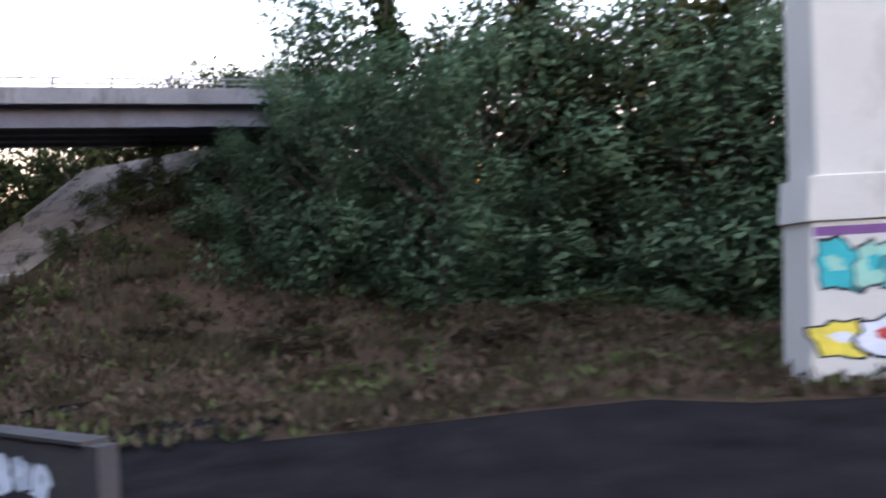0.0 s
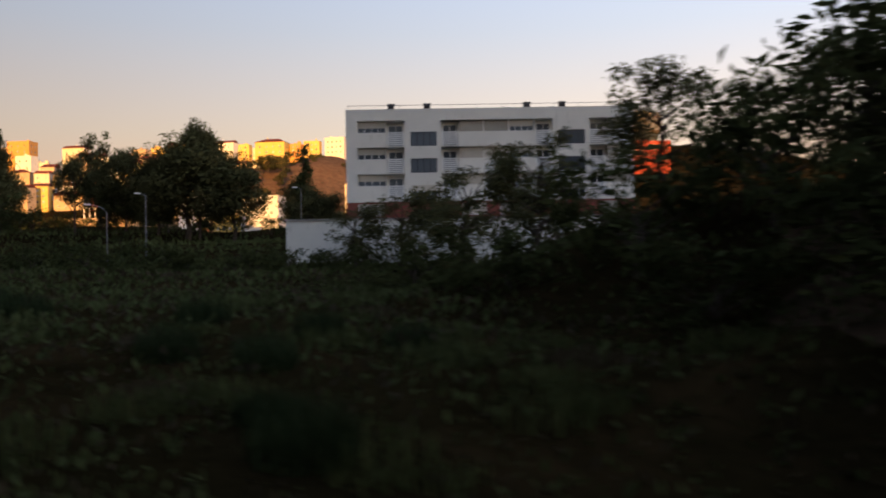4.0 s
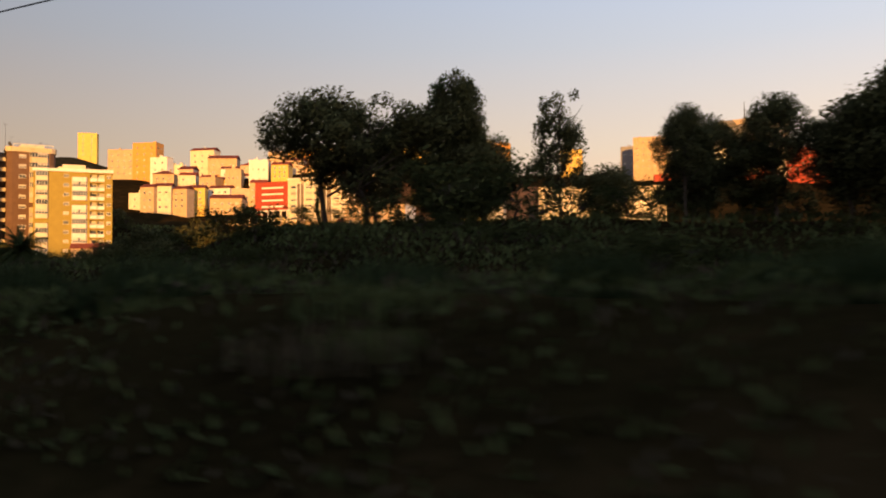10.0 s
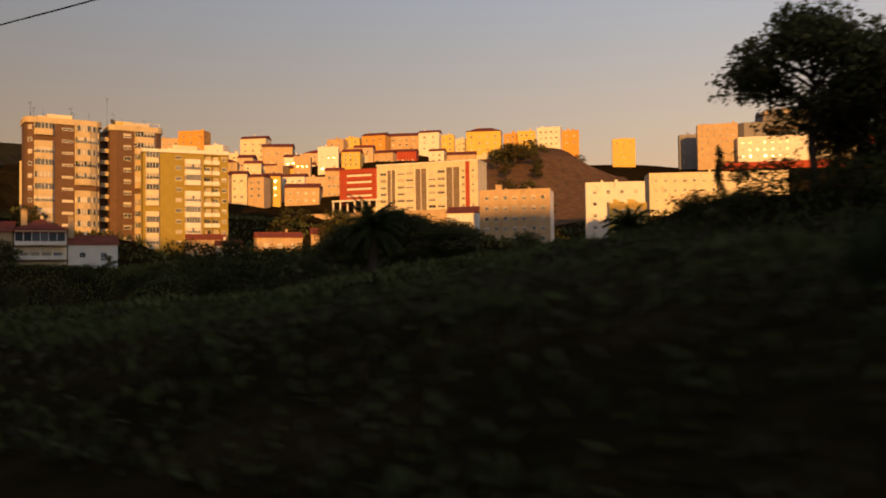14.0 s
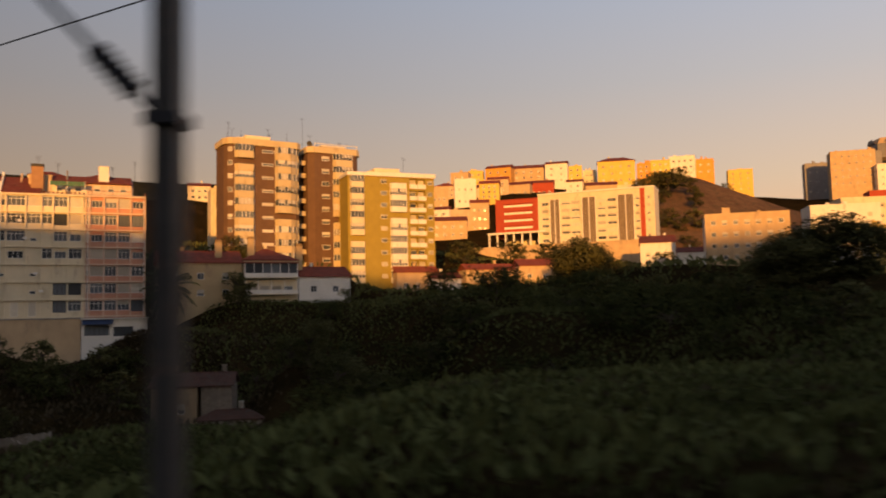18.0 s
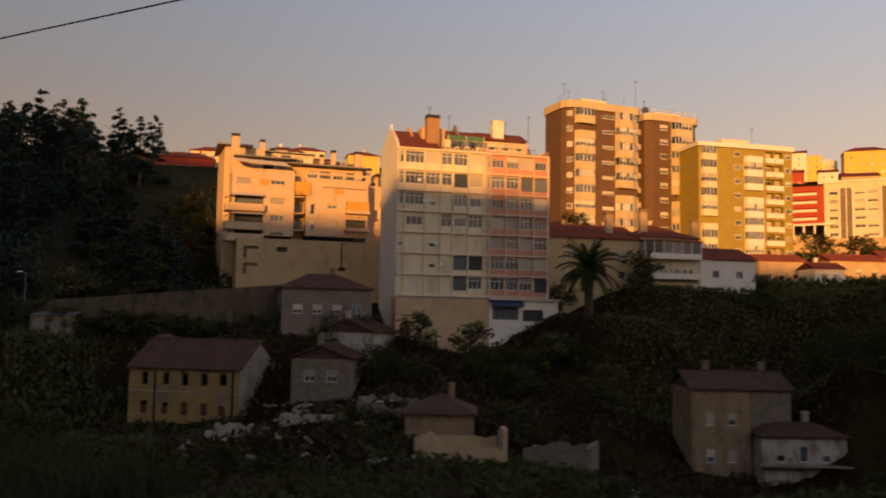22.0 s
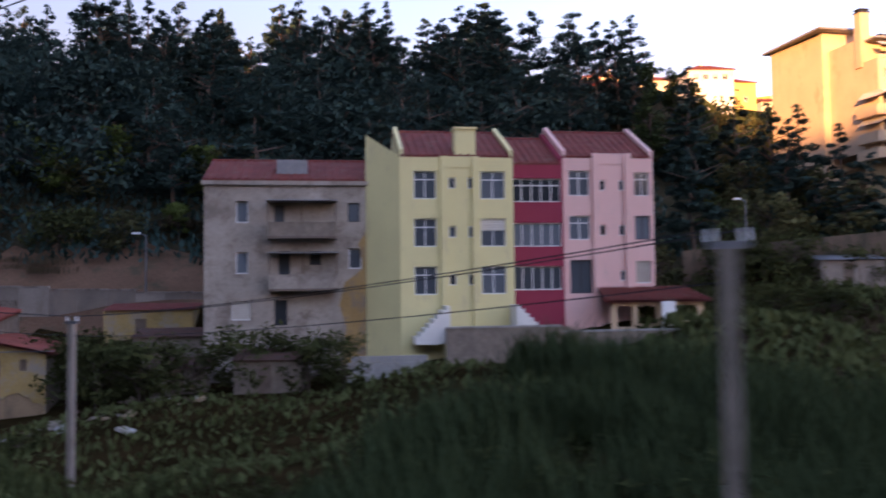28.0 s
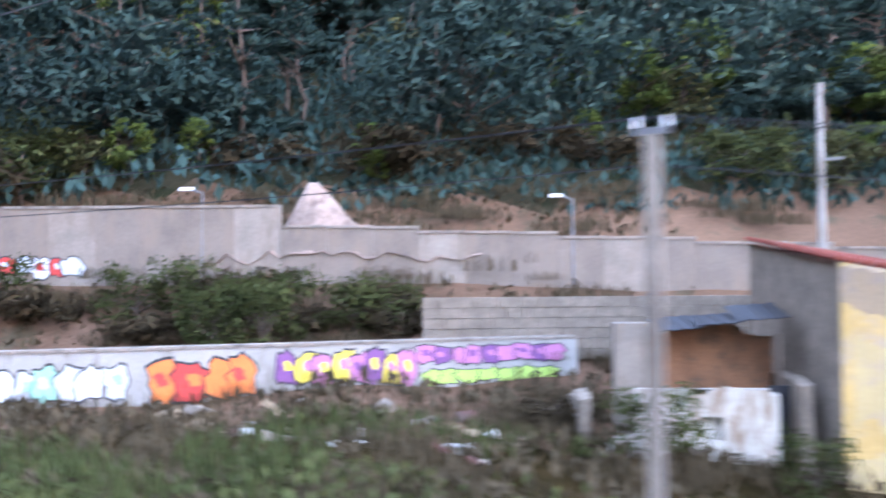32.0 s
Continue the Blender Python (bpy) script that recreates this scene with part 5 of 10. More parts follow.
def roof_clutter(ob, x0, x1, y0, y1, z, n, seed):
    """Tanks, vents and short masts on a flat roof."""
    rng = random.Random(seed)
    for k in range(n):
        x, y = rng.uniform(x0, x1), rng.uniform(y0, y1)
        bm = bmesh.new()
        if k % 3 == 0:
            box(bm, x, x + rng.uniform(1.0, 2.4), y, y + 1.2, z, z + rng.uniform(0.7, 1.6))
            part("roof_box", bm, RENDER_C, ob)
        elif k % 3 == 1:
            tube(bm, (x, y, z), (x, y, z + rng.uniform(0.7, 1.3)), 0.35, 0.3, 8)
            part("vent", bm, GALV, ob)
        else:
            tube(bm, (x, y, z), (x, y, z + rng.uniform(1.6, 3.2)), 0.05, 0.03, 5)
            part("pole", bm, DARK_METAL, ob)


def brown_tower():
    """Twin brown brick tower: pale chamfered bays of windows and balconies, white roof band, masts."""
    ob = thing("tower_block", pose(-230.5, 279.0, 8.0, 0, 0, 33.9), "twin brown brick tower block with columns of white balconies", "tower block")
    st, top, low = 3.36, 36.2, -4.0
    n = 12
    z0 = top - n * st
    one = [(0.3, 2.2), (0.9, 0.9), (2.0, 0.0), (18.2, 0.0), (19.4, 1.0), (19.8, 2.4), (19.8, 9.0), (0.3, 9.0)]
    two = [(22.6, 4.0), (22.6, 3.0), (24.2, 2.0), (35.6, 2.0), (36.8, 2.8), (37.4, 4.0), (37.4, 11.0), (22.6, 11.0)]
    for plan in (one, two):
        bm = bmesh.new()
        prism(bm, plan, low, top)
        part("tower_body", bm, BRICK_BROWN, ob)
        bm = bmesh.new()
        prism(bm, [(x + (0.35 if x > sum(p[0] for p in plan) / 8 else -0.35), y - 0.45 if y < 5 else y + 0.2) for x, y in plan], top + 0.003, top + 1.6)
        part("roof_band", bm, BAY_CREAM, ob, "pale roof parapet")
    bays = [((0, 0), [(2.4, 0.0), (3.0, -1.1), (6.9, -1.1), (7.5, 0.0)], 21), ((0, 0), [(12.7, 0.0), (13.2, -1.1), (16.6, -1.1), (18.2, -0.2), (19.2, 0.9)], 22), ((0, 2), [(29.3, 0.0), (29.8, -1.0), (34.6, -1.0), (35.2, 0.0)], 23)]
    for (x, y), plan, seed in bays:
        bay_stack(ob, pose(x, y, z0), plan, n, st, 1.75, BAY_CREAM, seed, 0.2)
    small_windows(ob, pose(0, 0, z0), [(9.4, k * st + 1.7) for k in range(n)], 2.9, 0.75, 24)
    small_windows(ob, pose(0, 2, z0), [(26.2, k * st + 1.3) for k in range(n)], 2.1, 1.25, 25)
    small_windows(ob, pose(0.9, 0.9, z0) @ pose(0, 0, 0, 0, 0, -42), [(0.1, k * st + 1.5) for k in range(n)], 1.2, 1.2, 26)
    small_windows(ob, pose(19.8, 2.6, z0) @ pose(0, 0, 0, 0, 0, 90), [(u, k * st + 1.5) for k in range(n) for u in (1.0, 4.0)], 1.2, 1.2, 27)
    # stair gallery between the two
    bm = bmesh.new()
    box(bm, 19.85, 22.55, 7.0, 7.3, low, top)
    part("stair_wall", bm, SLATE, ob)
    bm = bmesh.new()
    box(bm, 19.9, 22.5, 4.2, 5.4, 0, 1.2)
    gallery = mesh_of("gallery", bm, BAY_CREAM)
    for k in range(n):
        place("gallery", gallery, ob, pose(0, 0, z0 + k * st + 0.2))
    for x0, x1, y, z in ((6.0, 12.5, 3.0, 3.2), (27.0, 34.0, 4.5, 2.8)):
        bm = bmesh.new()
        box(bm, x0, x1, y, y + 4.0, top + 1.6, top + z)
        part("lift_house", bm, RENDER_C, ob)
    bm = bmesh.new()
    for u in (24.5, 27.5, 30.5, 33.5, 36.5):
        box(bm, u - 0.06, u + 0.06, 2.4, 2.52, top + 1.6, top + 2.6)
    box(bm, 24.4, 36.6, 2.4, 2.52, top + 2.6, top + 2.72)
    part("roof_railing", bm, RENDER_C, ob)
    roof_clutter(ob, 2, 17, 2, 7, top + 1.6, 9, 28)
    roof_clutter(ob, 24, 35, 4, 9, top + 1.6, 9, 29)
    for x, y, z in ((1.8, 3.5, 6.2), (2.6, 3.0, 4.6), (12.3, 4, 5.6), (13.0, 4.4, 4.4), (22.4, 6, 9.8), (24, 5, 5.2), (33.0, 6, 4.2)):
        aerial(ob, x, y, top + 1.5, top + z, 3, 0.7)
    bm = bmesh.new()
    for r, dy in ((0.9, 0.0), (0.6, 0.18), (0.2, 0.26)):
        tube(bm, (23.6, 4.0 + dy, top + 2.6), (23.7, 4.05 + dy, top + 2.66), r, r, 12)
    part("satellite_dish", bm, GALV, ob)
    return ob


brown_tower()


def olive_tower():
    ob = thing("tower_block", pose(-202.1, 289.9, 8.0, 0, 0, 25.7), "olive green tower block with white balcony columns", "tower block")
    w, d, top, st, n = 23.8, 13.0, 29.2, 3.1, 9
    z0 = top - n * st
    holes = [(16.9, 19.0, z0 + k * st + 0.2, z0 + k * st + 2.75) for k in range(n)] + [(19.2, 21.3, z0 + k * st + 0.2, z0 + k * st + 2.75) for k in range(n)]
    f, _, _ = side("front", w, d)
    bm = bmesh.new()
    facade(bm, f, w, -3.0, top, holes, 1.2)
    part("front_wall", bm, OLIVE, ob)
    bm = bmesh.new()
    box(bm, 16.6, 21.6, 1.2, 1.4, -2, top - 0.3)
    part("loggia_wall", bm, RENDER_C, ob)
    rng = random.Random(9)
    for u0, u1, a, b in holes:
        add_window(ob, pose(u0 + 0.15, 0.95, a), u1 - u0 - 0.3, b - a - 0.3, rng.choice(("blind", "half", "dark", "plain")))
    bm = bmesh.new()
    box(bm, 0.0, 2.15, -0.35, 0.1, 0.0, 1.15)
    front = mesh_of("balcony_front", bm, RENDER_W)
    for u0, _, a, _ in holes:
        place("balcony_front", front, ob, pose(u0 - 0.02, 0, a - 0.05))
    bay_stack(ob, pose(0, 0, z0), [(0.6, 0.0), (0.8, -0.7), (4.2, -0.7), (4.4, 0.0)], n, st, 1.45, RENDER_C, 31, 0.15)
    bay_stack(ob, pose(0, 0, z0), [(11.4, 0.0), (11.7, -0.8), (15.7, -0.8), (16.1, 0.0)], n, st, 1.45, RENDER_W, 32, 0.35)
    small_windows(ob, pose(0, 0, z0), [(8.9, k * st + 1.3) for k in range(n)], 1.6, 1.1, 33)
    small_windows(ob, pose(0, 0, z0), [(22.0, k * st + 1.3) for k in range(n)], 1.3, 1.1, 34)
    for s in ("left", "right", "back"):
        g, length, _ = side(s, w, d)
        bm = bmesh.new()
        facade(bm, g, length, -3.0, top, [])
        part("side_wall", bm, OLIVE, ob)
    for x0, x1, hh in ((-0.3, 4.8, 0.9), (4.803, 11.0, 1.0), (11.003, w + 0.3, 1.1)):
        bm = bmesh.new()
        box(bm, x0, x1, -0.5, d + 0.2, top + 0.004, top + hh)
        part("roof_band", bm, RENDER_W, ob)
    bm = bmesh.new()
    box(bm, 8.5, 15.5, 4, 9, top + 1.1, top + 2.9)
    part("lift_house", bm, RENDER_C, ob)
    roof_clutter(ob, 2, 21, 3, 10, top + 1.1, 7, 35)
    aerial(ob, 17.0, 5, top + 1.0, top + 6.2, 4, 0.8)
    return ob


olive_tower()


def long_block():
    """Long cream block with grey-brown slatted bays and white fins, and a red block joined to its end."""
    ob = thing("apartment_building", pose(-163.6, 419.5, 24.0, 0, 0, -18), "long cream apartment block with slatted bays and red end block", "apartment building")
    w, d, h, st, wr = 64.0, 14.0, 24.2, 2.95, 18.0
    rng = random.Random(10)
    f, _, _ = side("front", w, d)
    holes = []
    for k in range(4):
        z = h - 4.0 - k * 3.0
        holes.append((3.6, 15.6, z, z + 1.4))
    bm = bmesh.new()
    facade(bm, f, wr, 10.0, h - 0.6, holes, 0.6)
    box(bm, 0.2, wr, 0.7, 0.9, 10, h - 1)
    part("front_wall", bm, RED_PAINT, ob, "red painted end block")
    for u0, u1, a, b in holes:
        bm = bmesh.new()
        box(bm, u0, u1, 0.15, 0.35, a, a + 0.9)
        part("balcony", bm, RENDER_W, ob)
    holes = []
    cols = [(19.2 + 0.4, 22.4), (27.6, 31.0), (31.6, 35.0), (42.0, 45.2), (46.0, 49.4), (56.8, 58.2), (61.2, 62.4)]
    for k in range(6):
        z = h - 4.4 - k * st
        for a, b in cols:
            holes.append((a, b, z, z + 1.3))
    bm = bmesh.new()
    facade(bm, lambda u, i, z: (u + wr, i, z), w - wr, 0.0, h, [(a - wr, b - wr, c, e) for a, b, c, e in holes], 0.3)
    part("front_wall", bm, RENDER_C, ob)
    for u0, u1, a, b in holes:
        add_window(ob, pose(u0, 0.05, a), u1 - u0, b - a, rng.choice(("blind", "blind", "half", "shut", "plain")), far=True)
    for u0, u1 in ((23.0, 27.0), (36.0, 41.4), (50.0, 56.2)):
        bm = bmesh.new()
        z = 2.0
        while z < h - 2.2:
            box(bm, u0, u1, -0.25, -0.005, z, z + 0.55)
            z += 0.65
        part("slatted_bay", bm, SLATE, ob)
        for u in (u0, (u0 + u1) / 2, u1):
            bm = bmesh.new()
            box(bm, u - 0.14, u + 0.14, -0.5, -0.26, 0.5, h - 2.0)
            part("fin", bm, WHITE, ob)
    bm = bmesh.new()
    box(bm, 58.6, 60.4, -0.12, -0.005, 2, h)
    part("stair_strip", bm, RED_PAINT, ob)
    for s in ("left", "right", "back"):
        g, length, _ = side(s, w, d)
        bm = bmesh.new()
        facade(bm, g, length, 0.0 if s != "left" else 8.0, h, [])
        part("side_wall", bm, RENDER_C if s != "left" else RED_PAINT, ob)
    bm = bmesh.new()
    box(bm, wr, w + 0.2, -0.5, d + 0.2, h + 0.004, h + 0.6)
    part("roof_band", bm, RENDER_W, ob)
    bm = bmesh.new()
    box(bm, 0, wr, 0.0, d, h - 0.9, h - 0.62)
    part("roof", bm, RED_PAINT, ob)
    for k in range(7):
        bm = bmesh.new()
        u = -3 + k * 3.5
        box(bm, u, u + 0.6, -1.2, -0.6, 4.0, 9.2)
        part("column", bm, RENDER_W, ob)
    bm = bmesh.new()
    box(bm, -3.2, wr + 3, -1.4, 0.6, 9.2, 9.9)
    part("canopy", bm, RENDER_W, ob)
    bm = bmesh.new()
    box(bm, -20, w, -3.5, -1.5, -6.0, 4.0)
    part("retaining_wall", bm, TAN, ob)


long_block()


def domed_offices():
    """Grey office building with an eight-sided crown that bulges over its waist, a ring of slanted windows and two masts."""
    ob = thing("office_building", pose(219.0, 840.0, 105.0), "large grey office building with faceted crown and two masts", "office building")

    def ring(r, z, turn=22.5):
        return [(r * math.cos(radians(turn + 45 * k)), r * 0.7 * math.sin(radians(turn + 45 * k)), z) for k in range(8)]

    for name, mat, (r0, z0), (r1, z1) in (("waist", GREY_CLAD, (33, -20), (33, 18)), ("window_ring", GLASS, (33.2, 18), (35.6, 25.5)), ("soffit", SLATE, (35.6, 25.5), (39, 28)), ("crown", GREY_CLAD, (39, 28), (38.4, 41)), ("crown_roof", TAN, (38.4, 41), (35, 46.5))):
        a, b = ring(r0, z0), ring(r1, z1)
        for k in range(8):
            bm = bmesh.new()
            q = [Vector(a[k]), Vector(a[(k + 1) % 8]), Vector(b[(k + 1) % 8]), Vector(b[k])]
            c = sum(q, Vector()) / 4
            quad(bm, [c + (p - c) * 0.985 for p in q])
            quad(bm, [(c + (p - c) * 0.985) * 0.97 for p in q])
            part(name, bm, mat, ob)
    for k in range(8):
        a = radians(45 * k)
        bm = bmesh.new()
        m = Matrix.Translation((35.2 * math.cos(a), 24.6 * math.sin(a), 42.5)) @ Matrix.Rotation(a + math.pi / 2, 4, "Z")
        pts = [m @ Vector(p) for p in ((-7, -1.5, 0), (7, -1.5, 0), (3.2, -1.5, 3.4), (-3.2, -1.5, 3.4))]
        quad(bm, pts)
        for p, q in zip(pts, pts[1:] + pts[:1]):
            quad(bm, [p, q, q * 0.9, p * 0.9])
        part("dormer", bm, GREY_CLAD, ob)
    bm = bmesh.new()
    prism(bm, [(x * 0.88, y * 0.88) for x, y, _ in ring(38, 0)], 30, 46)
    part("core", bm, SLATE, ob)
    for k in range(7):
        bm = bmesh.new()
        box(bm, -14 + k * 4, -12 + k * 4, -3, 1, 46, 47.5 + (k % 3) * 0.9)
        part("roof_box", bm, TAN, ob)
    for u in (-6, 6):
        bm = bmesh.new()
        tube(bm, (u, -4, 46), (u, -4, 67), 0.6, 0.25, 6)
        part("mast", bm, DARK_METAL, ob)
    bm = bmesh.new()
    prism(bm, [(-60, -14), (-57, -20), (-37, -20), (-34, -14), (-34, 14), (-60, 14)], -20, 33)
    part("side_wing", bm, GREY_CLAD, ob)
    return ob


domed_offices()

# ---- the row of old houses below the wooded hill ----
ROW = pose(-338.8, 176.1, 0, 0, 0, 26)


def derelict_grey():
    ob = thing("house", ROW @ pose(-2.05, 0, -9.0), "derelict grey three-storey house with stained walls and sagging balconies", "house", "row of old houses")
    w, d, h = 13.25, 9.5, 13.0
    holes = [(2.2, 3.05, 9.95, 11.5), (2.2, 3.05, 6.3, 7.85), (1.9, 3.2, 3.0, 4.4), (4.9, 5.6, 9.9, 11.2), (10.15, 11.0, 10.0, 11.4), (10.2, 11.1, 6.6, 8.1), (10.2, 11.2, 3.2, 4.5), (5.2, 6.0, 6.2, 7.9), (7.4, 8.2, 6.9, 7.9), (4.9, 5.8, 2.6, 4.4)]
    f, _, _ = side("front", w, d)
    bm = bmesh.new()
    facade(bm, f, w, -2.0, h, holes, 0.3)
    part("front_wall", bm, OLD_GREY, ob)
    for n, (u0, u1, a, b) in enumerate(holes):
        add_window(ob, pose(u0, 0.08, a), u1 - u0, b - a, ("plain", "plain", "shut", "dark", "dark", "plain", "shut", "dark", "dark", "dark")[n])
    for s in ("left", "right", "back"):
        g, length, _ = side(s, w, d)
        bm = bmesh.new()
        facade(bm, g, length, -2.0, h, [])
        part("side_wall", bm, OLD_GREY, ob)
    bm = bmesh.new()
    box(bm, -0.15, w + 0.1, -0.25, -0.004, h - 0.35, h - 0.05)
    part("cornice", bm, OLD_GREY, ob)
    bm = bmesh.new()
    edge = [(9.6, -1.5), (9.75, 1.0), (10.0, 2.4), (9.5, 4.0), (9.9, 5.6), (11.2, 6.6), (10.9, 8.4), (11.5, 9.4), (13.55, 11.8), (13.55, -1.5)]
    quad(bm, [(u, -0.03, z) for u, z in edge])
    for (u0, z0), (u1, z1) in zip(edge, edge[1:] + edge[:1]):
        quad(bm, [(u0, -0.03, z0), (u1, -0.03, z1), (u1, -0.003, z1), (u0, -0.003, z0)])
    part("render_patch", bm, OLD_YELLOW, ob, "ochre rendered strip of wall")
    for z, u0, u1 in ((8.9, 4.5, 9.3), (5.2, 4.6, 9.4)):
        bm = bmesh.new()
        box(bm, u0, u1, -1.3, -0.005, z - 0.16, z)
        part("balcony_slab", bm, WOOD, ob)
        bm = bmesh.new()
        box(bm, u0, u1, -1.3, -1.22, z, z + 1.0)
        box(bm, u0, u0 + 0.08, -1.22, -0.01, z, z + 1.0)
        box(bm, u1 - 0.08, u1, -1.22, -0.01, z, z + 1.0)
        part("balcony_panel", bm, STONE if z > 7 else OLD_GREY, ob)
        for u in (u0 + 0.06, (u0 + u1) / 2, u1 - 0.06):
            bm = bmesh.new()
            tube(bm, (u, -1.25, z + 1.0), (u, -1.25, z + 2.5), 0.05, 0.05, 5)
            part("balcony_post", bm, WOOD, ob)
        bm = bmesh.new()
        box(bm, u0 - 0.1, u1 + 0.1, -1.45, -0.01, z + 2.5, z + 2.58)
        part("canopy", bm, GALV, ob)
    tiled_roof(ob, w, d, h, "gable", TILE, 2.0, 0.1)
    bm = bmesh.new()
    box(bm, 5.0, 7.2, 1.2, 2.8, h + 0.4, h + 1.7)
    part("roof_patch", bm, GALV, ob, "sheet-metal covering on the roof")


def row_house(x, w, d0, h, mat, label, holes, kinds, base=-9.0, chimney=None, glazed=()):
    """A three-storey row house; d0: how far its front stands before the row's line."""
    ob = thing("house", ROW @ pose(x, -d0, base), label, "house", "row of old houses")
    d = 9.5 + d0
    f, _, _ = side("front", w, d)
    bm = bmesh.new()
    facade(bm, f, w, -2.0, h, holes, 0.25)
    part("front_wall", bm, mat, ob)
    for (u0, u1, a, b), k in zip(holes, kinds):
        add_window(ob, pose(u0, 0.05, a), u1 - u0, b - a, k)
    for s in ("left", "right", "back"):
        g, length, _ = side(s, w, d)
        bm = bmesh.new()
        facade(bm, g, length, -2.0, h, [])
        part("side_wall", bm, mat, ob)
    tiled_roof(ob, w, d, h, "gable", TILE, 2.7, 0.02, mat)
    for u in (0.0, w - 0.28):
        bm = bmesh.new()
        for a, b in (((u, -0.02, h), (u, d / 2, h + 2.75)), ((u, d / 2, h + 2.75), (u, d + 0.02, h))):
            p = [Vector(a), Vector(b), Vector(b) + Vector((0.28, 0, 0)), Vector(a) + Vector((0.28, 0, 0))]
            quad(bm, p)
            quad(bm, [q + Vector((0, 0, 0.5)) for q in p])
            for k in range(4):
                quad(bm, [p[k], p[(k + 1) % 4], p[(k + 1) % 4] + Vector((0, 0, 0.5)), p[k] + Vector((0, 0, 0.5))])
        part("gable_coping", bm, mat, ob)
    if chimney:
        bm = bmesh.new()
        box(bm, chimney, chimney + 1.5, 0.1, 1.3, h - 0.2, h + 2.0)
        box(bm, chimney - 0.1, chimney + 1.6, 0.0, 1.4, h + 2.003, h + 2.15)
        part("chimney", bm, mat, ob)
    return ob


derelict_grey()
big = [(1.0, 2.6, 12.0), (1.0, 2.6, 8.6), (1.0, 2.6, 5.2), (5.8, 7.6, 12.0), (5.8, 7.6, 8.6), (5.8, 7.6, 5.2)]
small = [(3.5, 4.0, 12.2), (4.9, 5.35, 12.2), (3.5, 4.0, 8.7), (4.9, 5.35, 8.7), (3.5, 4.0, 5.3), (4.9, 5.35, 5.3)]
yellow = row_house(11.7, 8.2, 2.2, 14.5, PASTEL_Y, "pale yellow three-storey row house with tiled roof", [(a, b, z - 0.55, z + 1.45) for a, b, z in big] + [(a, b, z, z + 0.8) for a, b, z in small],
                   ("glazed", "glazed", "glazed", "glazed", "half", "glazed") + ("single",) * 6, chimney=4.0)
bm = bmesh.new()
for dy in (0.0, 0.25):
    quad(bm, [(0.02, 0.02 + dy, -2.0), (-2.3, 2.1 + dy, -2.0), (-2.3, 2.1 + dy, 16.4), (0.02, 0.02 + dy, 14.5)])
quad(bm, [(0.02, 0.02, 14.5), (-2.3, 2.1, 16.4), (-2.3, 2.35, 16.4), (0.02, 0.27, 14.5)])
quad(bm, [(-2.3, 2.1, -2.0), (-2.3, 2.35, -2.0), (-2.3, 2.35, 16.4), (-2.3, 2.1, 16.4)])
part("side_wall", bm, PASTEL_Y, yellow)
crimson = row_house(19.95, 4.0, 0.9, 14.2, CRIMSON, "dark crimson row house with wide glazed galleries", [(0.15, 3.85, z, z + 1.75) for z in (11.4, 8.1, 4.9)], ("glazed", "plain", "plain"))
pink = row_house(24.0, 7.1, 0.6, 14.8, PASTEL_P, "pale pink three-storey row house with tiled roof", [(0.5, 2.1, 11.9, 13.8), (0.5, 2.1, 8.6, 10.4), (0.5, 2.2, 4.6, 7.1), (5.6, 6.8, 11.9, 13.7), (5.6, 6.8, 8.6, 10.4), (5.6, 6.8, 5.3, 7.0), (2.9, 3.35, 12.3, 13.1), (4.4, 4.85, 12.3, 13.1), (2.9, 3.35, 8.9, 9.7), (4.4, 4.85, 8.9, 9.7), (4.4, 4.85, 5.5, 6.3)],
                 ("glazed", "glazed", "dark", "glazed", "dark", "shut") + ("single",) * 5)
for ob, u0, u1, h in ((yellow, 2.9, 5.7, 14.5), (pink, 2.3, 5.3, 15.1)):
    bm = bmesh.new()
    for a, b in ((u0, u0 + 0.5), (u1 - 0.5, u1)):
        box(bm, a, b, -0.25, -0.004, -1.5, h)
    box(bm, u0 + 0.5, u1 - 0.5, -0.06, -0.004, h - 0.8, h)
    part("pilaster", bm, PASTEL_Y if ob is yellow else PASTEL_P, ob)
# lean-to and yard wall before the row
porch = thing("lean_to", ROW @ pose(26.5, -3.6, -9.0), "tiled lean-to porch with brick base", "porch")
bm = bmesh.new()
quad(bm, [(-0.5, -0.4, 4.1), (7.5, -0.4, 4.1), (6.8, 2.9, 5.0), (0, 2.9, 5.0)])
quad(bm, [(-0.5, -0.4, 3.95), (7.5, -0.4, 3.95), (6.8, 2.9, 4.85), (0, 2.9, 4.85)])
for k in range(18):
    tube(bm, (-0.3 + k * 0.44, -0.42, 4.15), (0.1 + k * 0.39, 2.9, 5.05), 0.09, 0.09, 4, caps=False)
part("roof", bm, TILE, porch)
bm = bmesh.new()
facade(bm, lambda u, i, z: (u, i, z), 7.0, -1.0, 4.0, [(0.5, 1.6, 2.2, 3.7), (2.0, 3.4, 2.4, 3.7), (4.8, 6.4, 2.6, 3.7)], 0.3)
part("wall", bm, TAN, porch)
bm = bmesh.new()
box(bm, 3.6, 4.6, -0.5, -0.4, 1.6, 4.0)
part("white_panel", bm, WHITE, porch)
yard = thing("yard_wall", ROW @ pose(14.5, -5.2, -11.0), "stained rubble garden wall before the row houses", "wall")
bm = bmesh.new()
box(bm, 0, 8.5, 0, 0.4, -2, 4.4)
box(bm, 8.5, 20, 0, 0.4, -2, 4.0)
part("wall", bm, STONE, yard)
bm = bmesh.new()
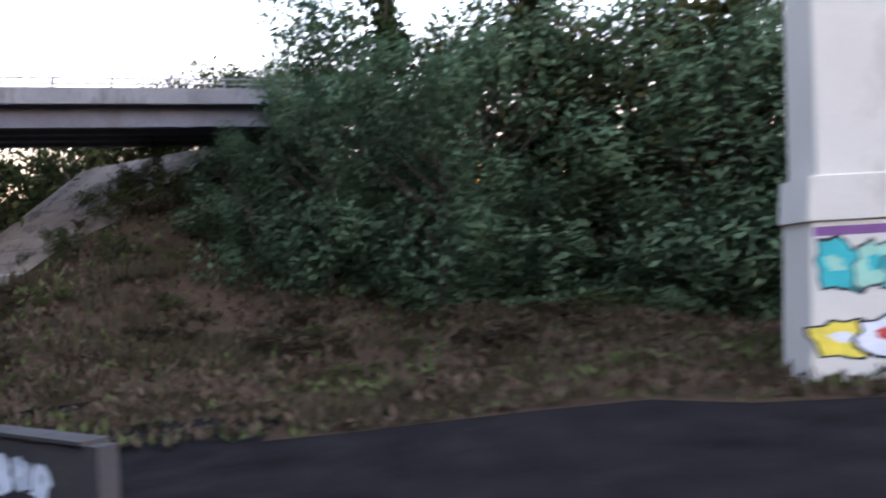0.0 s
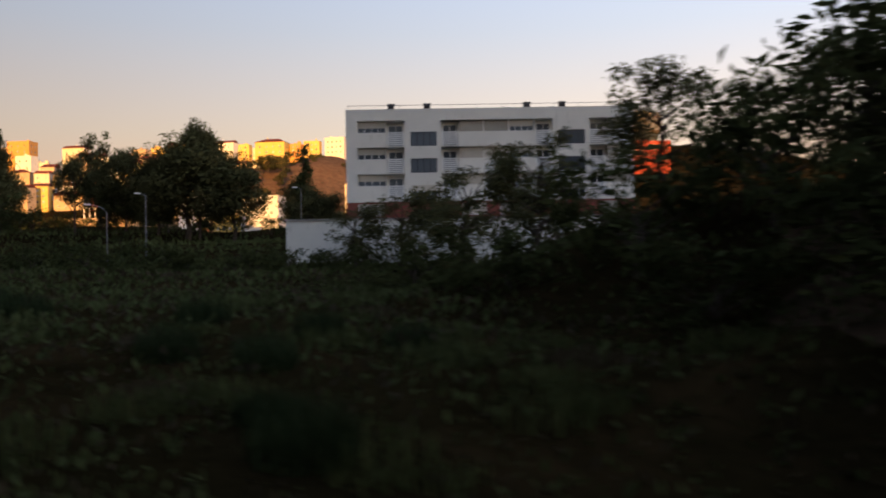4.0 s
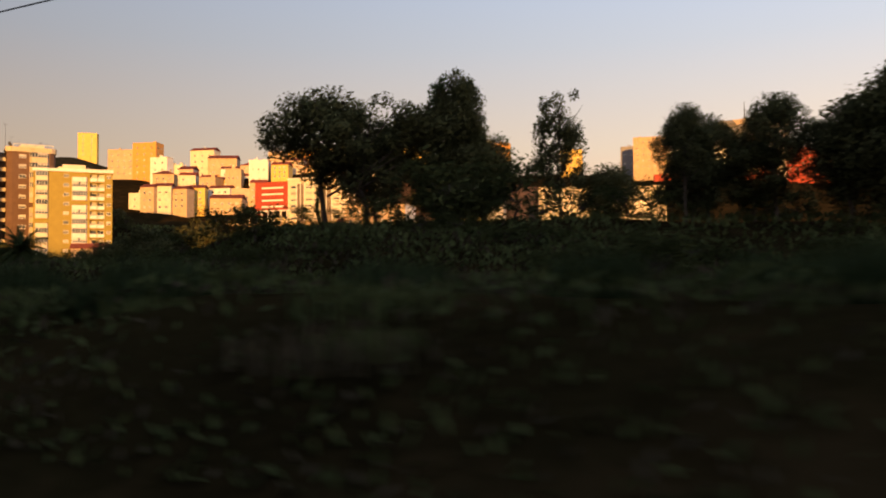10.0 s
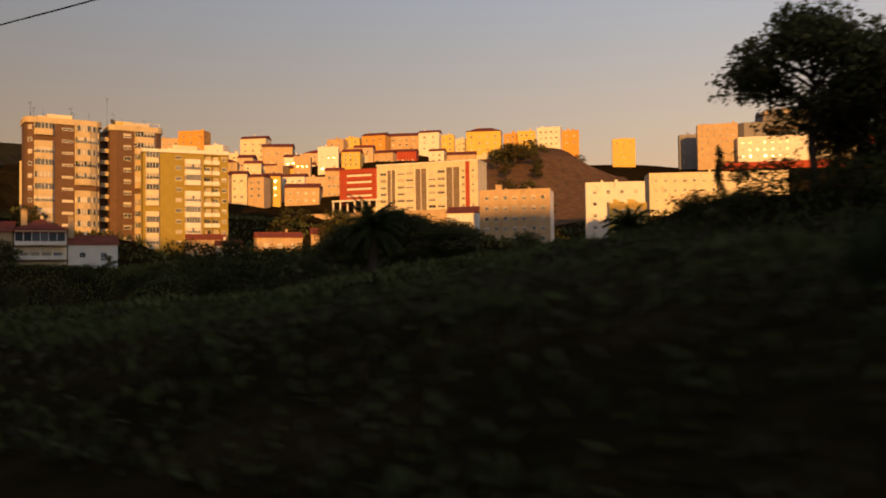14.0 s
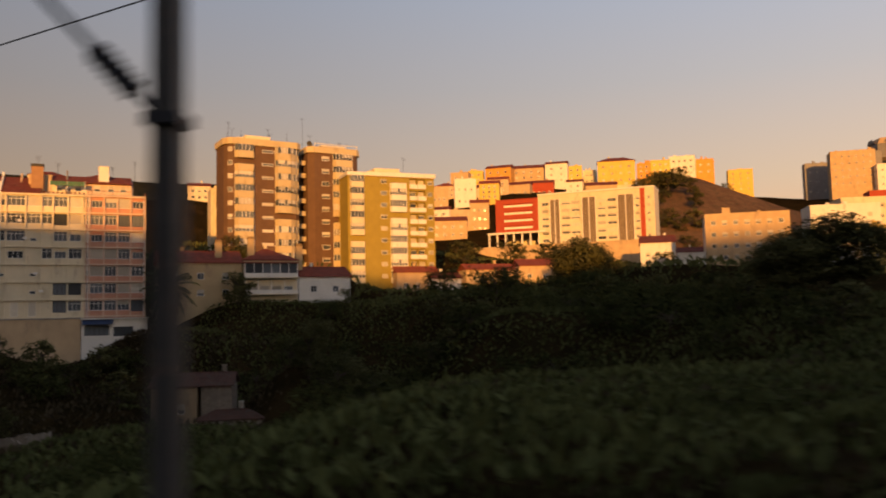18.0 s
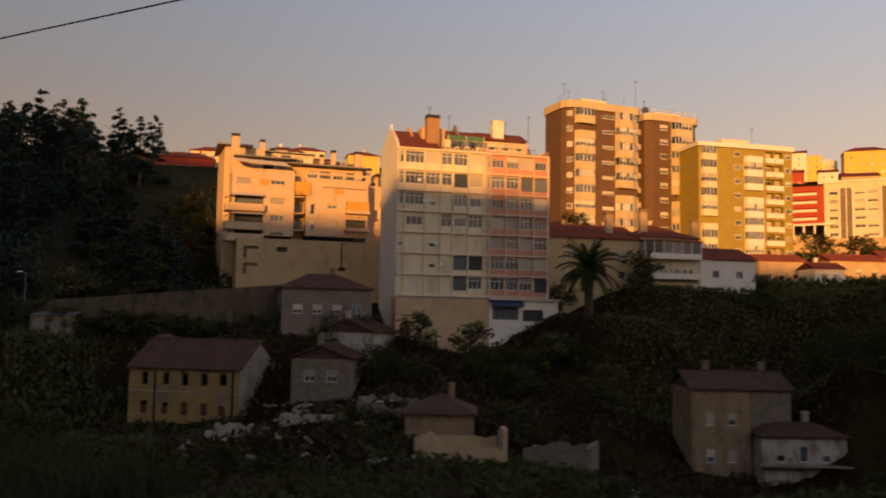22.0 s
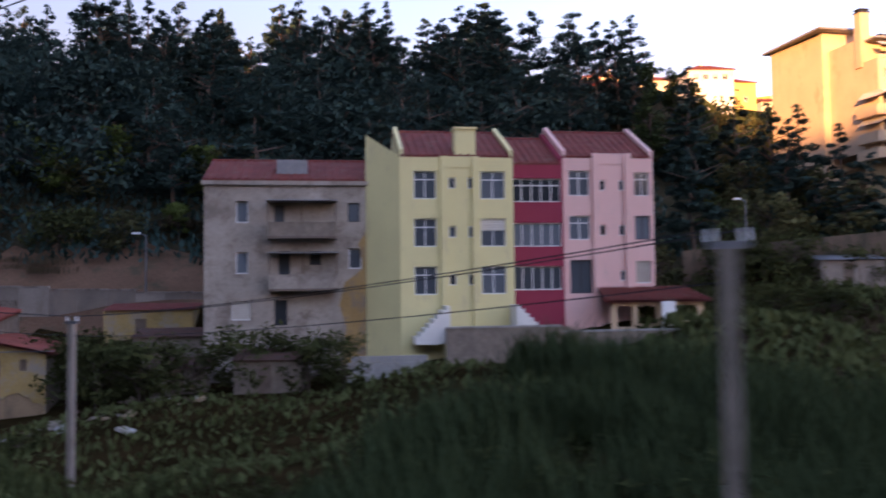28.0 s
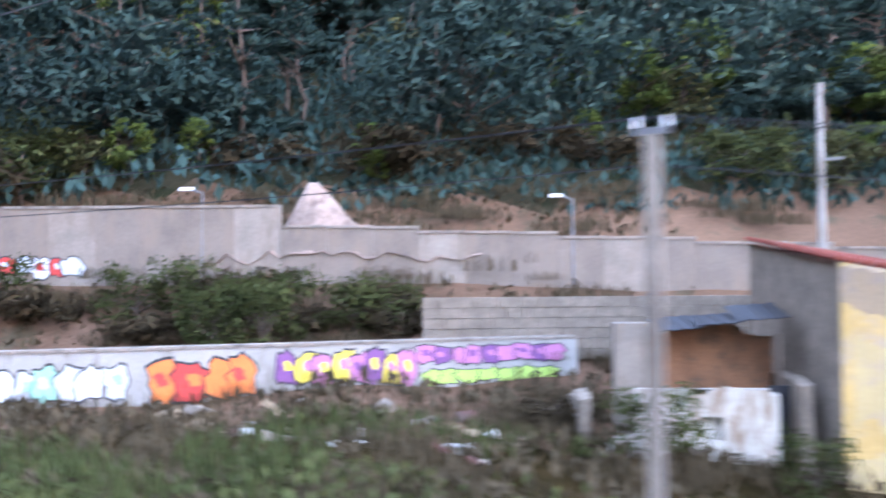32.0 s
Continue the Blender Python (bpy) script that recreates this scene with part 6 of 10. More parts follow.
for k in range(20):
    box(bm, k, k + 0.97, -0.06, 0.46, (4.403 if k < 8 else 4.003), (4.52 if k < 8 else 4.12))
part("coping", bm, CONCRETE, yard)
for k in range(2):
    stair = thing("steps", ROW @ pose(14.6 + k * 4.9, -4.4, -7.7), "white plastered outside steps", "steps", "outside steps")
    for s in range(8):
        bm = bmesh.new()
        box(bm, s * 0.3 * (1 if k else -1), s * 0.3 * (1 if k else -1) + 0.3, 0, 2.0, 0, 2.6 - s * 0.3)
        part("step", bm, RENDER_W, stair)

# ---- old yellow house by the line ----
old = thing("house", pose(-360.7, 162.4, -12.0, 0, 0, 25), "peeling cream-yellow old house with mono-pitch roof and tiny windows", "house")
H0, H1, W0, W1 = 7.5, 5.85, 9.75, 14.1
holes = [(1.9, 2.3, 3.6, 4.75), (4.55, 4.95, 3.6, 4.75), (7.5, 8.3, 3.2, 4.4), (10.5, 11.25, 2.7, 3.8), (12.4, 12.9, 3.05, 3.8)]
bm = bmesh.new()
facade(bm, lambda u, i, z: (u, i, z if z < 5 else 5 + (z - 5) * ((H0 + (H1 - H0) * u / W0) - 5) / 2.5), W0, -2.0, 7.5, [q for q in holes if q[1] < W0], 0.3)
part("front_wall", bm, OLD_CREAM, old)
bm = bmesh.new()
facade(bm, lambda u, i, z: (W0 + u, i + 0.1, z if z < 4 else 4 + (z - 4) * ((5.1 - 1.0 * u / 4.35) - 4) / 1.1), W1 - W0, -2.0, 5.1, [(a - W0, b - W0, c, e) for a, b, c, e in holes if a > W0], 0.3)
part("front_wall", bm, OLD_CREAM, old)
for u0, u1, a, b in holes:
    bm = bmesh.new()
    box(bm, u0, u1, 0.32, 0.36, a, b)
    part("shutter", bm, WOOD, old)
bm = bmesh.new()
quad(bm, [(0, 0, -2), (0, 7, -2), (0, 7, 8.3), (0, 0, 7.5)])
quad(bm, [(W0, 0, -2), (W0, 7, -2), (W0, 7, 6.7), (W0, 0, 5.85)])
quad(bm, [(W1, 0.1, -2), (W1, 6, -2), (W1, 6, 4.0), (W1, 0.1, 4.1)])
quad(bm, [(0, 7, -2), (W0, 7, -2), (W0, 7, 5.8), (0, 7, 7.4)])
quad(bm, [(W0, 6, -2), (W1, 6, -2), (W1, 6, 4.0), (W0, 6, 5)])
part("side_wall", bm, STONE, old)
bm = bmesh.new()
for za in (0.02, 0.16):
    quad(bm, [(-0.2, 0.25, 7.45 + za), (W0 + 0.2, 0.25, 5.75 + za), (W0 + 0.2, 7.2, 6.75 + za), (-0.2, 7.2, 8.35 + za)])
    quad(bm, [(W0 - 0.1, -0.25, 5.15 + za), (W1 + 0.5, -0.25, 4.05 + za), (W1 + 0.5, 6.2, 4.05 + za), (W0 - 0.1, 6.2, 5.15 + za)])
for k in range(22):
    t = k / 21
    tube(bm, (W0 * t, 0.1, 7.62 - 1.7 * t), (W0 * t, 7.2, 8.55 - 1.65 * t), 0.09, 0.09, 5)
part("roof", bm, TILE_RED, old)


def ragged(parent, u0, u1, low, high, mat, seed, depth, step=0.35, wild=0.25):
    """A patch of old render or limewash with torn edges, a few millimetres proud of the wall; low and high give its edges along the wall."""
    rng = random.Random(seed)
    n = max(4, int((u1 - u0) / step))
    bm = bmesh.new()
    rows = []
    for k in range(n + 1):
        u = u0 + (u1 - u0) * k / n
        a, b = low(u) + rng.uniform(-wild, wild), high(u) + rng.uniform(-wild, wild) * 0.6
        b = max(b, a + 0.02)
        rows.append([bm.verts.new((u, y, z)) for z in (a, b) for y in (-depth, -0.002)])
    for r, q in zip(rows[:-1], rows[1:]):
        for i, j in ((0, 2), (2, 3), (0, 1)):
            bm.faces.new((r[i], q[i], q[j], r[j]))
    part("render_patch", bm, mat, parent)


eaves = lambda u: H0 + (H1 - H0) * u / W0
ragged(old, 0.0, 9.7, lambda u: eaves(u) - 1.15 - 0.35 * math.sin(u * 1.1), lambda u: eaves(u) - 0.12, BARE_PLASTER, 31, 0.010, 0.22, 0.12)
ragged(old, 0.0, 6.4, lambda u: -1.6, lambda u: 1.15 + 0.35 * math.sin(u * 0.9) - 0.06 * u, PALE_LIME, 32, 0.012, 0.25, 0.3)
ragged(old, 5.3, 7.4, lambda u: 0.9, lambda u: 4.3, OCHRE_PATCH, 33, 0.008, 0.2, 0.35)
ragged(old, 0.4, 1.75, lambda u: 2.2, lambda u: 5.0, PALE_LIME, 34, 0.008, 0.2, 0.5)
ragged(old, 2.6, 4.4, lambda u: 1.9, lambda u: 3.3, OCHRE_PATCH, 35, 0.008, 0.2, 0.4)
ragged(old, 8.45, 9.7, lambda u: -1.0, lambda u: 4.6, PALE_LIME, 36, 0.009, 0.2, 0.4)
ragged(old, 2.2, 6.0, lambda u: -0.6, lambda u: 0.35, BARE_PLASTER, 37, 0.016, 0.25, 0.3)
ragged(old, 9.85, 14.0, lambda u: -1.5, lambda u: 1.7 - 0.5 * abs(u - 12.2), DULL_TAN, 38, -0.09, 0.22, 0.3)
splash(old, lambda u, i, z: (u, i - 0.02, z), 2.4, 5.6, -0.3, 0.7, (SILVER, PALE_LIME, SILVER), 39, 6)
bm = bmesh.new()
box(bm, W0 - 0.1, W1 + 0.6, -0.3, -0.22, 4.3, 4.36)
part("gutter", bm, GALV, old)

# ---- derelict yellow house in the valley ----
der = thing("house", pose(-277.2, 194.4, -15.0, 0, 0, -1.3), "derelict ochre two-storey house with empty windows and tiled roof", "house")
holes = [(1.6, 2.5, 5.3, 6.7), (4.4, 5.3, 5.3, 6.7), (6.9, 7.8, 5.3, 6.7), (9.4, 10.3, 5.3, 6.7), (11.7, 12.7, 5.4, 6.7), (1.6, 2.5, 1.9, 3.4), (4.4, 5.2, 1.9, 3.3), (6.9, 7.8, 1.9, 3.4), (9.4, 10.3, 1.9, 3.3), (11.7, 12.6, 1.9, 3.2)]
for s in ("front", "left", "right", "back"):
    g, length, _ = side(s, 14.3, 10.0)
    bm = bmesh.new()
    facade(bm, g, length, -2.0, 7.2, holes if s == "front" else [], 0.35)
    part("wall", bm, OLD_YELLOW if s in ("front",) else OLD_GREY, der)
bm = bmesh.new()
box(bm, 0.4, 13.9, 4.0, 4.2, -1, 7)
part("inner_wall", bm, OLD_GREY, der)
tiled_roof(der, 14.3, 10.0, 7.2, "gable", TILE_OLD, 3.2, 0.35, OLD_GREY)
for u0, u1, a, b in holes[5:]:
    bm = bmesh.new()
    box(bm, u0 + 0.03, u1 - 0.03, 0.12, 0.17, a, b - (0.0 if u0 > 6 else 0.5))
    part("shutter", bm, SHUTTER_RED, der, "faded red-brown shutter")
bm = bmesh.new()
box(bm, -0.05, 14.35, -0.08, -0.003, 4.45, 4.65)
part("string_course", bm, OLD_GREY, der)
for u, z in ((4.6, 3.9), (12.6, 3.7)):
    bm = bmesh.new()
    ring = [(u + 0.9 * math.cos(a * 0.7) * (1 + 0.25 * math.sin(a * 3)), -0.012, z + 0.75 * math.sin(a * 0.7)) for a in range(9)]
    quad(bm, ring)
    quad(bm, [(x, -0.004, z) for x, _, z in ring])
    part("render_patch", bm, BARE_PLASTER, der)
for k in range(2):
    bm = bmesh.new()
    box(bm, (3.4, 13.4)[k], (3.6, 13.6)[k], -0.14, -0.01, -1, 7.0)
    part("downpipe", bm, DARK_METAL, der)

# ---- brick house with white annex ----
block("house", "old tan brick house with patched tiled roof", -212.8, 195.0, -18.4, 12, 6.1, 7.0, 10.1, DULL_TAN, 2, 2, 2.6, (0.9, 1.4), "gable", TILE_OLD, faces=("front",), seed=51, category="house")
block("house", "grey rubble-walled rear wing with old roof", -206.6, 197.4, -16.0, 12, 4.2, 7.0, 7.6, STONE, 1, 1, 5.4, (0.8, 0.8), "gable", TILE_OLD, faces=(), seed=53, category="house")
annex = block("house", "white annex with stained walls and dark doors", -206.1, 194.4, -18.4, 12, 8.6, 4.6, 5.6, WHITEWASH, 3, 2, 0.6, (0.9, 1.7), "hip", TILE_OLD, seed=52, faces=("front",), category="house")
bm = bmesh.new()
box(bm, -0.4, 9.0, -1.2, -0.003, 2.75, 2.9)
part("balcony_slab", bm, CONCRETE_DK, annex)
for k in range(8):
    bm = bmesh.new()
    tube(bm, (-0.3 + k * 1.31, -1.1, 2.9), (-0.3 + k * 1.31, -1.1, 3.8), 0.03, 0.03, 4)
    part("railing_post", bm, DARK_METAL, annex)

# ---- houses of the town and the village ----
block("building", "cream flats with a plain white end wall", -105.1, 319.0, 10.3, -12, 22.5, 13.5, 17.0, TAN, 7, 5, 0.9, (1.3, 1.3), "flat", seed=1, far=True, category="apartment building", side_mat=RENDER_W, side_cols=2)
block("building", "pale plain apartment block lit by low sun", -67.6, 340.1, 10.8, -8, 20.0, 12.0, 20.8, RENDER_W, 4, 5, 0.9, (1.3, 1.3), "flat", seed=2, far=True, category="apartment building")
block("building", "orange painted building with white end wall", -66.7, 304.1, 9.1, -6, 11.2, 7.0, 12.3, RENDER_Y, 4, 4, 0.9, (1.3, 1.3), "flat", seed=3, far=True, side_mat=RENDER_W, side_cols=0)
block("building", "long cream terrace of flats with red stair bay", -27.8, 412.3, 25.9, -5, 58.5, 14.0, 17.2, RENDER_C, 14, 4, 0.9, (1.3, 1.3), "flat", seed=4, far=True, category="apartment building")
block("building", "long white stepped building with red base", 87.6, 627.9, 73.3, -10, 80.0, 14.0, 19.6, RENDER_W, 16, 4, 0.9, (1.3, 1.3), "flat", seed=5, far=True, category="apartment building")
block("building", "low red building below the white flats", 70.3, 603.0, 64.0, -10, 81.8, 14.0, 7.9, RED_PAINT, 14, 1, 0.9, (1.3, 1.3), "flat", seed=6, far=True)
block("building", "brown gabled office block", 63.7, 641.7, 81.2, -14, 27.5, 14.0, 23.3, TAN, 6, 5, 0.9, (1.3, 1.3), "flat", seed=7, far=True, category="apartment building")
block("building", "grey office block on a narrow foot", 62.1, 682.2, 74.9, -10, 16.5, 9.9, 29.1, GREY_CLAD, 3, 4, 0.9, (1.3, 1.3), "flat", seed=8, far=True)
block("building", "small yellow block behind the knoll", 18.4, 719.9, 91.2, -10, 18.2, 10.9, 16.4, RENDER_Y, 3, 4, 0.9, (1.3, 1.3), "flat", seed=9, far=True, category="apartment building")
block("building", "sunlit hilltop house with pale walls", -188.0, 544.8, 73.0, -12, 10.5, 7.0, 8.5, TAN, 2, 2, 0.9, (1.3, 1.3), "flat", seed=10, far=True, category="house", group="houses on the hill")
block("building", "sunlit hilltop house with pale walls", -178.4, 555.0, 74.3, -5, 9.0, 7.0, 9.7, RENDER_Y, 2, 3, 0.9, (1.3, 1.3), "flat", seed=11, far=True, category="house", group="houses on the hill")
block("building", "sunlit hilltop house with tiled roof", -168.1, 555.3, 74.7, -16, 15.2, 9.2, 10.6, ORANGE, 3, 3, 0.9, (1.3, 1.3), "gable", seed=12, far=True, category="house", group="houses on the hill")
block("building", "sunlit hilltop house with tiled roof", -152.7, 565.6, 76.4, -8, 19.2, 11.5, 10.2, TAN, 4, 3, 0.9, (1.3, 1.3), "gable", seed=13, far=True, category="house", group="houses on the hill")
block("building", "sunlit hilltop house with tiled roof", -133.3, 556.2, 75.7, -12, 12.8, 7.6, 11.3, RENDER_W, 2, 3, 0.9, (1.3, 1.3), "gable", seed=14, far=True, category="house", group="houses on the hill")
block("building", "sunlit hilltop house with pale walls", -120.3, 561.5, 76.1, -5, 8.8, 7.0, 10.1, RENDER_Y, 2, 3, 0.9, (1.3, 1.3), "flat", seed=15, far=True, category="house", group="houses on the hill")
block("building", "sunlit hilltop house with pale walls", -110.5, 566.8, 76.6, -16, 7.5, 7.0, 7.5, RENDER_C, 2, 2, 0.9, (1.3, 1.3), "flat", seed=16, far=True, category="house", group="houses on the hill")
block("building", "sunlit hilltop house with tiled roof", -104.3, 547.2, 73.3, -8, 20.8, 12.4, 12.4, RENDER_Y, 4, 3, 0.9, (1.3, 1.3), "hip", seed=17, far=True, category="house", group="houses on the hill")
block("building", "sunlit hilltop house with pale walls", -81.3, 552.6, 76.1, -12, 7.8, 7.0, 8.6, ORANGE, 2, 3, 0.9, (1.3, 1.3), "flat", seed=18, far=True, category="house", group="houses on the hill")
block("building", "sunlit hilltop house with pale walls", -72.6, 557.8, 76.7, -5, 11.2, 7.0, 10.6, RENDER_Y, 3, 3, 0.9, (1.3, 1.3), "flat", seed=19, far=True, category="house", group="houses on the hill")
block("building", "sunlit hilltop house with pale walls", -59.3, 568.1, 79.3, -16, 14.5, 8.7, 11.6, RENDER_W, 4, 3, 0.9, (1.3, 1.3), "flat", seed=20, far=True, category="house", group="houses on the hill")
block("building", "sunlit hilltop house with pale walls", -43.1, 573.4, 81.0, -8, 10.8, 7.0, 8.9, ORANGE, 2, 2, 0.9, (1.3, 1.3), "flat", seed=21, far=True, category="house", group="houses on the hill")
block("building", "sunlit hilltop house with tiled roof", -189.4, 505.5, 61.4, -12, 17.8, 10.7, 4.5, TAN, 4, 1, 0.9, (1.3, 1.3), "gable", seed=22, far=True, category="house", group="houses on the hill")
block("building", "sunlit hilltop house with tiled roof", -172.1, 501.0, 60.2, -5, 12.8, 7.6, 5.6, RENDER_C, 3, 1, 0.9, (1.3, 1.3), "gable", seed=23, far=True, category="house", group="houses on the hill")
block("building", "sunlit hilltop house with tiled roof", -159.5, 504.3, 61.1, -16, 14.8, 8.8, 5.9, TAN, 4, 1, 0.9, (1.3, 1.3), "gable", seed=24, far=True, category="house", group="houses on the hill")
block("building", "sunlit hilltop house with tiled roof", -145.1, 506.7, 61.6, -8, 12.5, 7.5, 6.6, RED_PAINT, 4, 1, 0.9, (1.3, 1.3), "gable", seed=25, far=True, category="house", group="houses on the hill")
block("building", "sunlit hilltop house with tiled roof", -125.9, 509.2, 62.0, -12, 8.5, 7.0, 6.6, RENDER_W, 2, 2, 0.9, (1.3, 1.3), "gable", seed=26, far=True, category="house", group="houses on the hill")
block("building", "sunlit hilltop house with tiled roof", -116.1, 507.6, 61.4, -5, 16.2, 9.8, 4.8, TAN, 4, 1, 0.9, (1.3, 1.3), "gable", seed=27, far=True, category="house", group="houses on the hill")
block("building", "sunlit hilltop house with pale walls", -99.5, 510.1, 61.2, -16, 15.0, 9.0, 4.8, RENDER_C, 4, 1, 0.9, (1.3, 1.3), "flat", seed=28, far=True, category="house", group="houses on the hill")
block("building", "cream town block in evening sun", -285.3, 567.9, 66.6, -8, 17.0, 10.2, 25.3, ORANGE, 3, 6, 0.9, (1.3, 1.3), "flat", seed=29, far=True, category="house", group="houses of the town")
block("building", "cream town block in evening sun", -302.0, 567.5, 70.3, 4, 17.8, 10.7, 17.3, TAN, 4, 4, 0.9, (1.3, 1.3), "flat", seed=30, far=True, category="house", group="houses of the town")
block("building", "cream town block in evening sun", -253.9, 518.6, 57.7, -12, 11.5, 7.0, 17.0, RENDER_W, 2, 4, 0.9, (1.3, 1.3), "flat", seed=31, far=True, category="house", group="houses of the town")
block("building", "cream town block in evening sun", -244.7, 523.8, 57.0, 6, 8.8, 7.0, 13.9, RENDER_C, 2, 4, 0.9, (1.3, 1.3), "flat", seed=32, far=True, category="house", group="houses of the town")
block("building", "town house on the slope in evening sun", -246.3, 568.4, 69.4, -8, 16.8, 10.0, 17.3, RENDER_C, 3, 4, 0.9, (1.3, 1.3), "gable", seed=33, far=True, category="house", group="houses of the town")
block("building", "town house on the slope in evening sun", -228.2, 548.8, 63.3, 4, 18.5, 11.1, 15.3, TAN, 3, 3, 0.9, (1.3, 1.3), "gable", seed=34, far=True, category="house", group="houses of the town")
block("building", "town house on the slope in evening sun", -209.4, 489.5, 48.9, -12, 15.8, 9.4, 8.3, RENDER_Y, 3, 2, 0.9, (1.3, 1.3), "gable", seed=35, far=True, category="house", group="houses of the town")
block("building", "town house on the slope in evening sun", -201.2, 499.4, 54.6, 6, 13.5, 8.1, 6.3, RENDER_W, 3, 2, 0.9, (1.3, 1.3), "gable", seed=36, far=True, category="house", group="houses of the town")
block("building", "town house on the slope in evening sun", -219.8, 419.8, 34.6, -8, 7.2, 7.0, 11.3, TAN, 2, 3, 0.9, (1.3, 1.3), "gable", seed=37, far=True, category="house", group="houses of the town")
block("building", "town house on the slope in evening sun", -213.4, 421.8, 34.8, 4, 7.8, 7.0, 11.9, RENDER_C, 2, 3, 0.9, (1.3, 1.3), "gable", seed=38, far=True, category="house", group="houses of the town")
block("building", "town house on the slope in evening sun", -206.5, 424.9, 35.5, -12, 8.5, 7.0, 9.9, TAN, 2, 3, 0.9, (1.3, 1.3), "gable", seed=39, far=True, category="house", group="houses of the town")
block("building", "town house on the slope in evening sun", -201.3, 435.0, 36.9, 6, 8.0, 7.0, 10.2, RENDER_Y, 2, 3, 0.9, (1.3, 1.3), "gable", seed=40, far=True, category="house", group="houses of the town")
block("building", "town house on the slope in evening sun", -196.2, 449.9, 41.9, -8, 12.0, 7.2, 6.4, RENDER_W, 3, 2, 0.9, (1.3, 1.3), "gable", seed=41, far=True, category="house", group="houses of the town")
block("building", "town house on the slope in evening sun", -192.3, 440.2, 34.6, 4, 16.2, 9.8, 7.6, TAN, 4, 2, 0.9, (1.3, 1.3), "gable", seed=42, far=True, category="house", group="houses of the town")
block("building", "town house on the slope in evening sun", -189.3, 509.4, 60.2, -12, 23.8, 14.0, 5.8, TAN, 5, 1, 0.9, (1.3, 1.3), "gable", seed=43, far=True, category="house", group="houses of the town")
block("building", "white house with tiled roof behind the flats", -310.2, 302.5, 38.5, 20, 9.8, 7.0, 3.0, RENDER_W, 4, 1, 0.9, (1.3, 1.3), "hip", seed=44, far=True, category="house")
block("building", "pale house with tiled roof", -332.5, 305.2, 40.0, 20, 10.0, 7.0, 2.7, RENDER_C, 4, 1, 0.9, (1.3, 1.3), "hip", seed=45, far=True, category="house")
block("building", "distant yellow tower block", -353.4, 631.1, 92.9, 15, 13.5, 8.1, 17.8, RENDER_Y, 2, 6, 0.9, (1.3, 1.3), "flat", seed=46, far=True, category="apartment building")
block("building", "cream house above the trees", -289.6, 409.4, 50.0, 20, 9.0, 7.0, 6.2, RENDER_C, 3, 2, 0.9, (1.3, 1.3), "gable", seed=47, far=True, category="house")
block("building", "white house above the trees", -277.1, 400.8, 47.0, 20, 6.5, 7.0, 5.1, RENDER_W, 2, 1, 0.9, (1.3, 1.3), "gable", seed=48, far=True, category="house")
block("building", "plain orange-lit end of a town house", -238.3, 291.2, 19.9, 26, 5.0, 7.0, 14.9, RENDER_C, 0, 5, 0.9, (1.3, 1.3), "flat", seed=49, far=True, category="house")
block("building", "red house with tiled roof on the hill", -336.8, 295.0, 31.6, 26, 14.8, 8.8, 7.7, RED_PAINT, 4, 2, 0.9, (1.3, 1.3), "hip", seed=50, far=True, category="house")
block("building", "yellow house with tiled roof on the wooded hill", -303.1, 351.3, 44.0, 26, 10.2, 7.0, 6.0, RENDER_Y, 2, 1, 0.9, (1.3, 1.3), "hip", seed=51, far=True, category="house")
block("building", "cream house behind pines on the hill", -321.3, 347.7, 46.9, 26, 11.0, 7.0, 4.4, RENDER_C, 3, 1, 0.9, (1.3, 1.3), "hip", seed=52, far=True, category="house")
block("building", "yellow house between trees above the road", -311.4, 330.3, 38.9, 26, 13.5, 8.1, 5.0, RENDER_Y, 3, 2, 0.9, (1.3, 1.3), "hip", seed=53, far=True, category="house")
block("building", "old house with tiled roof and plain wall", -230.8, 239.9, 4.7, 26, 16.2, 12.0, 7.5, SAND, 3, 2, 0.9, (1.3, 1.3), "gable", seed=54, far=False, category="house", roof_mat=TILE_RED)
block("building", "cream house with glazed veranda and tiled roof", -216.2, 247.4, 4.7, 26, 11.2, 12.0, 8.1, RENDER_C, 4, 2, 0.9, (1.9, 1.9), "hip", seed=55, far=False, category="house", roof_mat=TILE_RED)
block("building", "small white cottage with tiled roof", -205.9, 252.4, 5.3, 26, 11.0, 10.0, 4.1, RENDER_W, 2, 1, 0.9, (1.3, 1.3), "gable", seed=56, far=False, category="house", roof_mat=TILE_RED)
block("building", "low old house with tiled roof", -189.8, 290.2, 7.0, 20, 10.8, 7.0, 4.8, TAN, 3, 1, 0.9, (1.3, 1.3), "gable", seed=57, far=True, category="house", roof_mat=TILE_RED)
block("building", "small white shed-roofed cottage", -179.8, 285.1, 6.6, 20, 6.8, 6.0, 3.2, RENDER_W, 2, 1, 0.9, (1.3, 1.3), "gable", seed=58, far=True, category="house")
block("building", "old house with red tiled roof", -172.6, 301.8, 8.7, 20, 13.8, 7.0, 4.0, TAN, 3, 1, 0.9, (1.3, 1.3), "gable", seed=59, far=True, category="house", roof_mat=TILE_RED)
block("building", "tan gabled house in evening sun", -158.2, 313.2, 9.6, 10, 10.5, 9.0, 4.4, TAN, 2, 1, 0.9, (1.3, 1.3), "gable", seed=60, far=True, category="house", roof_mat=TILE_RED)
block("building", "white gabled house with balcony", -115.8, 361.5, 13.4, -10, 11.5, 12.0, 10.0, RENDER_W, 3, 2, 0.9, (1.3, 1.3), "gable", seed=61, far=False, category="house")
block("building", "white annex beside the gabled house", -102.5, 366.8, 13.3, -10, 9.5, 8.0, 7.0, RENDER_W, 2, 1, 0.9, (1.3, 1.3), "gable", seed=62, far=True, category="house")
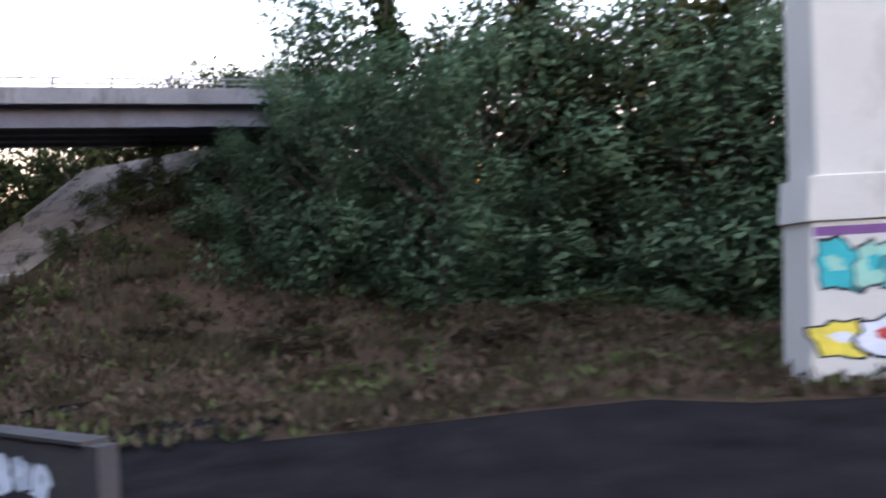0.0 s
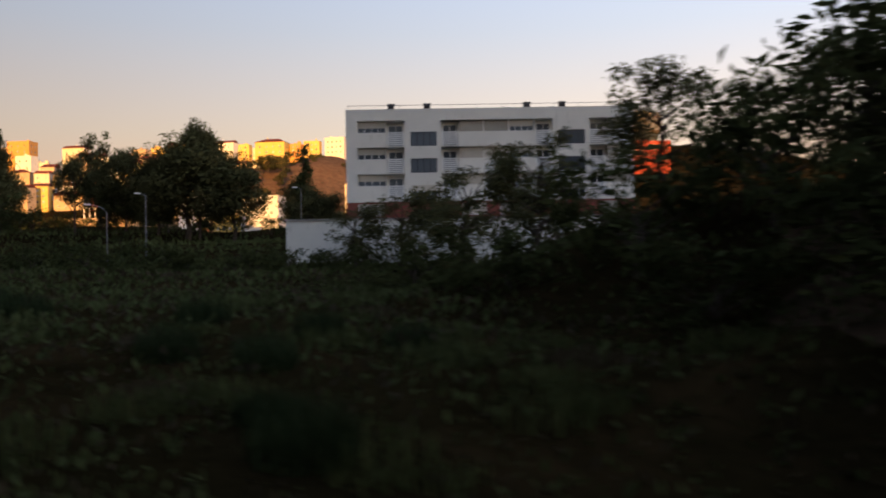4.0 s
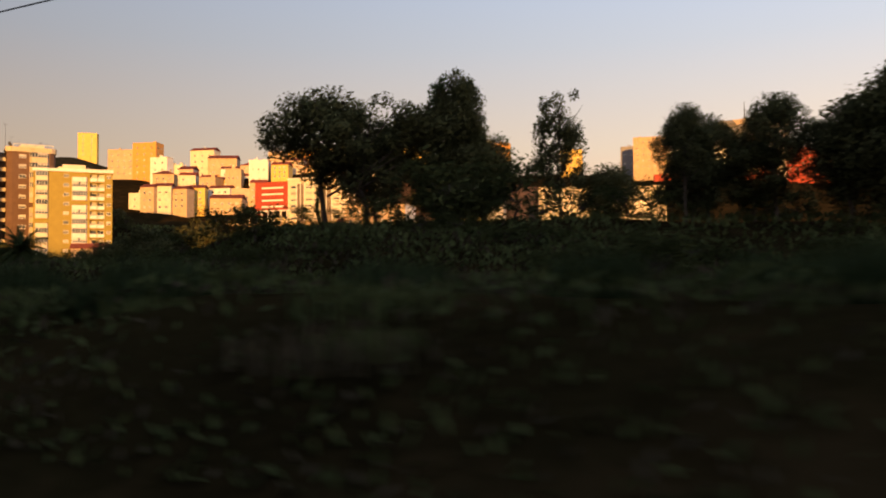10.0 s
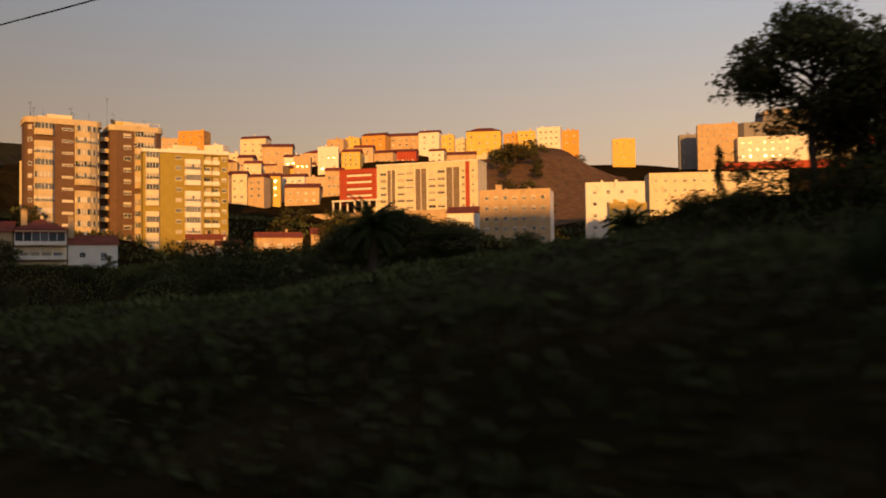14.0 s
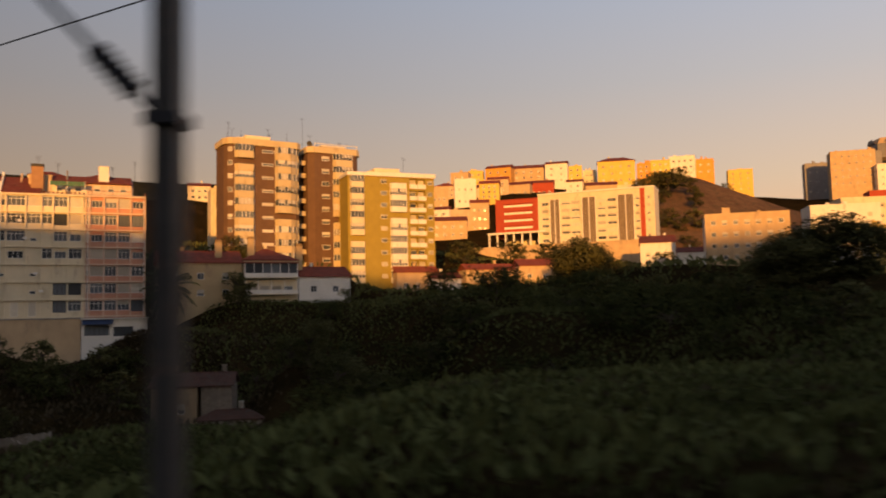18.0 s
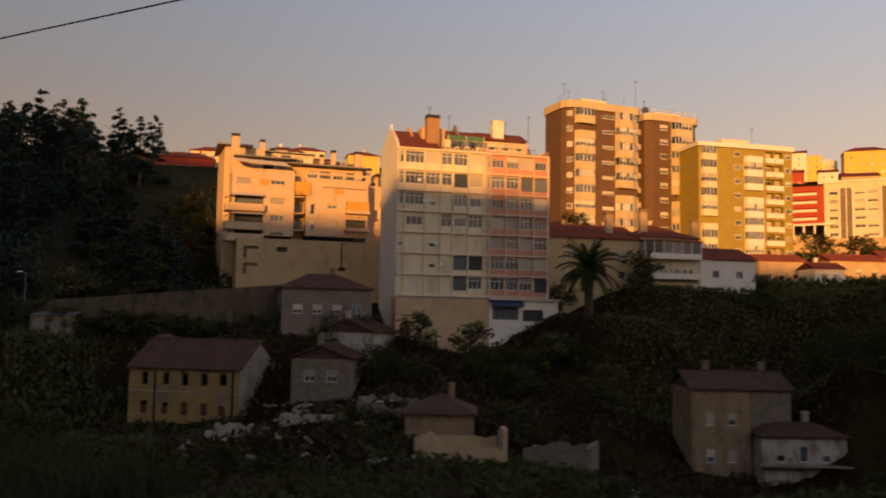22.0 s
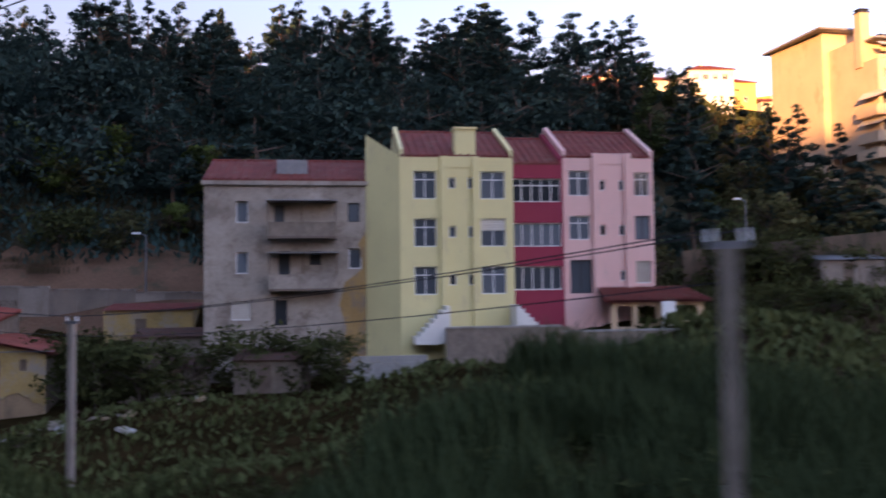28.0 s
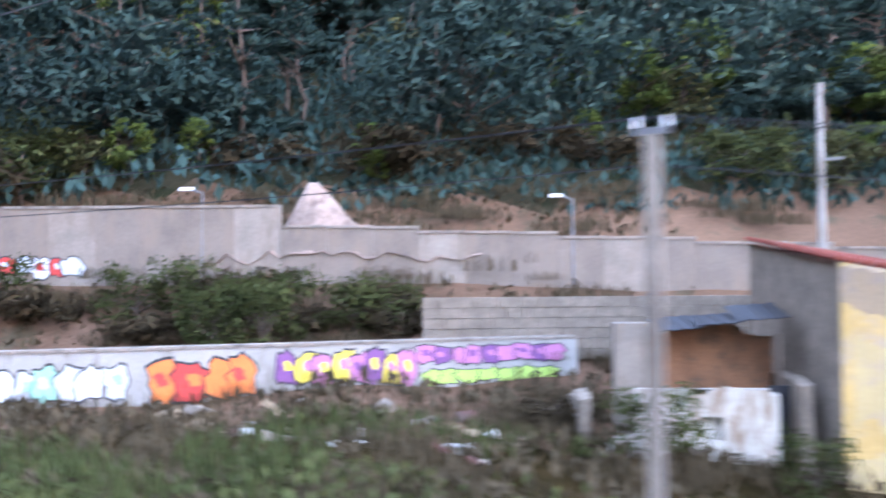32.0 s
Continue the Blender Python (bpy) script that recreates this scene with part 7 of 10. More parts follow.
block("building", "white hipped-roof villa with peeling walls", -264.8, 210.2, -2.0, 30, 12.5, 9.0, 4.4, WORN_WALL, 4, 1, 0.9, (1.3, 1.3), "hip", seed=63, far=False, category="house", roof_mat=TILE_OLD)
block("building", "ruinous whitewashed house with broken tiled roof", -250.0, 204.6, -6.4, 88, 9.0, 7.2, 3.0, WHITEWASH, 2, 1, 0.9, (1.0, 1.2), "gable", seed=64, far=False, category="house", roof_mat=TILE_OLD, side_cols=0)
block("building", "small stone house with white window frames", -249.8, 194.6, -10.4, 95, 7.0, 6.8, 4.2, STONE, 1, 1, 1.6, (1.2, 1.4), "gable", seed=65, far=False, category="house", roof_mat=TILE_OLD, side_cols=2, faces=("left",))
block("building", "tan ruinous house with dark hipped roof", -240.4, 183.0, -16.2, 10, 6.6, 7.0, 5.6, DULL_TAN, 2, 1, 2.4, (0.9, 1.3), "hip", seed=66, far=False, category="house", roof_mat=TILE_OLD)
block("building", "red painted flat-roofed block on the hill", 163.0, 620.0, 76.0, 0, 40.0, 14.0, 16.5, RED_PAINT, 8, 4, 0.9, (1.3, 1.3), "flat", seed=67, far=True, category="apartment building")

rng = random.Random(404)
for k in range(18):
    x, y = -236 + (k % 6) * 12.5 + rng.uniform(-3, 3), 452 + (k // 6) * 26 + rng.uniform(-5, 5)
    x += (y - 452) * 0.1
    tint = rng.choice((RENDER_C, TAN, RENDER_Y, RENDER_W, SAND, PINK_CREAM, RENDER_C))
    block("building", "narrow old town house on the crowded slope", x, y, ground_z(x, y), rng.uniform(-16, 14), rng.uniform(8, 12), rng.uniform(8, 10), rng.uniform(7.5, 13), tint, rng.choice((2, 3)), rng.choice((2, 3)), 0.9, (1.1, 1.4), rng.choice(("gable", "gable", "hip", "flat")), TILE_RED if k % 2 else TILE, seed=300 + k, far=True, category="house", group="houses of the town", base=7.0)

# fronts of the village houses: veranda, balcony rails, big chimneys
veranda = thing("veranda", pose(-216.2, 247.4, 4.7, 0, 0, 26) @ pose(0.2, -1.6, 0), "white glazed veranda over an open balcony", "veranda")
for z0, z1, n in ((4.6, 7.4, 6), (1.2, 3.9, 4)):
    for k in range(n + 1):
        bm = bmesh.new()
        box(bm, k * 10.6 / n - 0.07, k * 10.6 / n + 0.07, 0.0, 0.14, z0, z1)
        part("post", bm, WHITE, veranda)
    bm = bmesh.new()
    box(bm, -0.1, 10.8, -0.05, 1.58, z0 - 0.2, z0)
    part("floor_slab", bm, RENDER_C, veranda)
    bm = bmesh.new()
    box(bm, -0.05, 10.7, 0.02, 0.1, z0 + 0.003, z0 + 0.8)
    part("parapet", bm, RENDER_W, veranda)
for k in range(6):
    bm = bmesh.new()
    box(bm, k * 10.6 / 6 + 0.08, (k + 1) * 10.6 / 6 - 0.08, 0.05, 0.07, 5.42, 7.38)
    part("pane", bm, GLASS, veranda)
bm = bmesh.new()
box(bm, -0.3, 10.9, -0.3, 1.58, 7.403, 7.6)
part("roof", bm, TILE_RED, veranda)
for x, y, z0, z1 in ((-221.4, 247.6, 12.0, 16.6), (-215.6, 250.6, 12.4, 17.4), (-206.6, 255.2, 12.0, 16.0)):
    stack = thing("chimney_stack", pose(x, y, z0, 0, 0, 26), "stout plastered chimney stack on a tiled roof", "chimney", "village chimneys")
    chimney_on(stack, -0.6, -0.5, 1.3, -1.0, z1 - z0, SAND, DULL_TAN)

# ---- trees and bushes ----


def crown_mesh(name, seed, blobs, leaves, size, mat, thin=0.34, loose=1.0):
    """A crown of small leaf sprays heaped in uneven clumps, each facing outwards more or less."""
    rng = np.random.RandomState(seed)
    total = sum(b[3] ** 2 for b in blobs)
    cs, ns, outs = [], [], []
    for bx, by, bz, br, squash in blobs:
        n = max(1, int(leaves * br ** 2 / total))
        d = rng.normal(size=(n, 3))
        d /= np.linalg.norm(d, axis=1)[:, None]
        r = rng.uniform(0.02, 1, n) ** 0.3
        r *= np.array([0.82 + 0.42 * noise.noise(Vector(v) * 2.2 + Vector((bx, by, bz)) * 3.1) for v in d])
        cs.append(np.array([bx, by, bz]) + d * (r * br)[:, None] * np.array([1, 1, squash]))
        ns.append(d + np.array([0, 0, 0.35]) + rng.normal(size=(n, 3)) * loose)
        outs.append(d + np.array([bx, by, 0]) * 0.35 + np.array([0, 0, 0.15]) + rng.normal(size=(n, 3)) * 0.3)
    c, nm, soft = np.concatenate(cs), np.concatenate(ns), np.concatenate(outs)
    nm /= np.linalg.norm(nm, axis=1)[:, None]
    side_v = np.cross(nm, rng.normal(size=c.shape))
    side_v /= np.linalg.norm(side_v, axis=1)[:, None]
    along = np.cross(nm, side_v)
    s = (size * rng.uniform(0.55, 1.35, len(c)))[:, None]
    v = np.stack([c - along * s * 0.5, c + side_v * s * thin + nm * s * 0.12, c + along * s * 0.55, c - side_v * s * thin + nm * s * 0.12], 1).reshape(-1, 3)
    soft = np.repeat(soft / np.linalg.norm(soft, axis=1)[:, None], 4, axis=0)
    me = bpy.data.meshes.new(name)
    me.from_pydata(v.tolist(), [], (np.arange(len(c))[:, None] * 4 + np.arange(4)).tolist())
    me.materials.append(mat)
    me.polygons.foreach_set("use_smooth", [True] * len(me.polygons))
    me.normals_split_custom_set_from_vertices(soft.tolist())
    return me


def pine_blobs(seed, z0, top, wide, whorls, tip=0.25):
    """Clumps along the branches of a pine: tiers that shorten towards a pointed, ragged top."""
    rng = random.Random(seed)
    out = []
    for k in range(whorls):
        t = k / (whorls - 1)
        reach = wide * (tip + (1 - tip) * (1 - t) ** 0.8) * rng.uniform(0.75, 1.15)
        for _ in range(max(2, int(5 * (1 - t * 0.6)))):
            a, q = rng.uniform(0, math.tau), rng.uniform(0.35, 1.0)
            out.append((reach * q * math.cos(a), reach * q * math.sin(a), z0 + (top - z0) * t + 0.25 * q + rng.uniform(-0.25, 0.25), rng.uniform(0.45, 0.8) * (1.1 - 0.6 * t), 0.7))
    out.append((0, 0, top + 0.15, 0.22, 1.8))
    return out


def trunk_mesh(name, h, r, limbs, mat, seed, bend=0.4):
    rng = random.Random(seed)
    bm = bmesh.new()
    p = Vector((0, 0, -0.6))
    steps = 5
    for k in range(steps):
        q = Vector((rng.uniform(-bend, bend), rng.uniform(-bend, bend), h * (k + 1) / steps))
        tube(bm, p, q, r * (1 - 0.8 * k / steps), r * (1 - 0.8 * (k + 1) / steps), 7, caps=False)
        p = q
    for t in limbs:
        a = Vector((0, 0, h * t[0]))
        tube(bm, a, a + Vector(t[1:]), r * 0.45, r * 0.1, 5, caps=False)
    return mesh_of(name, bm, mat)


def blob_set(seed, n, w, z0, z1, r0, r1, squash=0.85, taper=0.0):
    rng = random.Random(seed)
    out = []
    for k in range(n):
        t = (k + rng.random()) / n
        reach = w * (1 - taper * t) * math.sqrt(rng.random())
        a = rng.uniform(0, math.tau)
        out.append((reach * math.cos(a), reach * math.sin(a), z0 + (z1 - z0) * t, rng.uniform(r0, r1) * (1 - taper * 0.5 * t), squash))
    return out


def dome_set(seed, n, w, z0, z1, r0, r1):
    """Clumps over a rounded crown w wide from z0 to z1."""
    rng = random.Random(seed)
    mid, half = (z0 + z1) / 2, (z1 - z0) / 2
    out = []
    for k in range(n):
        up = rng.uniform(-0.95, 1.0)
        a, q, r = k * 2.4 + rng.uniform(-0.5, 0.5), rng.uniform(0.6, 1.0), rng.uniform(r0, r1)
        flat = math.sqrt(max(0.0, 1 - up * up))
        out.append(((w - r) * q * flat * math.cos(a), (w - r) * q * flat * math.sin(a), mid + (half - r * 0.8) * up * q, r, 0.85))
    return out


def limbs(seed, n, reach, rise):
    rng = random.Random(seed)
    out = []
    for k in range(n):
        a = rng.uniform(0, math.tau)
        out.append((rng.uniform(0.3, 0.8), reach * math.cos(a), reach * math.sin(a), rise * rng.uniform(0.6, 1.2)))
    return out


# one unit of height is 10 m for every kind
KIND = {}


def tree_kind(key, trunk, crown):
    KIND[key] = (trunk, crown)


tree_kind("oak_a", trunk_mesh("trunk", 7.5, 0.22, limbs(1, 12, 2.6, 2.4), BARK, 1), crown_mesh("crown", 11, blob_set(11, 34, 3.0, 3.0, 8.8, 0.8, 1.5), 5200, 0.25, LEAF_OAK, 0.3))
tree_kind("oak_b", trunk_mesh("trunk", 7.0, 0.24, limbs(2, 9, 2.4, 2.2), BARK, 2), crown_mesh("crown", 12, blob_set(12, 30, 3.0, 1.6, 8.6, 1.0, 1.8), 4600, 0.29, LEAF_OAK, 0.3))
tree_kind("oak_s", trunk_mesh("trunk", 6.5, 0.24, limbs(2, 9, 2.4, 2.2), BARK, 2), crown_mesh("crown", 32, blob_set(32, 22, 3.2, 1.4, 8.2, 1.0, 1.9), 1000, 0.66, LEAF_OAK, 0.28))
tree_kind("oak_c", trunk_mesh("trunk", 8.0, 0.2, limbs(5, 14, 2.6, 2.4), BARK, 5), crown_mesh("crown", 51, dome_set(51, 50, 4.3, 2.6, 10.0, 0.9, 1.5), 14000, 0.22, LEAF_OAK, 0.3))
tree_kind("round", trunk_mesh("trunk", 6.0, 0.22, limbs(6, 8, 2.2, 2.0), BARK, 6), crown_mesh("crown", 52, dome_set(52, 60, 4.5, 0.2, 9.9, 1.1, 1.9), 17000, 0.24, LEAF_OAK, 0.3))
tree_kind("airy", trunk_mesh("trunk", 8.5, 0.14, limbs(3, 16, 2.2, 2.6), BARK, 3), crown_mesh("crown", 13, blob_set(13, 30, 2.3, 3.3, 9.4, 0.5, 0.9), 3400, 0.24, LEAF_OAK, 0.3))
tree_kind("poplar", trunk_mesh("trunk", 9.3, 0.13, limbs(4, 8, 0.8, 2.2), BARK, 4, 0.15), crown_mesh("crown", 14, blob_set(14, 26, 0.95, 1.4, 9.4, 0.5, 0.9, 1.5, 0.6), 3200, 0.24, LEAF_POPLAR, 0.28))
tree_kind("pine_a", trunk_mesh("trunk", 8.6, 0.15, limbs(5, 10, 1.8, 1.2), PALE_BARK, 5, 0.3), crown_mesh("crown", 15, pine_blobs(15, 2.6, 9.5, 2.1, 12, 0.2), 2600, 0.42, LEAF_PINE, 0.15))
tree_kind("pine_b", trunk_mesh("trunk", 9.0, 0.14, limbs(6, 12, 1.6, 0.9), PALE_BARK, 6, 0.4), crown_mesh("crown", 16, pine_blobs(16, 5.0, 9.6, 2.0, 8, 0.35), 2100, 0.40, LEAF_PINE, 0.15))
tree_kind("pine_c", trunk_mesh("trunk", 9.2, 0.15, limbs(7, 14, 1.7, 1.0), PALE_BARK, 7, 0.2), crown_mesh("crown", 17, pine_blobs(17, 1.0, 9.8, 2.3, 14, 0.1), 2700, 0.43, LEAF_PINE, 0.15))
tree_kind("light", trunk_mesh("trunk", 7.5, 0.15, limbs(8, 9, 2.2, 2.0), BARK, 8), crown_mesh("crown", 18, blob_set(18, 26, 2.5, 2.0, 8.8, 0.7, 1.3), 1800, 0.44, LEAF_BRIGHT))
tree_kind("bush_a", trunk_mesh("stem", 4.5, 0.2, limbs(9, 9, 2.6, 2.2), BARK, 9), crown_mesh("crown", 19, blob_set(19, 30, 4.4, 0.8, 6.4, 1.0, 2.0), 1050, 0.66, LEAF_BUSH, 0.2))
tree_kind("bush_b", trunk_mesh("stem", 4.0, 0.2, limbs(10, 9, 2.6, 2.0), BARK, 10), crown_mesh("crown", 20, blob_set(20, 28, 5.4, 0.4, 4.8, 1.0, 2.1), 950, 0.7, LEAF_BUSH, 0.2))
tree_kind("scrub", trunk_mesh("stem", 3.5, 0.15, limbs(11, 9, 2.6, 1.8), BARK, 11), crown_mesh("crown", 21, blob_set(21, 26, 5.4, 0.3, 3.6, 0.8, 1.8), 900, 1.0, LEAF_DRY, 0.16))
tree_kind("thicket", trunk_mesh("stem", 3.0, 0.15, limbs(13, 14, 5.0, 1.8), BARK, 13), crown_mesh("crown", 23, blob_set(23, 60, 13.0, 0.3, 5.6, 1.3, 2.8), 1400, 0.9, LEAF_BUSH, 0.2))
tree_kind("understory", trunk_mesh("stem", 4.0, 0.2, limbs(14, 16, 6.0, 2.8), BARK, 14), crown_mesh("crown", 24, blob_set(24, 60, 12.0, 0.4, 7.5, 1.6, 3.2), 2600, 0.75, LEAF_PINE, 0.16))
tree_kind("willow", trunk_mesh("trunk", 7.5, 0.16, limbs(12, 12, 2.0, 2.6), BARK, 12), crown_mesh("crown", 22, blob_set(22, 50, 2.9, 0.5, 9.4, 0.8, 1.5, 1.3, 0.4), 8000, 0.27, LEAF_WILLOW, 0.2))

NAMES = {"oak_c": ("tree", "broad dark tree with clear stems below a rounded leafy crown"), "round": ("tree", "dense round-crowned dark tree leafy down to the ground"), "oak_a": ("tree", "tall dark broad-leaved tree with rounded crown"), "oak_b": ("tree", "broad dark-leaved tree with dense low crown"), "airy": ("tree", "slender tree with thin open crown"),
         "poplar": ("poplar_tree", "upright poplar with feathery top"), "pine_a": ("pine_tree", "dark green pine on a wooded hillside"), "pine_b": ("pine_tree", "pine with bare stem and flat dark crown"),
         "pine_c": ("pine_tree", "dense dark green pine branched to the ground"), "light": ("tree", "small light green leafy tree"), "oak_s": ("tree", "small dark round-crowned tree"), "thicket": ("thicket", "wide dense thicket of dark bushes"), "understory": ("thicket", "dense dark undergrowth beneath the pines"), "bush_a": ("bush", "dense dark green bush"),
         "bush_b": ("bush", "low spreading dark bush"), "scrub": ("bush", "dry brown scrub bush"), "willow": ("tree", "leafy green tree branched down to the ground")}
TREE_N = [0]


def tree(kind, x, y, h, wide=1.0, z=None, group="", label=""):
    """A tree or bush h metres tall on the ground at x, y."""
    TREE_N[0] += 1
    rng = random.Random(TREE_N[0] * 31 + 5)
    name, text = NAMES[kind]
    s = h / (10.0 if name not in ("bush", "thicket") else 7.0)
    ob = thing(name, pose(x, y, ground_z(x, y) if z is None else z, 0, 0, rng.uniform(0, 360)) @ Matrix.Diagonal((s * wide, s * wide, s, 1)), label or text, name if name in ("bush", "thicket") else "tree", group)
    tr, cr = KIND[kind]
    place("stem" if name in ("bush", "thicket") else "trunk", tr, ob, Matrix.Identity(4))
    place("crown", cr, ob, Matrix.Identity(4))
    return ob


def clear_of_house(x, y):
    return not (-222 < x < -192 and 166 < y < 202)


def copse(kinds, x0, x1, y0, y1, n, h0, h1, seed, wide=1.0, group="", keep=None):
    rng = random.Random(seed)
    for _ in range(n):
        x, y = rng.uniform(x0, x1), rng.uniform(y0, y1)
        if not clear_of_house(x, y) or (keep and not keep(x, y)):
            continue
        tree(rng.choice(kinds), x, y, rng.uniform(h0, h1), wide * rng.uniform(0.85, 1.25), group=group)

EYES = np.array([[t, *e] for t, e, _, _ in PATH])


def off(t, v):
    """A place beside the line: at the point passed at t seconds, v metres out into the view."""
    c = min(max(t, 0.5), 31.5)
    at = lambda s: np.array([np.interp(s, EYES[:, 0], EYES[:, k]) for k in (1, 2)])
    d = at(c + 0.5) - at(c - 0.5)
    p = at(c) + d * (t - c)
    q = d / np.linalg.norm(d)
    return p[0] + q[1] * v, p[1] - q[0] * v


def strip(kinds, t0, t1, v0, v1, n, h0, h1, seed, wide=1.0, group="", keep=None):
    rng = random.Random(seed)
    for _ in range(n):
        x, y = off(rng.uniform(t0, t1), rng.uniform(v0, v1))
        if not clear_of_house(x, y) or (keep and not keep(x, y)):
            continue
        tree(rng.choice(kinds), x, y, rng.uniform(h0, h1), wide * rng.uniform(0.85, 1.3), group=group)


# giant reeds and tall grass
def blades(name, n, spread_r, h0, h1, width, mat, seed):
    rng = np.random.RandomState(seed)
    a, r = rng.uniform(0, 6.283, n), spread_r * np.sqrt(rng.uniform(0, 1, n))
    x, y, h = r * np.cos(a), r * np.sin(a), rng.uniform(h0, h1, n) * (1 - 0.35 * (r / spread_r) ** 2)
    d, lean = rng.uniform(0, 6.283, n), rng.uniform(0.1, 0.5, n) * h
    wx, wy = -np.sin(d) * width, np.cos(d) * width
    v = np.zeros((n, 5, 3))
    v[:, 0] = np.stack([x - wx, y - wy, 0 * x - 0.3], 1)
    v[:, 1] = np.stack([x + wx, y + wy, 0 * x - 0.3], 1)
    mx, my = x + np.cos(d) * lean * 0.35, y + np.sin(d) * lean * 0.35
    v[:, 2] = np.stack([mx + wx * 0.9, my + wy * 0.9, h * 0.65], 1)
    v[:, 3] = np.stack([mx - wx * 0.9, my - wy * 0.9, h * 0.65], 1)
    v[:, 4] = np.stack([x + np.cos(d) * lean, y + np.sin(d) * lean, h], 1)
    f = []
    for k in range(n):
        f += [(5 * k, 5 * k + 1, 5 * k + 2, 5 * k + 3), (5 * k + 3, 5 * k + 2, 5 * k + 4)]
    me = bpy.data.meshes.new(name)
    me.from_pydata(v.reshape(-1, 3).tolist(), [], f)
    me.materials.append(mat)
    return me


REEDS = [blades("reeds", 420, 2.6, 1.6, 3.6, 0.035, LEAF_REED, s) for s in (1, 2, 3)]
WEEDS = [blades("weeds", 500, 2.6, 0.4, 1.3, 0.03, LEAF_BUSH if s < 6 else LEAF_DRY, s) for s in (4, 5, 6)]


def clump(meshes, name, label, x, y, s, seed, group=""):
    rng = random.Random(seed)
    ob = new(name, meshes[seed % len(meshes)])
    ob.matrix_basis = pose(x, y, ground_z(x, y) - 0.05, 0, 0, rng.uniform(0, 360)) @ Matrix.Diagonal((s, s, s * rng.uniform(0.8, 1.2), 1))
    return tagged(ob, label, "plant", group)


def reed_strip(t0, t1, v0, v1, n, seed, s0=0.9, s1=1.5, meshes=None, name="reed_clump", label="clump of tall green giant reeds"):
    rng = random.Random(seed)
    for k in range(n):
        x, y = off(rng.uniform(t0, t1), rng.uniform(v0, v1))
        clump(meshes or REEDS, name, label, x, y, rng.uniform(s0, s1), seed * 1000 + k, "reeds" if not meshes else "weeds")


def bed(name, label, meshes, spots, seed, s0, s1, category="plants"):
    """Many patches of blades in one mesh, each standing on the ground at its spot."""
    rng = np.random.RandomState(seed)
    data = []
    for me in meshes:
        co = np.zeros(len(me.vertices) * 3)
        me.vertices.foreach_get("co", co)
        data.append((co.reshape(-1, 3), len(me.vertices) // 5))
    pts = np.array(spots)
    zs = height(pts[:, 0], pts[:, 1])
    vs, blades_n = [], 0
    for (x, y), z in zip(spots, zs):
        co, n = data[rng.randint(len(data))]
        a, s = rng.uniform(0, 6.283), rng.uniform(s0, s1)
        c, d = math.cos(a) * s, math.sin(a) * s
        vs.append(np.stack([co[:, 0] * c - co[:, 1] * d + x, co[:, 0] * d + co[:, 1] * c + y, co[:, 2] * s + z], 1))
        blades_n += n
    q = np.arange(blades_n)[:, None] * 5
    fs = (q + np.array([0, 1, 2, 3])).tolist() + (q + np.array([3, 2, 4])).tolist()
    me = bpy.data.meshes.new(name)
    me.from_pydata(np.concatenate(vs).tolist(), [], fs)
    me.materials.append(meshes[0].materials[0])
    return tagged(new(name, me), label, category, kind="stuff")


def spots_along(t0, t1, v0, v1, n, seed, keep=None):
    rng = random.Random(seed)
    out = [off(rng.uniform(t0, t1), rng.uniform(v0, v1)) for _ in range(n)]
    return [p for p in out if not keep or keep(*p)]


def spots_in(x0, x1, y0, y1, n, seed, keep=None):
    rng = random.Random(seed)
    out = [(rng.uniform(x0, x1), rng.uniform(y0, y1)) for _ in range(n)]
    return [p for p in out if not keep or keep(*p)]


def row_v(x, y):
    """How far behind the front of the row of houses a place lies."""
    return (y - 176.1) * 0.899 - (x + 338.8) * 0.438


GREEN_WEEDS = [blades("weeds", 170, 2.6, 0.4, 1.3, 0.045, LEAF_BUSH, s) for s in (14, 15)]
DRY_WEEDS = [blades("weeds", 160, 2.6, 0.3, 1.0, 0.04, LEAF_DRY, s) for s in (16, 17)]
BED_REEDS = [blades("reeds", 220, 2.6, 1.6, 3.6, 0.05, LEAF_REED, s) for s in (18, 19)]

def cover(name, label, mat, spots, seed, size, mound, lump=0.12, low=0.15):
    """Low tangled growth that hides the ground: leaf sprays heaped in uneven mounds over the given spots."""
    rng = np.random.RandomState(seed)
    p = np.array(spots)
    n = len(p)
    z = height(p[:, 0], p[:, 1])
    heap = np.array([noise.noise((x * lump, y * lump, seed)) + 0.5 * noise.noise((x * lump * 2.7, y * lump * 2.7, seed)) for x, y in p])
    top = low + mound * np.clip(heap + 0.25, 0, 1)
    z = z + top * rng.uniform(0.25, 1.0, n) ** 0.6 + np.array([noise.noise((x * 0.11, y * 0.11, 0)) * 0.35 for x, y in p]).clip(0)
    s = size * rng.uniform(0.5, 1.3, n) if np.isscalar(size) else np.array(size) * rng.uniform(0.6, 1.3, n)
    a, tilt = rng.uniform(0, 6.283, n), rng.uniform(0.35, 1.45, n)
    ax = np.stack([np.cos(a) * np.cos(tilt), np.sin(a) * np.cos(tilt), np.sin(tilt)], 1) * s[:, None]
    bx = np.stack([-np.sin(a), np.cos(a), rng.uniform(-0.3, 0.3, n)], 1) * (s * 0.27)[:, None]
    c = np.stack([p[:, 0], p[:, 1], z], 1)
    v = np.stack([c - ax * 0.6, c - bx, c + ax * 0.6, c + bx], 1)
    me = bpy.data.meshes.new(name)
    me.from_pydata(v.reshape(-1, 3).tolist(), [], (np.arange(n)[:, None] * 4 + np.arange(4)).tolist())
    me.materials.append(mat)
    return tagged(new(name, me), label, "plants", kind="stuff")


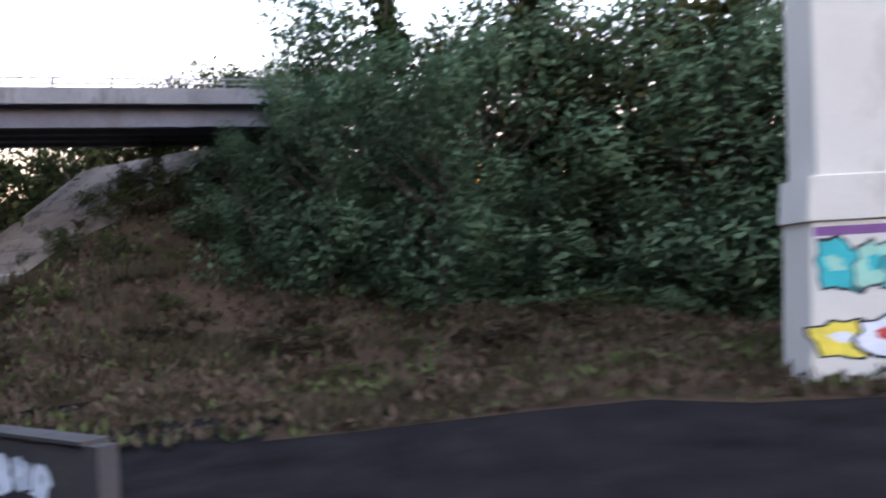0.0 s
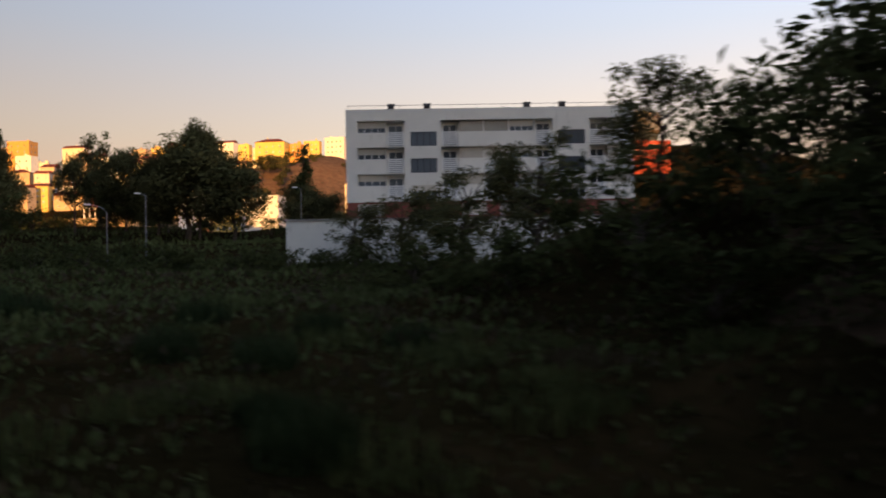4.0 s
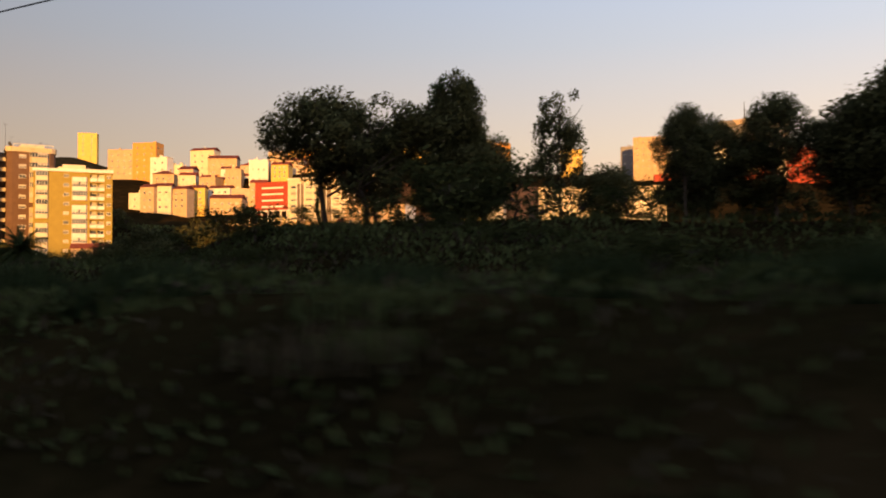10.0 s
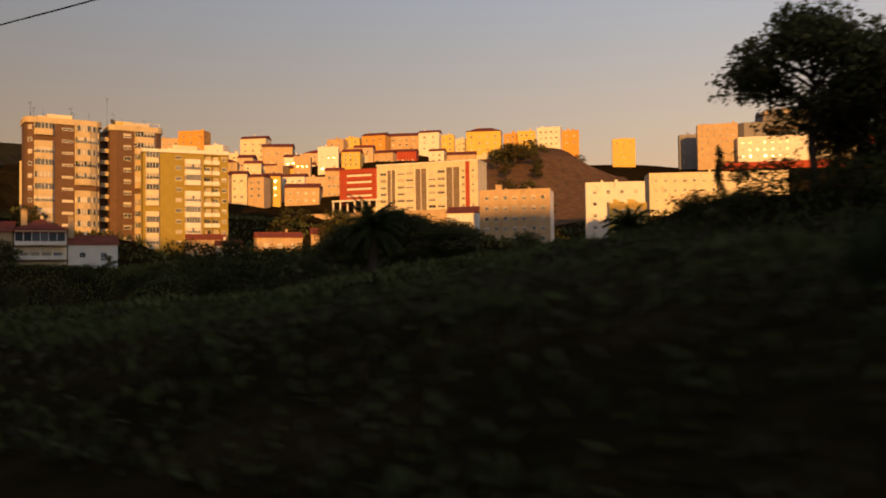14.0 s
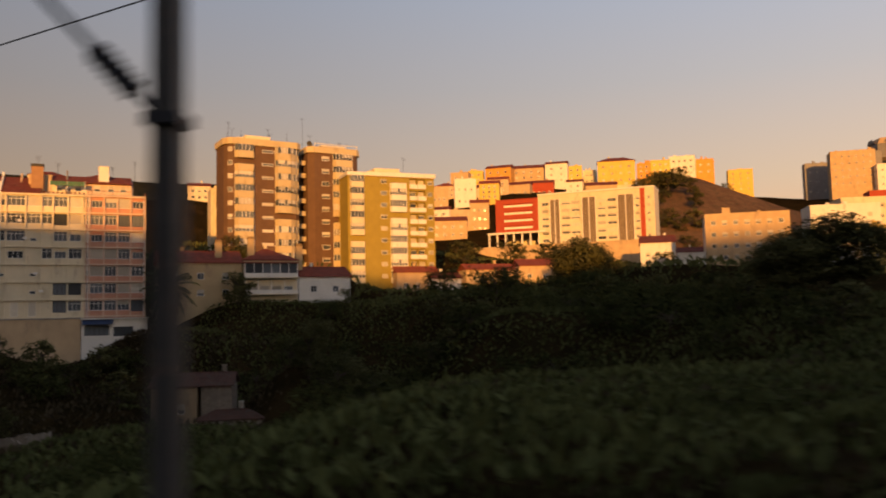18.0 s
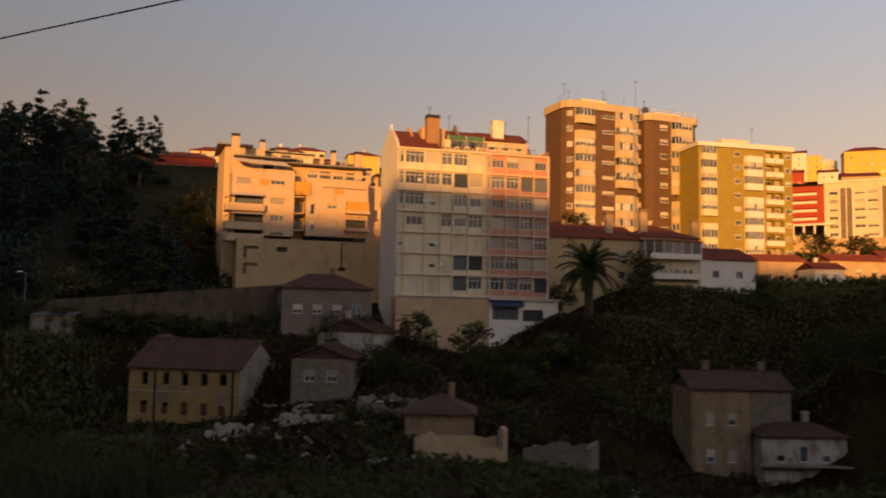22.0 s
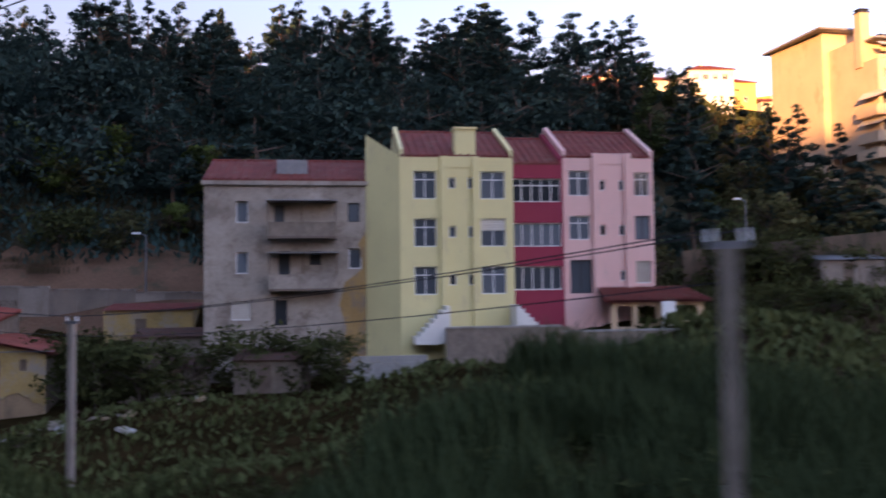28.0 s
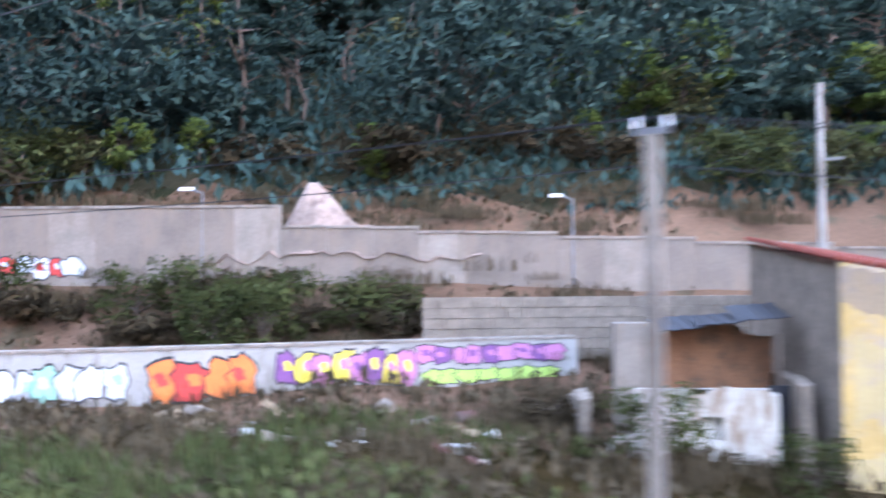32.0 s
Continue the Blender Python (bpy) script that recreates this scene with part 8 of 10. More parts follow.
def band(t0, t1, v0, v1, n, seed, keep=None):
    """Spots along the line, denser near it, with a size that grows with the distance."""
    rng = random.Random(seed)
    out, sizes = [], []
    for _ in range(n):
        v = v0 + (v1 - v0) * rng.random() ** 1.5
        p = off(rng.uniform(t0, t1), v)
        if not keep or keep(*p):
            out.append(p)
            sizes.append(0.17 + 0.008 * v)
    return out, sizes


def on_row(u0, u1, v0, v1, n, seed):
    """Spots in the frame of the row of houses: along its front, and up the hill behind it."""
    rng = random.Random(seed)
    out = []
    for _ in range(n):
        u, v = rng.uniform(u0, u1), rng.uniform(v0, v1)
        out.append((-338.8 + u * 0.899 - v * 0.438, 176.1 + u * 0.438 + v * 0.899))
    return out


# beside the road bridge
for x, y, h, w in ((59, 13, 11.5, 1.2), (63.5, 11, 17.0, 1.2), (68, 13, 16, 1.4), (73, 11.5, 19, 1.2), (79, 13, 18, 1.3), (85, 12, 19, 1.3), (92, 11, 18, 1.3), (99, 9, 18, 1.3)):
    tree("willow", x, y, h, w, z=ground_z(x, y) - 1.5, group="trees by the bridge")
for x, y, h in ((70, 17, 18), (77, 18, 19), (83, 17, 20), (90, 18, 19), (97, 16, 20), (104, 15, 19), (80, 14, 17), (94, 13, 17)):
    tree("oak_b", x, y, h, 1.2, z=ground_z(x, y) - 1.0, group="dense trees by the bridge")
for x, y, h in ((66, 14, 20), (76, 14, 21), (88, 14, 19)):
    tree("poplar", x, y, h, 1.2, group="trees by the bridge")
tree("airy", 52.0, 10.5, 7.0, 0.5)
for x, y, h, w in ((57, 9.5, 7, 1.5), (61, 8, 6, 1.6), (66, 9, 8, 1.5), (71, 8, 7, 1.6), (76, 9, 8, 1.5), (81, 8.5, 7, 1.6), (86, 8, 8, 1.5), (91, 7.5, 7, 1.6), (96, 6, 8, 1.5), (102, 5, 9, 1.5)):
    tree("willow", x, y, h, w, z=ground_z(x, y) - 0.8, group="young trees by the bridge")
for x, y, h, w in ((59.5, 6.6, 8.5, 0.9), (64, 5.6, 13, 1.0), (70, 5.5, 15, 1.1), (61.5, 9.0, 11, 1.0), (86, 10, 17, 1.3), (94, 9, 17, 1.3)):
    tree("willow", x, y, h, w, z=ground_z(x, y) - 0.8, group="trees by the bridge")
for x, y, h in ((48.5, 13, 2.4), (50.5, 11, 2.6), (51.5, 12.5, 2.0), (44.5, 8.5, 1.0), (42.5, 4.0, 1.4), (45.5, 4.5, 1.6), (47, 10.6, 0.9)):
    tree("bush_a", x, y, h, 0.6)
copse(("scrub", "scrub", "bush_b"), 46, 70, -4, 10, 26, 0.6, 1.3, 71, 1.3, "scrub on the slope", lambda x, y: y < 1.25 * (x - 43))
copse(("scrub", "scrub", "bush_b"), 60, 108, -6, 8, 20, 0.9, 1.7, 72, 1.4, "scrub on the slope")
bed("dry_grass", "long dry grass and dead stalks on the cutting", DRY_WEEDS, spots_in(40, 108, -10, 12, 150, 73, lambda x, y: y < 1.25 * (x - 42)), 73, 0.5, 1.0)
cover("slope_scrub", "tangled dry brown scrub on the cutting slope", LEAF_BROWN, spots_in(40, 108, -12, 13, 16000, 74, lambda x, y: y < 1.25 * (x - 42)), 74, 0.42, 0.7, 0.3)
cover("slope_weeds", "dark green weeds on the cutting slope", LEAF_BUSH, spots_in(40, 108, -12, 13, 7000, 75, lambda x, y: y < 1.25 * (x - 42)), 75, 0.40, 0.9, 0.22, -0.1)
cover("tree_foot_growth", "leafy growth at the foot of the trees", LEAF_WILLOW, spots_in(56, 108, 5, 12, 6000, 76), 76, 0.45, 2.2, 0.25)
for x, y, h, k in ((45, 21, 7, "oak_b"), (58, 17, 8, "oak_b"), (62, 17, 9, "oak_b"), (54, 18.5, 6, "bush_a"), (49, 22, 8, "oak_b"), (53, 23, 8, "oak_b"), (57, 22, 8, "oak_b"), (61, 21, 9, "oak_b"), (66, 21, 9, "oak_b"), (47, 26, 9, "oak_a"), (55, 27, 9, "oak_b"), (41, 19, 7, "bush_a"), (38.5, 15, 6.5, "bush_a"), (36, 11, 5.5, "bush_a"), (38, 21, 8, "oak_b"), (34.5, 8, 3.5, "bush_a")):
    tree(k, x, y, h, 1.25, group="dark trees behind the paved slope")
for x, y, h, k in ((33, 34, 9, "oak_a"), (38, 36, 8, "oak_b"), (27, 40, 8, "oak_a"), (22, 44, 6, "oak_b"), (43, 33, 9, "oak_b"), (48, 36, 8, "airy"), (30, 28, 6, "bush_a"), (36, 26, 7, "bush_a"), (42, 27, 8, "bush_a"), (24, 30, 4, "bush_b"), (19, 36, 4, "bush_b"), (50, 30, 6, "oak_b"), (31, 20, 4, "bush_a"), (35, 17, 4.5, "bush_a")):
    tree(k, x, y, h, 1.15)

# round the field and the flats
def full_tree(kind, x, y, top, width, group="trees round the field", label=""):
    """A tree whose crown ends at height top over the datum and is width metres wide."""
    h = (top - ground_z(x, y)) * 1.04
    tree(kind, x, y, h, width / (0.73 * h), group=group, label=label)


full_tree("round", -18, 114, 24.4, 17)
full_tree("round", -11.5, 116, 21.5, 11)
full_tree("round", -23, 115, 20.5, 9)
full_tree("oak_c", -16.5, 115, 25.8, 9)
full_tree("oak_c", -29, 118, 22, 9.5)
full_tree("round", -31, 119, 18, 8.5)
full_tree("oak_c", -38, 120, 21.4, 7)
full_tree("poplar", -4, 138, 25, 14)
full_tree("round", -5, 139, 20, 8)
full_tree("round", 1, 122, 15.5, 8)
full_tree("round", -32.2, 137.5, 19.4, 10.5, label="dense round dark tree on the field's rim")
full_tree("oak_c", -29.5, 140, 24, 10)
full_tree("round", -40.2, 156.8, 20.2, 10.5, label="dense round dark tree on the field's rim")
full_tree("airy", -47.7, 153.4, 29.8, 12)
full_tree("oak_a", -48, 154, 27, 10)
full_tree("oak_c", -80, 136, 27.2, 17)
full_tree("oak_a", -75, 134, 26, 14)
full_tree("round", -74, 139, 24, 11)
full_tree("round", -65, 140, 28, 14)
full_tree("oak_c", -63, 139.5, 30.4, 9)
full_tree("poplar", -65.5, 139.5, 29.5, 15)
full_tree("poplar", -61.5, 140, 29, 15)
full_tree("round", -59.5, 138, 22, 10)
full_tree("round", -62, 130, 14, 10)
tree("bush_a", -64, 124, 8, 1.2)
tree("bush_a", -56, 128, 7, 1.2)
tree("oak_b", 0, 118, 8, 1.2)
tree("oak_b", 3, 124, 9, 1.2)
tree("oak_b", 17, 69, 8.6, 1.3, label="dark leafy tree before the white flats")
tree("oak_b", 12.5, 67, 7.0, 1.3)
tree("oak_a", 23, 60, 9.5, 1.4)
tree("oak_b", 29, 62, 8.0, 1.3)
tree("bush_a", 36, 64, 6, 1.4)
for k in range(26):
    x = -42 + k * 2.2
    tree("bush_b" if k % 3 else "bush_a", x, 66 + 4 * math.sin(k * 1.7) + (8 if x < -20 else 0), 2.6 + 0.9 * math.sin(k * 2.3), 1.2, group="hedge by the flats")
for k in range(22):
    tree("bush_a", -94 + k * 4.5, 122 + 3.0 * math.sin(k * 2.1) + (6 if k > 14 else 0), 3.4 + 0.9 * math.sin(k * 1.3), 1.15, group="undergrowth below the field trees")
full_tree("round", -123.3, 189, 12.8, 16, "trees in the hollow", "broad round dark tree in the hollow")
full_tree("round", -115.2, 170.2, 9.6, 11, "trees in the hollow", "broad round dark tree in the hollow")
full_tree("round", -130, 186, 10, 11, "trees in the hollow")
full_tree("poplar", -84, 151.6, 15.8, 6)
full_tree("round", -82, 151, 11, 7)
tree("bush_a", -94.5, 146.4, 4.6, 1.2)
copse(("thicket",), -96, -52, 98, 120, 9, 1.2, 2.0, 81, 1.0, "thickets on the knoll")
copse(("thicket", "bush_a"), -58, -25, 62, 110, 10, 1.6, 2.8, 82, 1.1, "thickets on the field")
copse(("bush_a", "oak_s"), -110, -84, 118, 150, 12, 1.8, 3.2, 83, 1.1, "bushes on the knoll")
strip(("thicket",), 4.6, 20.0, 24, 60, 16, 0.9, 1.6, 84, 1.4, "thickets on the field")
strip(("bush_b", "scrub"), 5.0, 19.0, 18, 44, 16, 0.8, 1.4, 85, 1.2, "bushes on the field")
reed_strip(4.6, 14.0, 12, 26, 60, 86, 0.34, 0.52)
bed("field_weeds", "dark green weeds on the field beside the line", GREEN_WEEDS, spots_along(4.2, 24.5, 8, 34, 220, 87), 87, 0.35, 0.75)
bed("field_grass", "dry dark grass on the field beside the line", DRY_WEEDS, spots_along(4.2, 24.5, 9, 60, 140, 89), 89, 0.4, 0.9)

sp, sz = band(4.0, 25.0, 7.5, 75, 72000, 201)
cover("field_scrub", "dark tangled weeds and brambles covering the field", LEAF_BUSH, sp, 201, sz, 0.75, 0.09, 0.1)
sp, sz = band(4.0, 25.0, 7.5, 75, 26000, 202)
cover("field_dry_growth", "dry brown stalks among the weeds of the field", LEAF_DRY, sp, 202, sz, 0.6, 0.12, 0.1)
cover("field_scrub", "dark bramble thickets on the far field", LEAF_BUSH, spots_in(-120, 30, 60, 125, 18000, 203, lambda x, y: (x + 98) * 0.45 + (y - 57) * 0.89 > 55), 203, 0.7, 1.2, 0.06)
cover("hollow_scrub", "dark bushes and brambles filling the hollow", LEAF_BUSH, spots_in(-222, -105, 104, 262, 60000, 204, clear_of_house), 204, 0.6, 1.5, 0.05)
cover("valley_scrub", "dark weeds and brambles on the valley floor", LEAF_BUSH, spots_in(-305, -200, 128, 178, 16000, 205, clear_of_house), 205, 0.6, 1.3, 0.07)
cover("valley_scrub", "dry brown weeds round the ruins", LEAF_DRY, spots_in(-300, -195, 150, 232, 20000, 206), 206, 0.8, 0.9, 0.1)
cover("town_scrub", "dark shrubs on the slope below the town", LEAF_BUSH, spots_in(-260, -20, 262, 400, 9000, 207), 207, 1.6, 2.5, 0.04)

# the hollow below the village
copse(("thicket",), -206, -128, 150, 225, 16, 3.0, 4.6, 91, 1.0, "thickets in the hollow")
copse(("oak_s", "bush_a"), -205, -110, 200, 262, 30, 3.5, 6.5, 92, 1.15, "bushes in the hollow")
copse(("bush_a", "oak_s"), -200, -130, 160, 205, 14, 3.0, 5.0, 93, 1.1, "bushes in the hollow")
tree("round", -144, 286, 19, 1.25, z=2.0, label="large round dark tree beside the white gabled house")
tree("oak_b", -138, 290, 14, 1.4, z=2.0)
copse(("oak_s",), -200, -105, 350, 388, 15, 6, 9, 94, 1.4, "trees below the long block")
copse(("oak_s",), -250, -200, 330, 395, 13, 6, 10, 95, 1.3, "trees below the long block")
copse(("oak_s",), -92, -66, 425, 500, 20, 7, 11, 96, 1.3, "trees on the knoll")
copse(("oak_s",), -72, -30, 520, 545, 6, 6, 9, 97, 1.1, "trees on the knoll")
copse(("oak_s",), 0, 40, 470, 560, 8, 6, 10, 98, 1.2)
copse(("oak_s",), -235, -214, 238, 275, 14, 5, 9, 99, 1.1, "trees by the tall flats")
copse(("oak_s",), -228, -220, 252, 280, 10, 7, 10, 100, 1.1, "trees by the tall flats")
# the valley
copse(("thicket",), -290, -200, 156, 178, 8, 1.6, 2.6, 101, 1.0, "thickets in the valley")
copse(("bush_a", "bush_b"), -262, -205, 196, 218, 16, 2.5, 4.5, 102, 1.1, "bushes in the valley")
copse(("thicket", "bush_a"), -302, -280, 160, 196, 8, 1.8, 3.0, 103, 1.0, "thickets in the valley")
strip(("thicket",), 19.0, 26.0, 22, 44, 8, 1.2, 2.0, 104, 1.2, "thickets below the line")
for x, y, h in ((-246, 212, 6.5), (-239, 214, 7), (-257, 206, 5), (-229, 214, 6), (-262, 214, 4), (-266, 212, 4.5), (-281, 206, 4), (-222, 205, 6), (-231, 190, 5)):
    tree("oak_s", x, y, h, 1.2)

for x, y, h, w in ((-192, 200, 8.5, 1.2), (-187, 195, 9, 1.3), (-182, 192, 8, 1.3)):
    tree("oak_b", x, y, h, w, group="dark trees beside the brick house")
for x, y, h in ((-296, 232, 12), (-292, 229, 11), (-289.5, 226, 9.5), (-299, 236, 13), (-303, 233, 13), (-287.5, 222, 7.5), (-293, 222, 8), (-298, 226, 10)):
    tree("pine_c", x, y, h, 1.5, group="pines on the hillside")
# the wooded hill
def not_road(x, y):
    c, s = math.cos(radians(26)), math.sin(radians(26))
    v = -(x + 338.8) * s + (y - 176.1) * c
    if -0.41 * (y - 113.1) - 0.911 * (x + 249.7) < 0:
        return False
    return v > 17


copse(("pine_a", "pine_b", "pine_c", "pine_c"), -440, -296, 192, 262, 120, 10, 15, 111, 1.35, "pines on the hillside", not_road)
copse(("pine_a", "pine_b", "pine_c"), -440, -300, 258, 300, 45, 11, 16, 112, 1.4, "pines on the hillside", not_road)
copse(("pine_c", "oak_s"), -306, -284, 214, 262, 46, 4.5, 8, 113, 1.2, "pines on the hillside", lambda x, y: x < -289 or y < 222)
cover("hill_undergrowth", "dark shrubs on the slope beside the flats", LEAF_BUSH, spots_in(-308, -284, 212, 285, 7000, 218), 218, 0.9, 2.6, 0.1, 0.3)
copse(("pine_c", "oak_s", "light"), -430, -340, 188, 205, 26, 4, 8, 114, 1.2, "small trees on the bank", not_road)
tree("poplar", -308, 238, 14, 1.6)
tree("poplar", -311, 240, 13, 1.6)
tree("poplar", -314, 237, 14, 1.5)
for x, y, h in ((-352, 196, 8.5), (-349, 194, 7), (-378, 196, 7.5), (-368, 199, 8)):
    tree("light", x, y, h, 1.1)
tree("oak_s", -311, 202, 6, 0.9)
for x, y, h, w in ((-336, 172.5, 4.2, 1.2), (-332, 174.2, 3.6, 1.2), (-341.5, 169.5, 4.0, 1.1), (-338.5, 171, 3.4, 1.1), (-345.5, 170, 4.2, 1.2)):
    tree("bush_a", x, y, h, w)
# round the row of houses
for x, y, h, w in ((-344.5, 169, 4.6, 0.8), (-341.5, 170, 3.6, 0.7), (-334.5, 173.4, 3.6, 0.6), (-331, 172.5, 3.8, 0.8), (-328.5, 172.5, 3.6, 0.7), (-306, 189, 2.4, 1.2), (-302, 191, 2.6, 1.3), (-298, 192.5, 2.6, 1.4),
                   (-381, 167.5, 3.0, 0.9), (-366, 160, 2.4, 1.0), (-352, 170, 4.2, 1.1), (-349.5, 172, 4.4, 1.0), (-361.5, 160.5, 2.2, 0.8)):
    tree("bush_a", x, y, h, w)
strip(("bush_a", "thicket"), 25.0, 29.0, 22, 40, 20, 1.6, 3.0, 121, 1.15, "bushes before the row", lambda x, y: row_v(x, y) < (-8 if x > -330 else -13))
strip(("bush_b", "bush_b", "scrub"), 29.0, 32.5, 14, 26, 16, 0.8, 1.4, 122, 1.2, "low bushes by the line", lambda x, y: row_v(x, y) < -14)
bed("reed_bed", "dense bed of tall green giant reeds below the row", BED_REEDS, spots_along(24.8, 29.2, 17, 46, 300, 123, lambda x, y: row_v(x, y) < (-7 if x > -330 else -13)), 123, 0.75, 1.15)
bed("bank_weeds", "dark green weeds on the railway bank", GREEN_WEEDS, spots_along(24.5, 33.5, 8, 24, 120, 124), 124, 0.5, 0.95)
bed("bank_grass", "dry grass and scrub below the road wall", DRY_WEEDS, spots_in(-412, -362, 150, 186, 200, 125, lambda x, y: -16 < row_v(x, y) < 22), 125, 0.5, 1.0)
copse(("scrub", "scrub", "bush_b"), -408, -366, 158, 178, 34, 0.9, 1.8, 126, 1.2, "scrub on the bank", lambda x, y: -6 < row_v(x, y) < 2)
sp, sz = band(24.0, 34.0, 7.5, 46, 34000, 211, lambda x, y: row_v(x, y) < (-5 if x > -330 else -7) and not (-362 < x < -344 and row_v(x, y) > -13.5))
cover("bank_scrub", "dark green weeds and brambles on the railway bank", LEAF_BUSH, sp, 211, sz, 0.9, 0.12)
cover("bank_growth", "dry brown scrub on the bank below the road", LEAF_DRY, on_row(-75, -24, -12, 22, 9000, 212), 212, 0.5, 0.8, 0.2, 0.05)
cover("bank_growth", "rough weeds below the tan road wall", LEAF_BUSH, spots_in(-312, -262, 176, 206, 7000, 213), 213, 0.9, 1.3, 0.1)
cover("hill_undergrowth", "dark undergrowth covering the wooded hillside", LEAF_PINE, on_row(-110, 45, 19, 80, 36000, 214), 214, 0.8, 2.4, 0.08, 0.4)
rng = random.Random(127)
for x, y in on_row(-105, 34, 26, 72, 44, 215):
    tree("understory", x, y, rng.uniform(4.5, 7.5), 1.0, group="undergrowth on the hillside")
for x, y in on_row(-105, -5, 26, 46, 44, 216):
    tree(rng.choice(("pine_a", "pine_c", "pine_b")), x, y, rng.uniform(9, 14), 1.35, group="pines on the hillside")
for x, y in on_row(-100, 22, 19.5, 27, 40, 217):
    tree(rng.choice(("bush_a", "oak_s", "light", "scrub")), x, y, rng.uniform(2.5, 5.5), 1.2, group="bushes on the bank")


rng = random.Random(128)
c24, s24 = math.cos(radians(24)), math.sin(radians(24))
for k in range(34):
    u, v = rng.uniform(-4, 27), rng.uniform(-4.4, -0.8)
    tree("scrub" if k % 3 else "bush_a", -404 + u * c24 - v * s24, 161.6 + u * s24 + v * c24, rng.uniform(1.6, 3.2), 0.95, group="dry scrub below the upper wall")
for x, y, h in ((-386, 163.5, 3.2), (-384, 164.5, 3.6), (-387.5, 165, 3.0)):
    tree("bush_a", x, y, h, 0.8, group="dark bushes above the painted wall")
for k in range(16):
    u = 1.5 + k * 2.6
    tree("bush_a" if k % 2 else "bush_b", -309 + u * 0.961 + 0.45, 203.0 + u * 0.276 - 1.7, rng.uniform(2.2, 4.6), 1.1, z=ground_z(-309 + u * 0.961 + 0.45, 203.0 + u * 0.276 - 1.7), group="hedge below the road wall")


def palm(x, y, h, s, seed):
    """A date palm: scarred trunk and a crown of arching feather leaves."""
    rng = random.Random(seed)
    ob = thing("palm_tree", pose(x, y, ground_z(x, y)), "date palm with thick trunk and arching fronds", "palm tree", "palms")
    bm = bmesh.new()
    n = 9
    for k in range(n):
        tube(bm, (0, 0, h * k / n - (0.5 if k == 0 else 0)), (0, 0, h * (k + 1) / n), 0.42 * s, 0.36 * s, 9, caps=k == n - 1)
    part("trunk", bm, BARK, ob)
    for k in range(64):
        bm = bmesh.new()
        a, up = rng.uniform(0, math.tau), rng.uniform(-0.5, 1.35)
        p, d = Vector((0, 0, h)), Vector((math.cos(a) * math.cos(up), math.sin(a) * math.cos(up), math.sin(up)))
        ln = s * rng.uniform(2.6, 3.6)
        pts = []
        for j in range(8):
            pts.append(p.copy())
            p = p + d * ln / 7
            d = (d + Vector((0, 0, -0.22))).normalized()
        sidew = Vector((-math.sin(a), math.cos(a), 0))
        for j in range(7):
            m = (pts[j] + pts[j + 1]) / 2
            for q in range(3):
                b = pts[j].lerp(pts[j + 1], q / 3)
                for sg in (-1, 1):
                    tip = b + sidew * sg * s * 0.55 * (1 - abs(j - 2.5) / 6) + d * s * 0.2 + Vector((0, 0, -0.15 * s))
                    quad(bm, [b, b + (pts[j + 1] - pts[j]) * 0.34, tip])
            quad(bm, [pts[j] + sidew * 0.03, pts[j + 1] + sidew * 0.03, pts[j + 1] - sidew * 0.03, pts[j] - sidew * 0.03])
        part("frond", bm, LEAF_PALM, ob)
    return ob


palm(-224.2, 229.0, 7.4, 1.7, 1)
palm(-122.4, 139.7, 4.6, 1.25, 2)
palm(-95.6, 145.8, 3.4, 1.0, 3)

# ---- the road bridge ----
DX, DY = -0.925, -0.38


def deck_at(u, v, z):
    """Along the bridge from its near end, across towards its far side, up."""
    return (56.0 + DX * u + DY * v, 6.8 + DY * u - DX * v, z)


def deck_top(u):
    return 12.1


bridge = thing("road_bridge", pose(0, 0, 0), "weathered concrete road bridge on paired round columns", "bridge", kind="structure")
US = [-6, 110]


def deck_strip(name, v0, v1, a, b, mat):
    bm = bmesh.new()
    for u0, u1 in zip(US[:-1], US[1:]):
        p = [deck_at(u, v, deck_top(u) + z) for u in (u0, u1) for v in (v0, v1) for z in (a, b)]
        for q in ((0, 1, 3, 2), (4, 6, 7, 5), (0, 4, 5, 1), (2, 3, 7, 6), (0, 2, 6, 4), (1, 5, 7, 3)):
            quad(bm, [p[k] for k in q])
    return part(name, bm, mat, bridge)


deck_strip("deck_slab", 0.0, 8.0, -0.55, -0.2, DECK)
deck_strip("fascia", -0.12, 0.25, -0.75, 0.15, FASCIA)
deck_strip("fascia", 7.75, 8.12, -0.75, 0.15, FASCIA)
for v in (0.7, 2.7, 4.7, 6.7):
    deck_strip("girder", v, v + 0.6, -1.9, -0.55, DECK)
deck_strip("road_surface", 0.4, 7.6, -0.198, -0.1, ASPHALT)
for v in (0.05, 7.95):
    for zr in (0.4, 0.7):
        bm = bmesh.new()
        for u0, u1 in zip(US[:-1], US[1:]):
            tube(bm, deck_at(u0, v, deck_top(u0) + zr), deck_at(u1, v, deck_top(u1) + zr), 0.045, 0.045, 5)
        part("handrail", bm, GALV, bridge)
    post = None
    for k in range(26):
        u = -5 + k * 3.0
        bm = bmesh.new()
        x, y, z = deck_at(u, v, deck_top(u))
        box(bm, x - 0.05, x + 0.05, y - 0.05, y + 0.05, z + 0.15, z + 0.72)
        part("rail_post", bm, GALV, bridge)
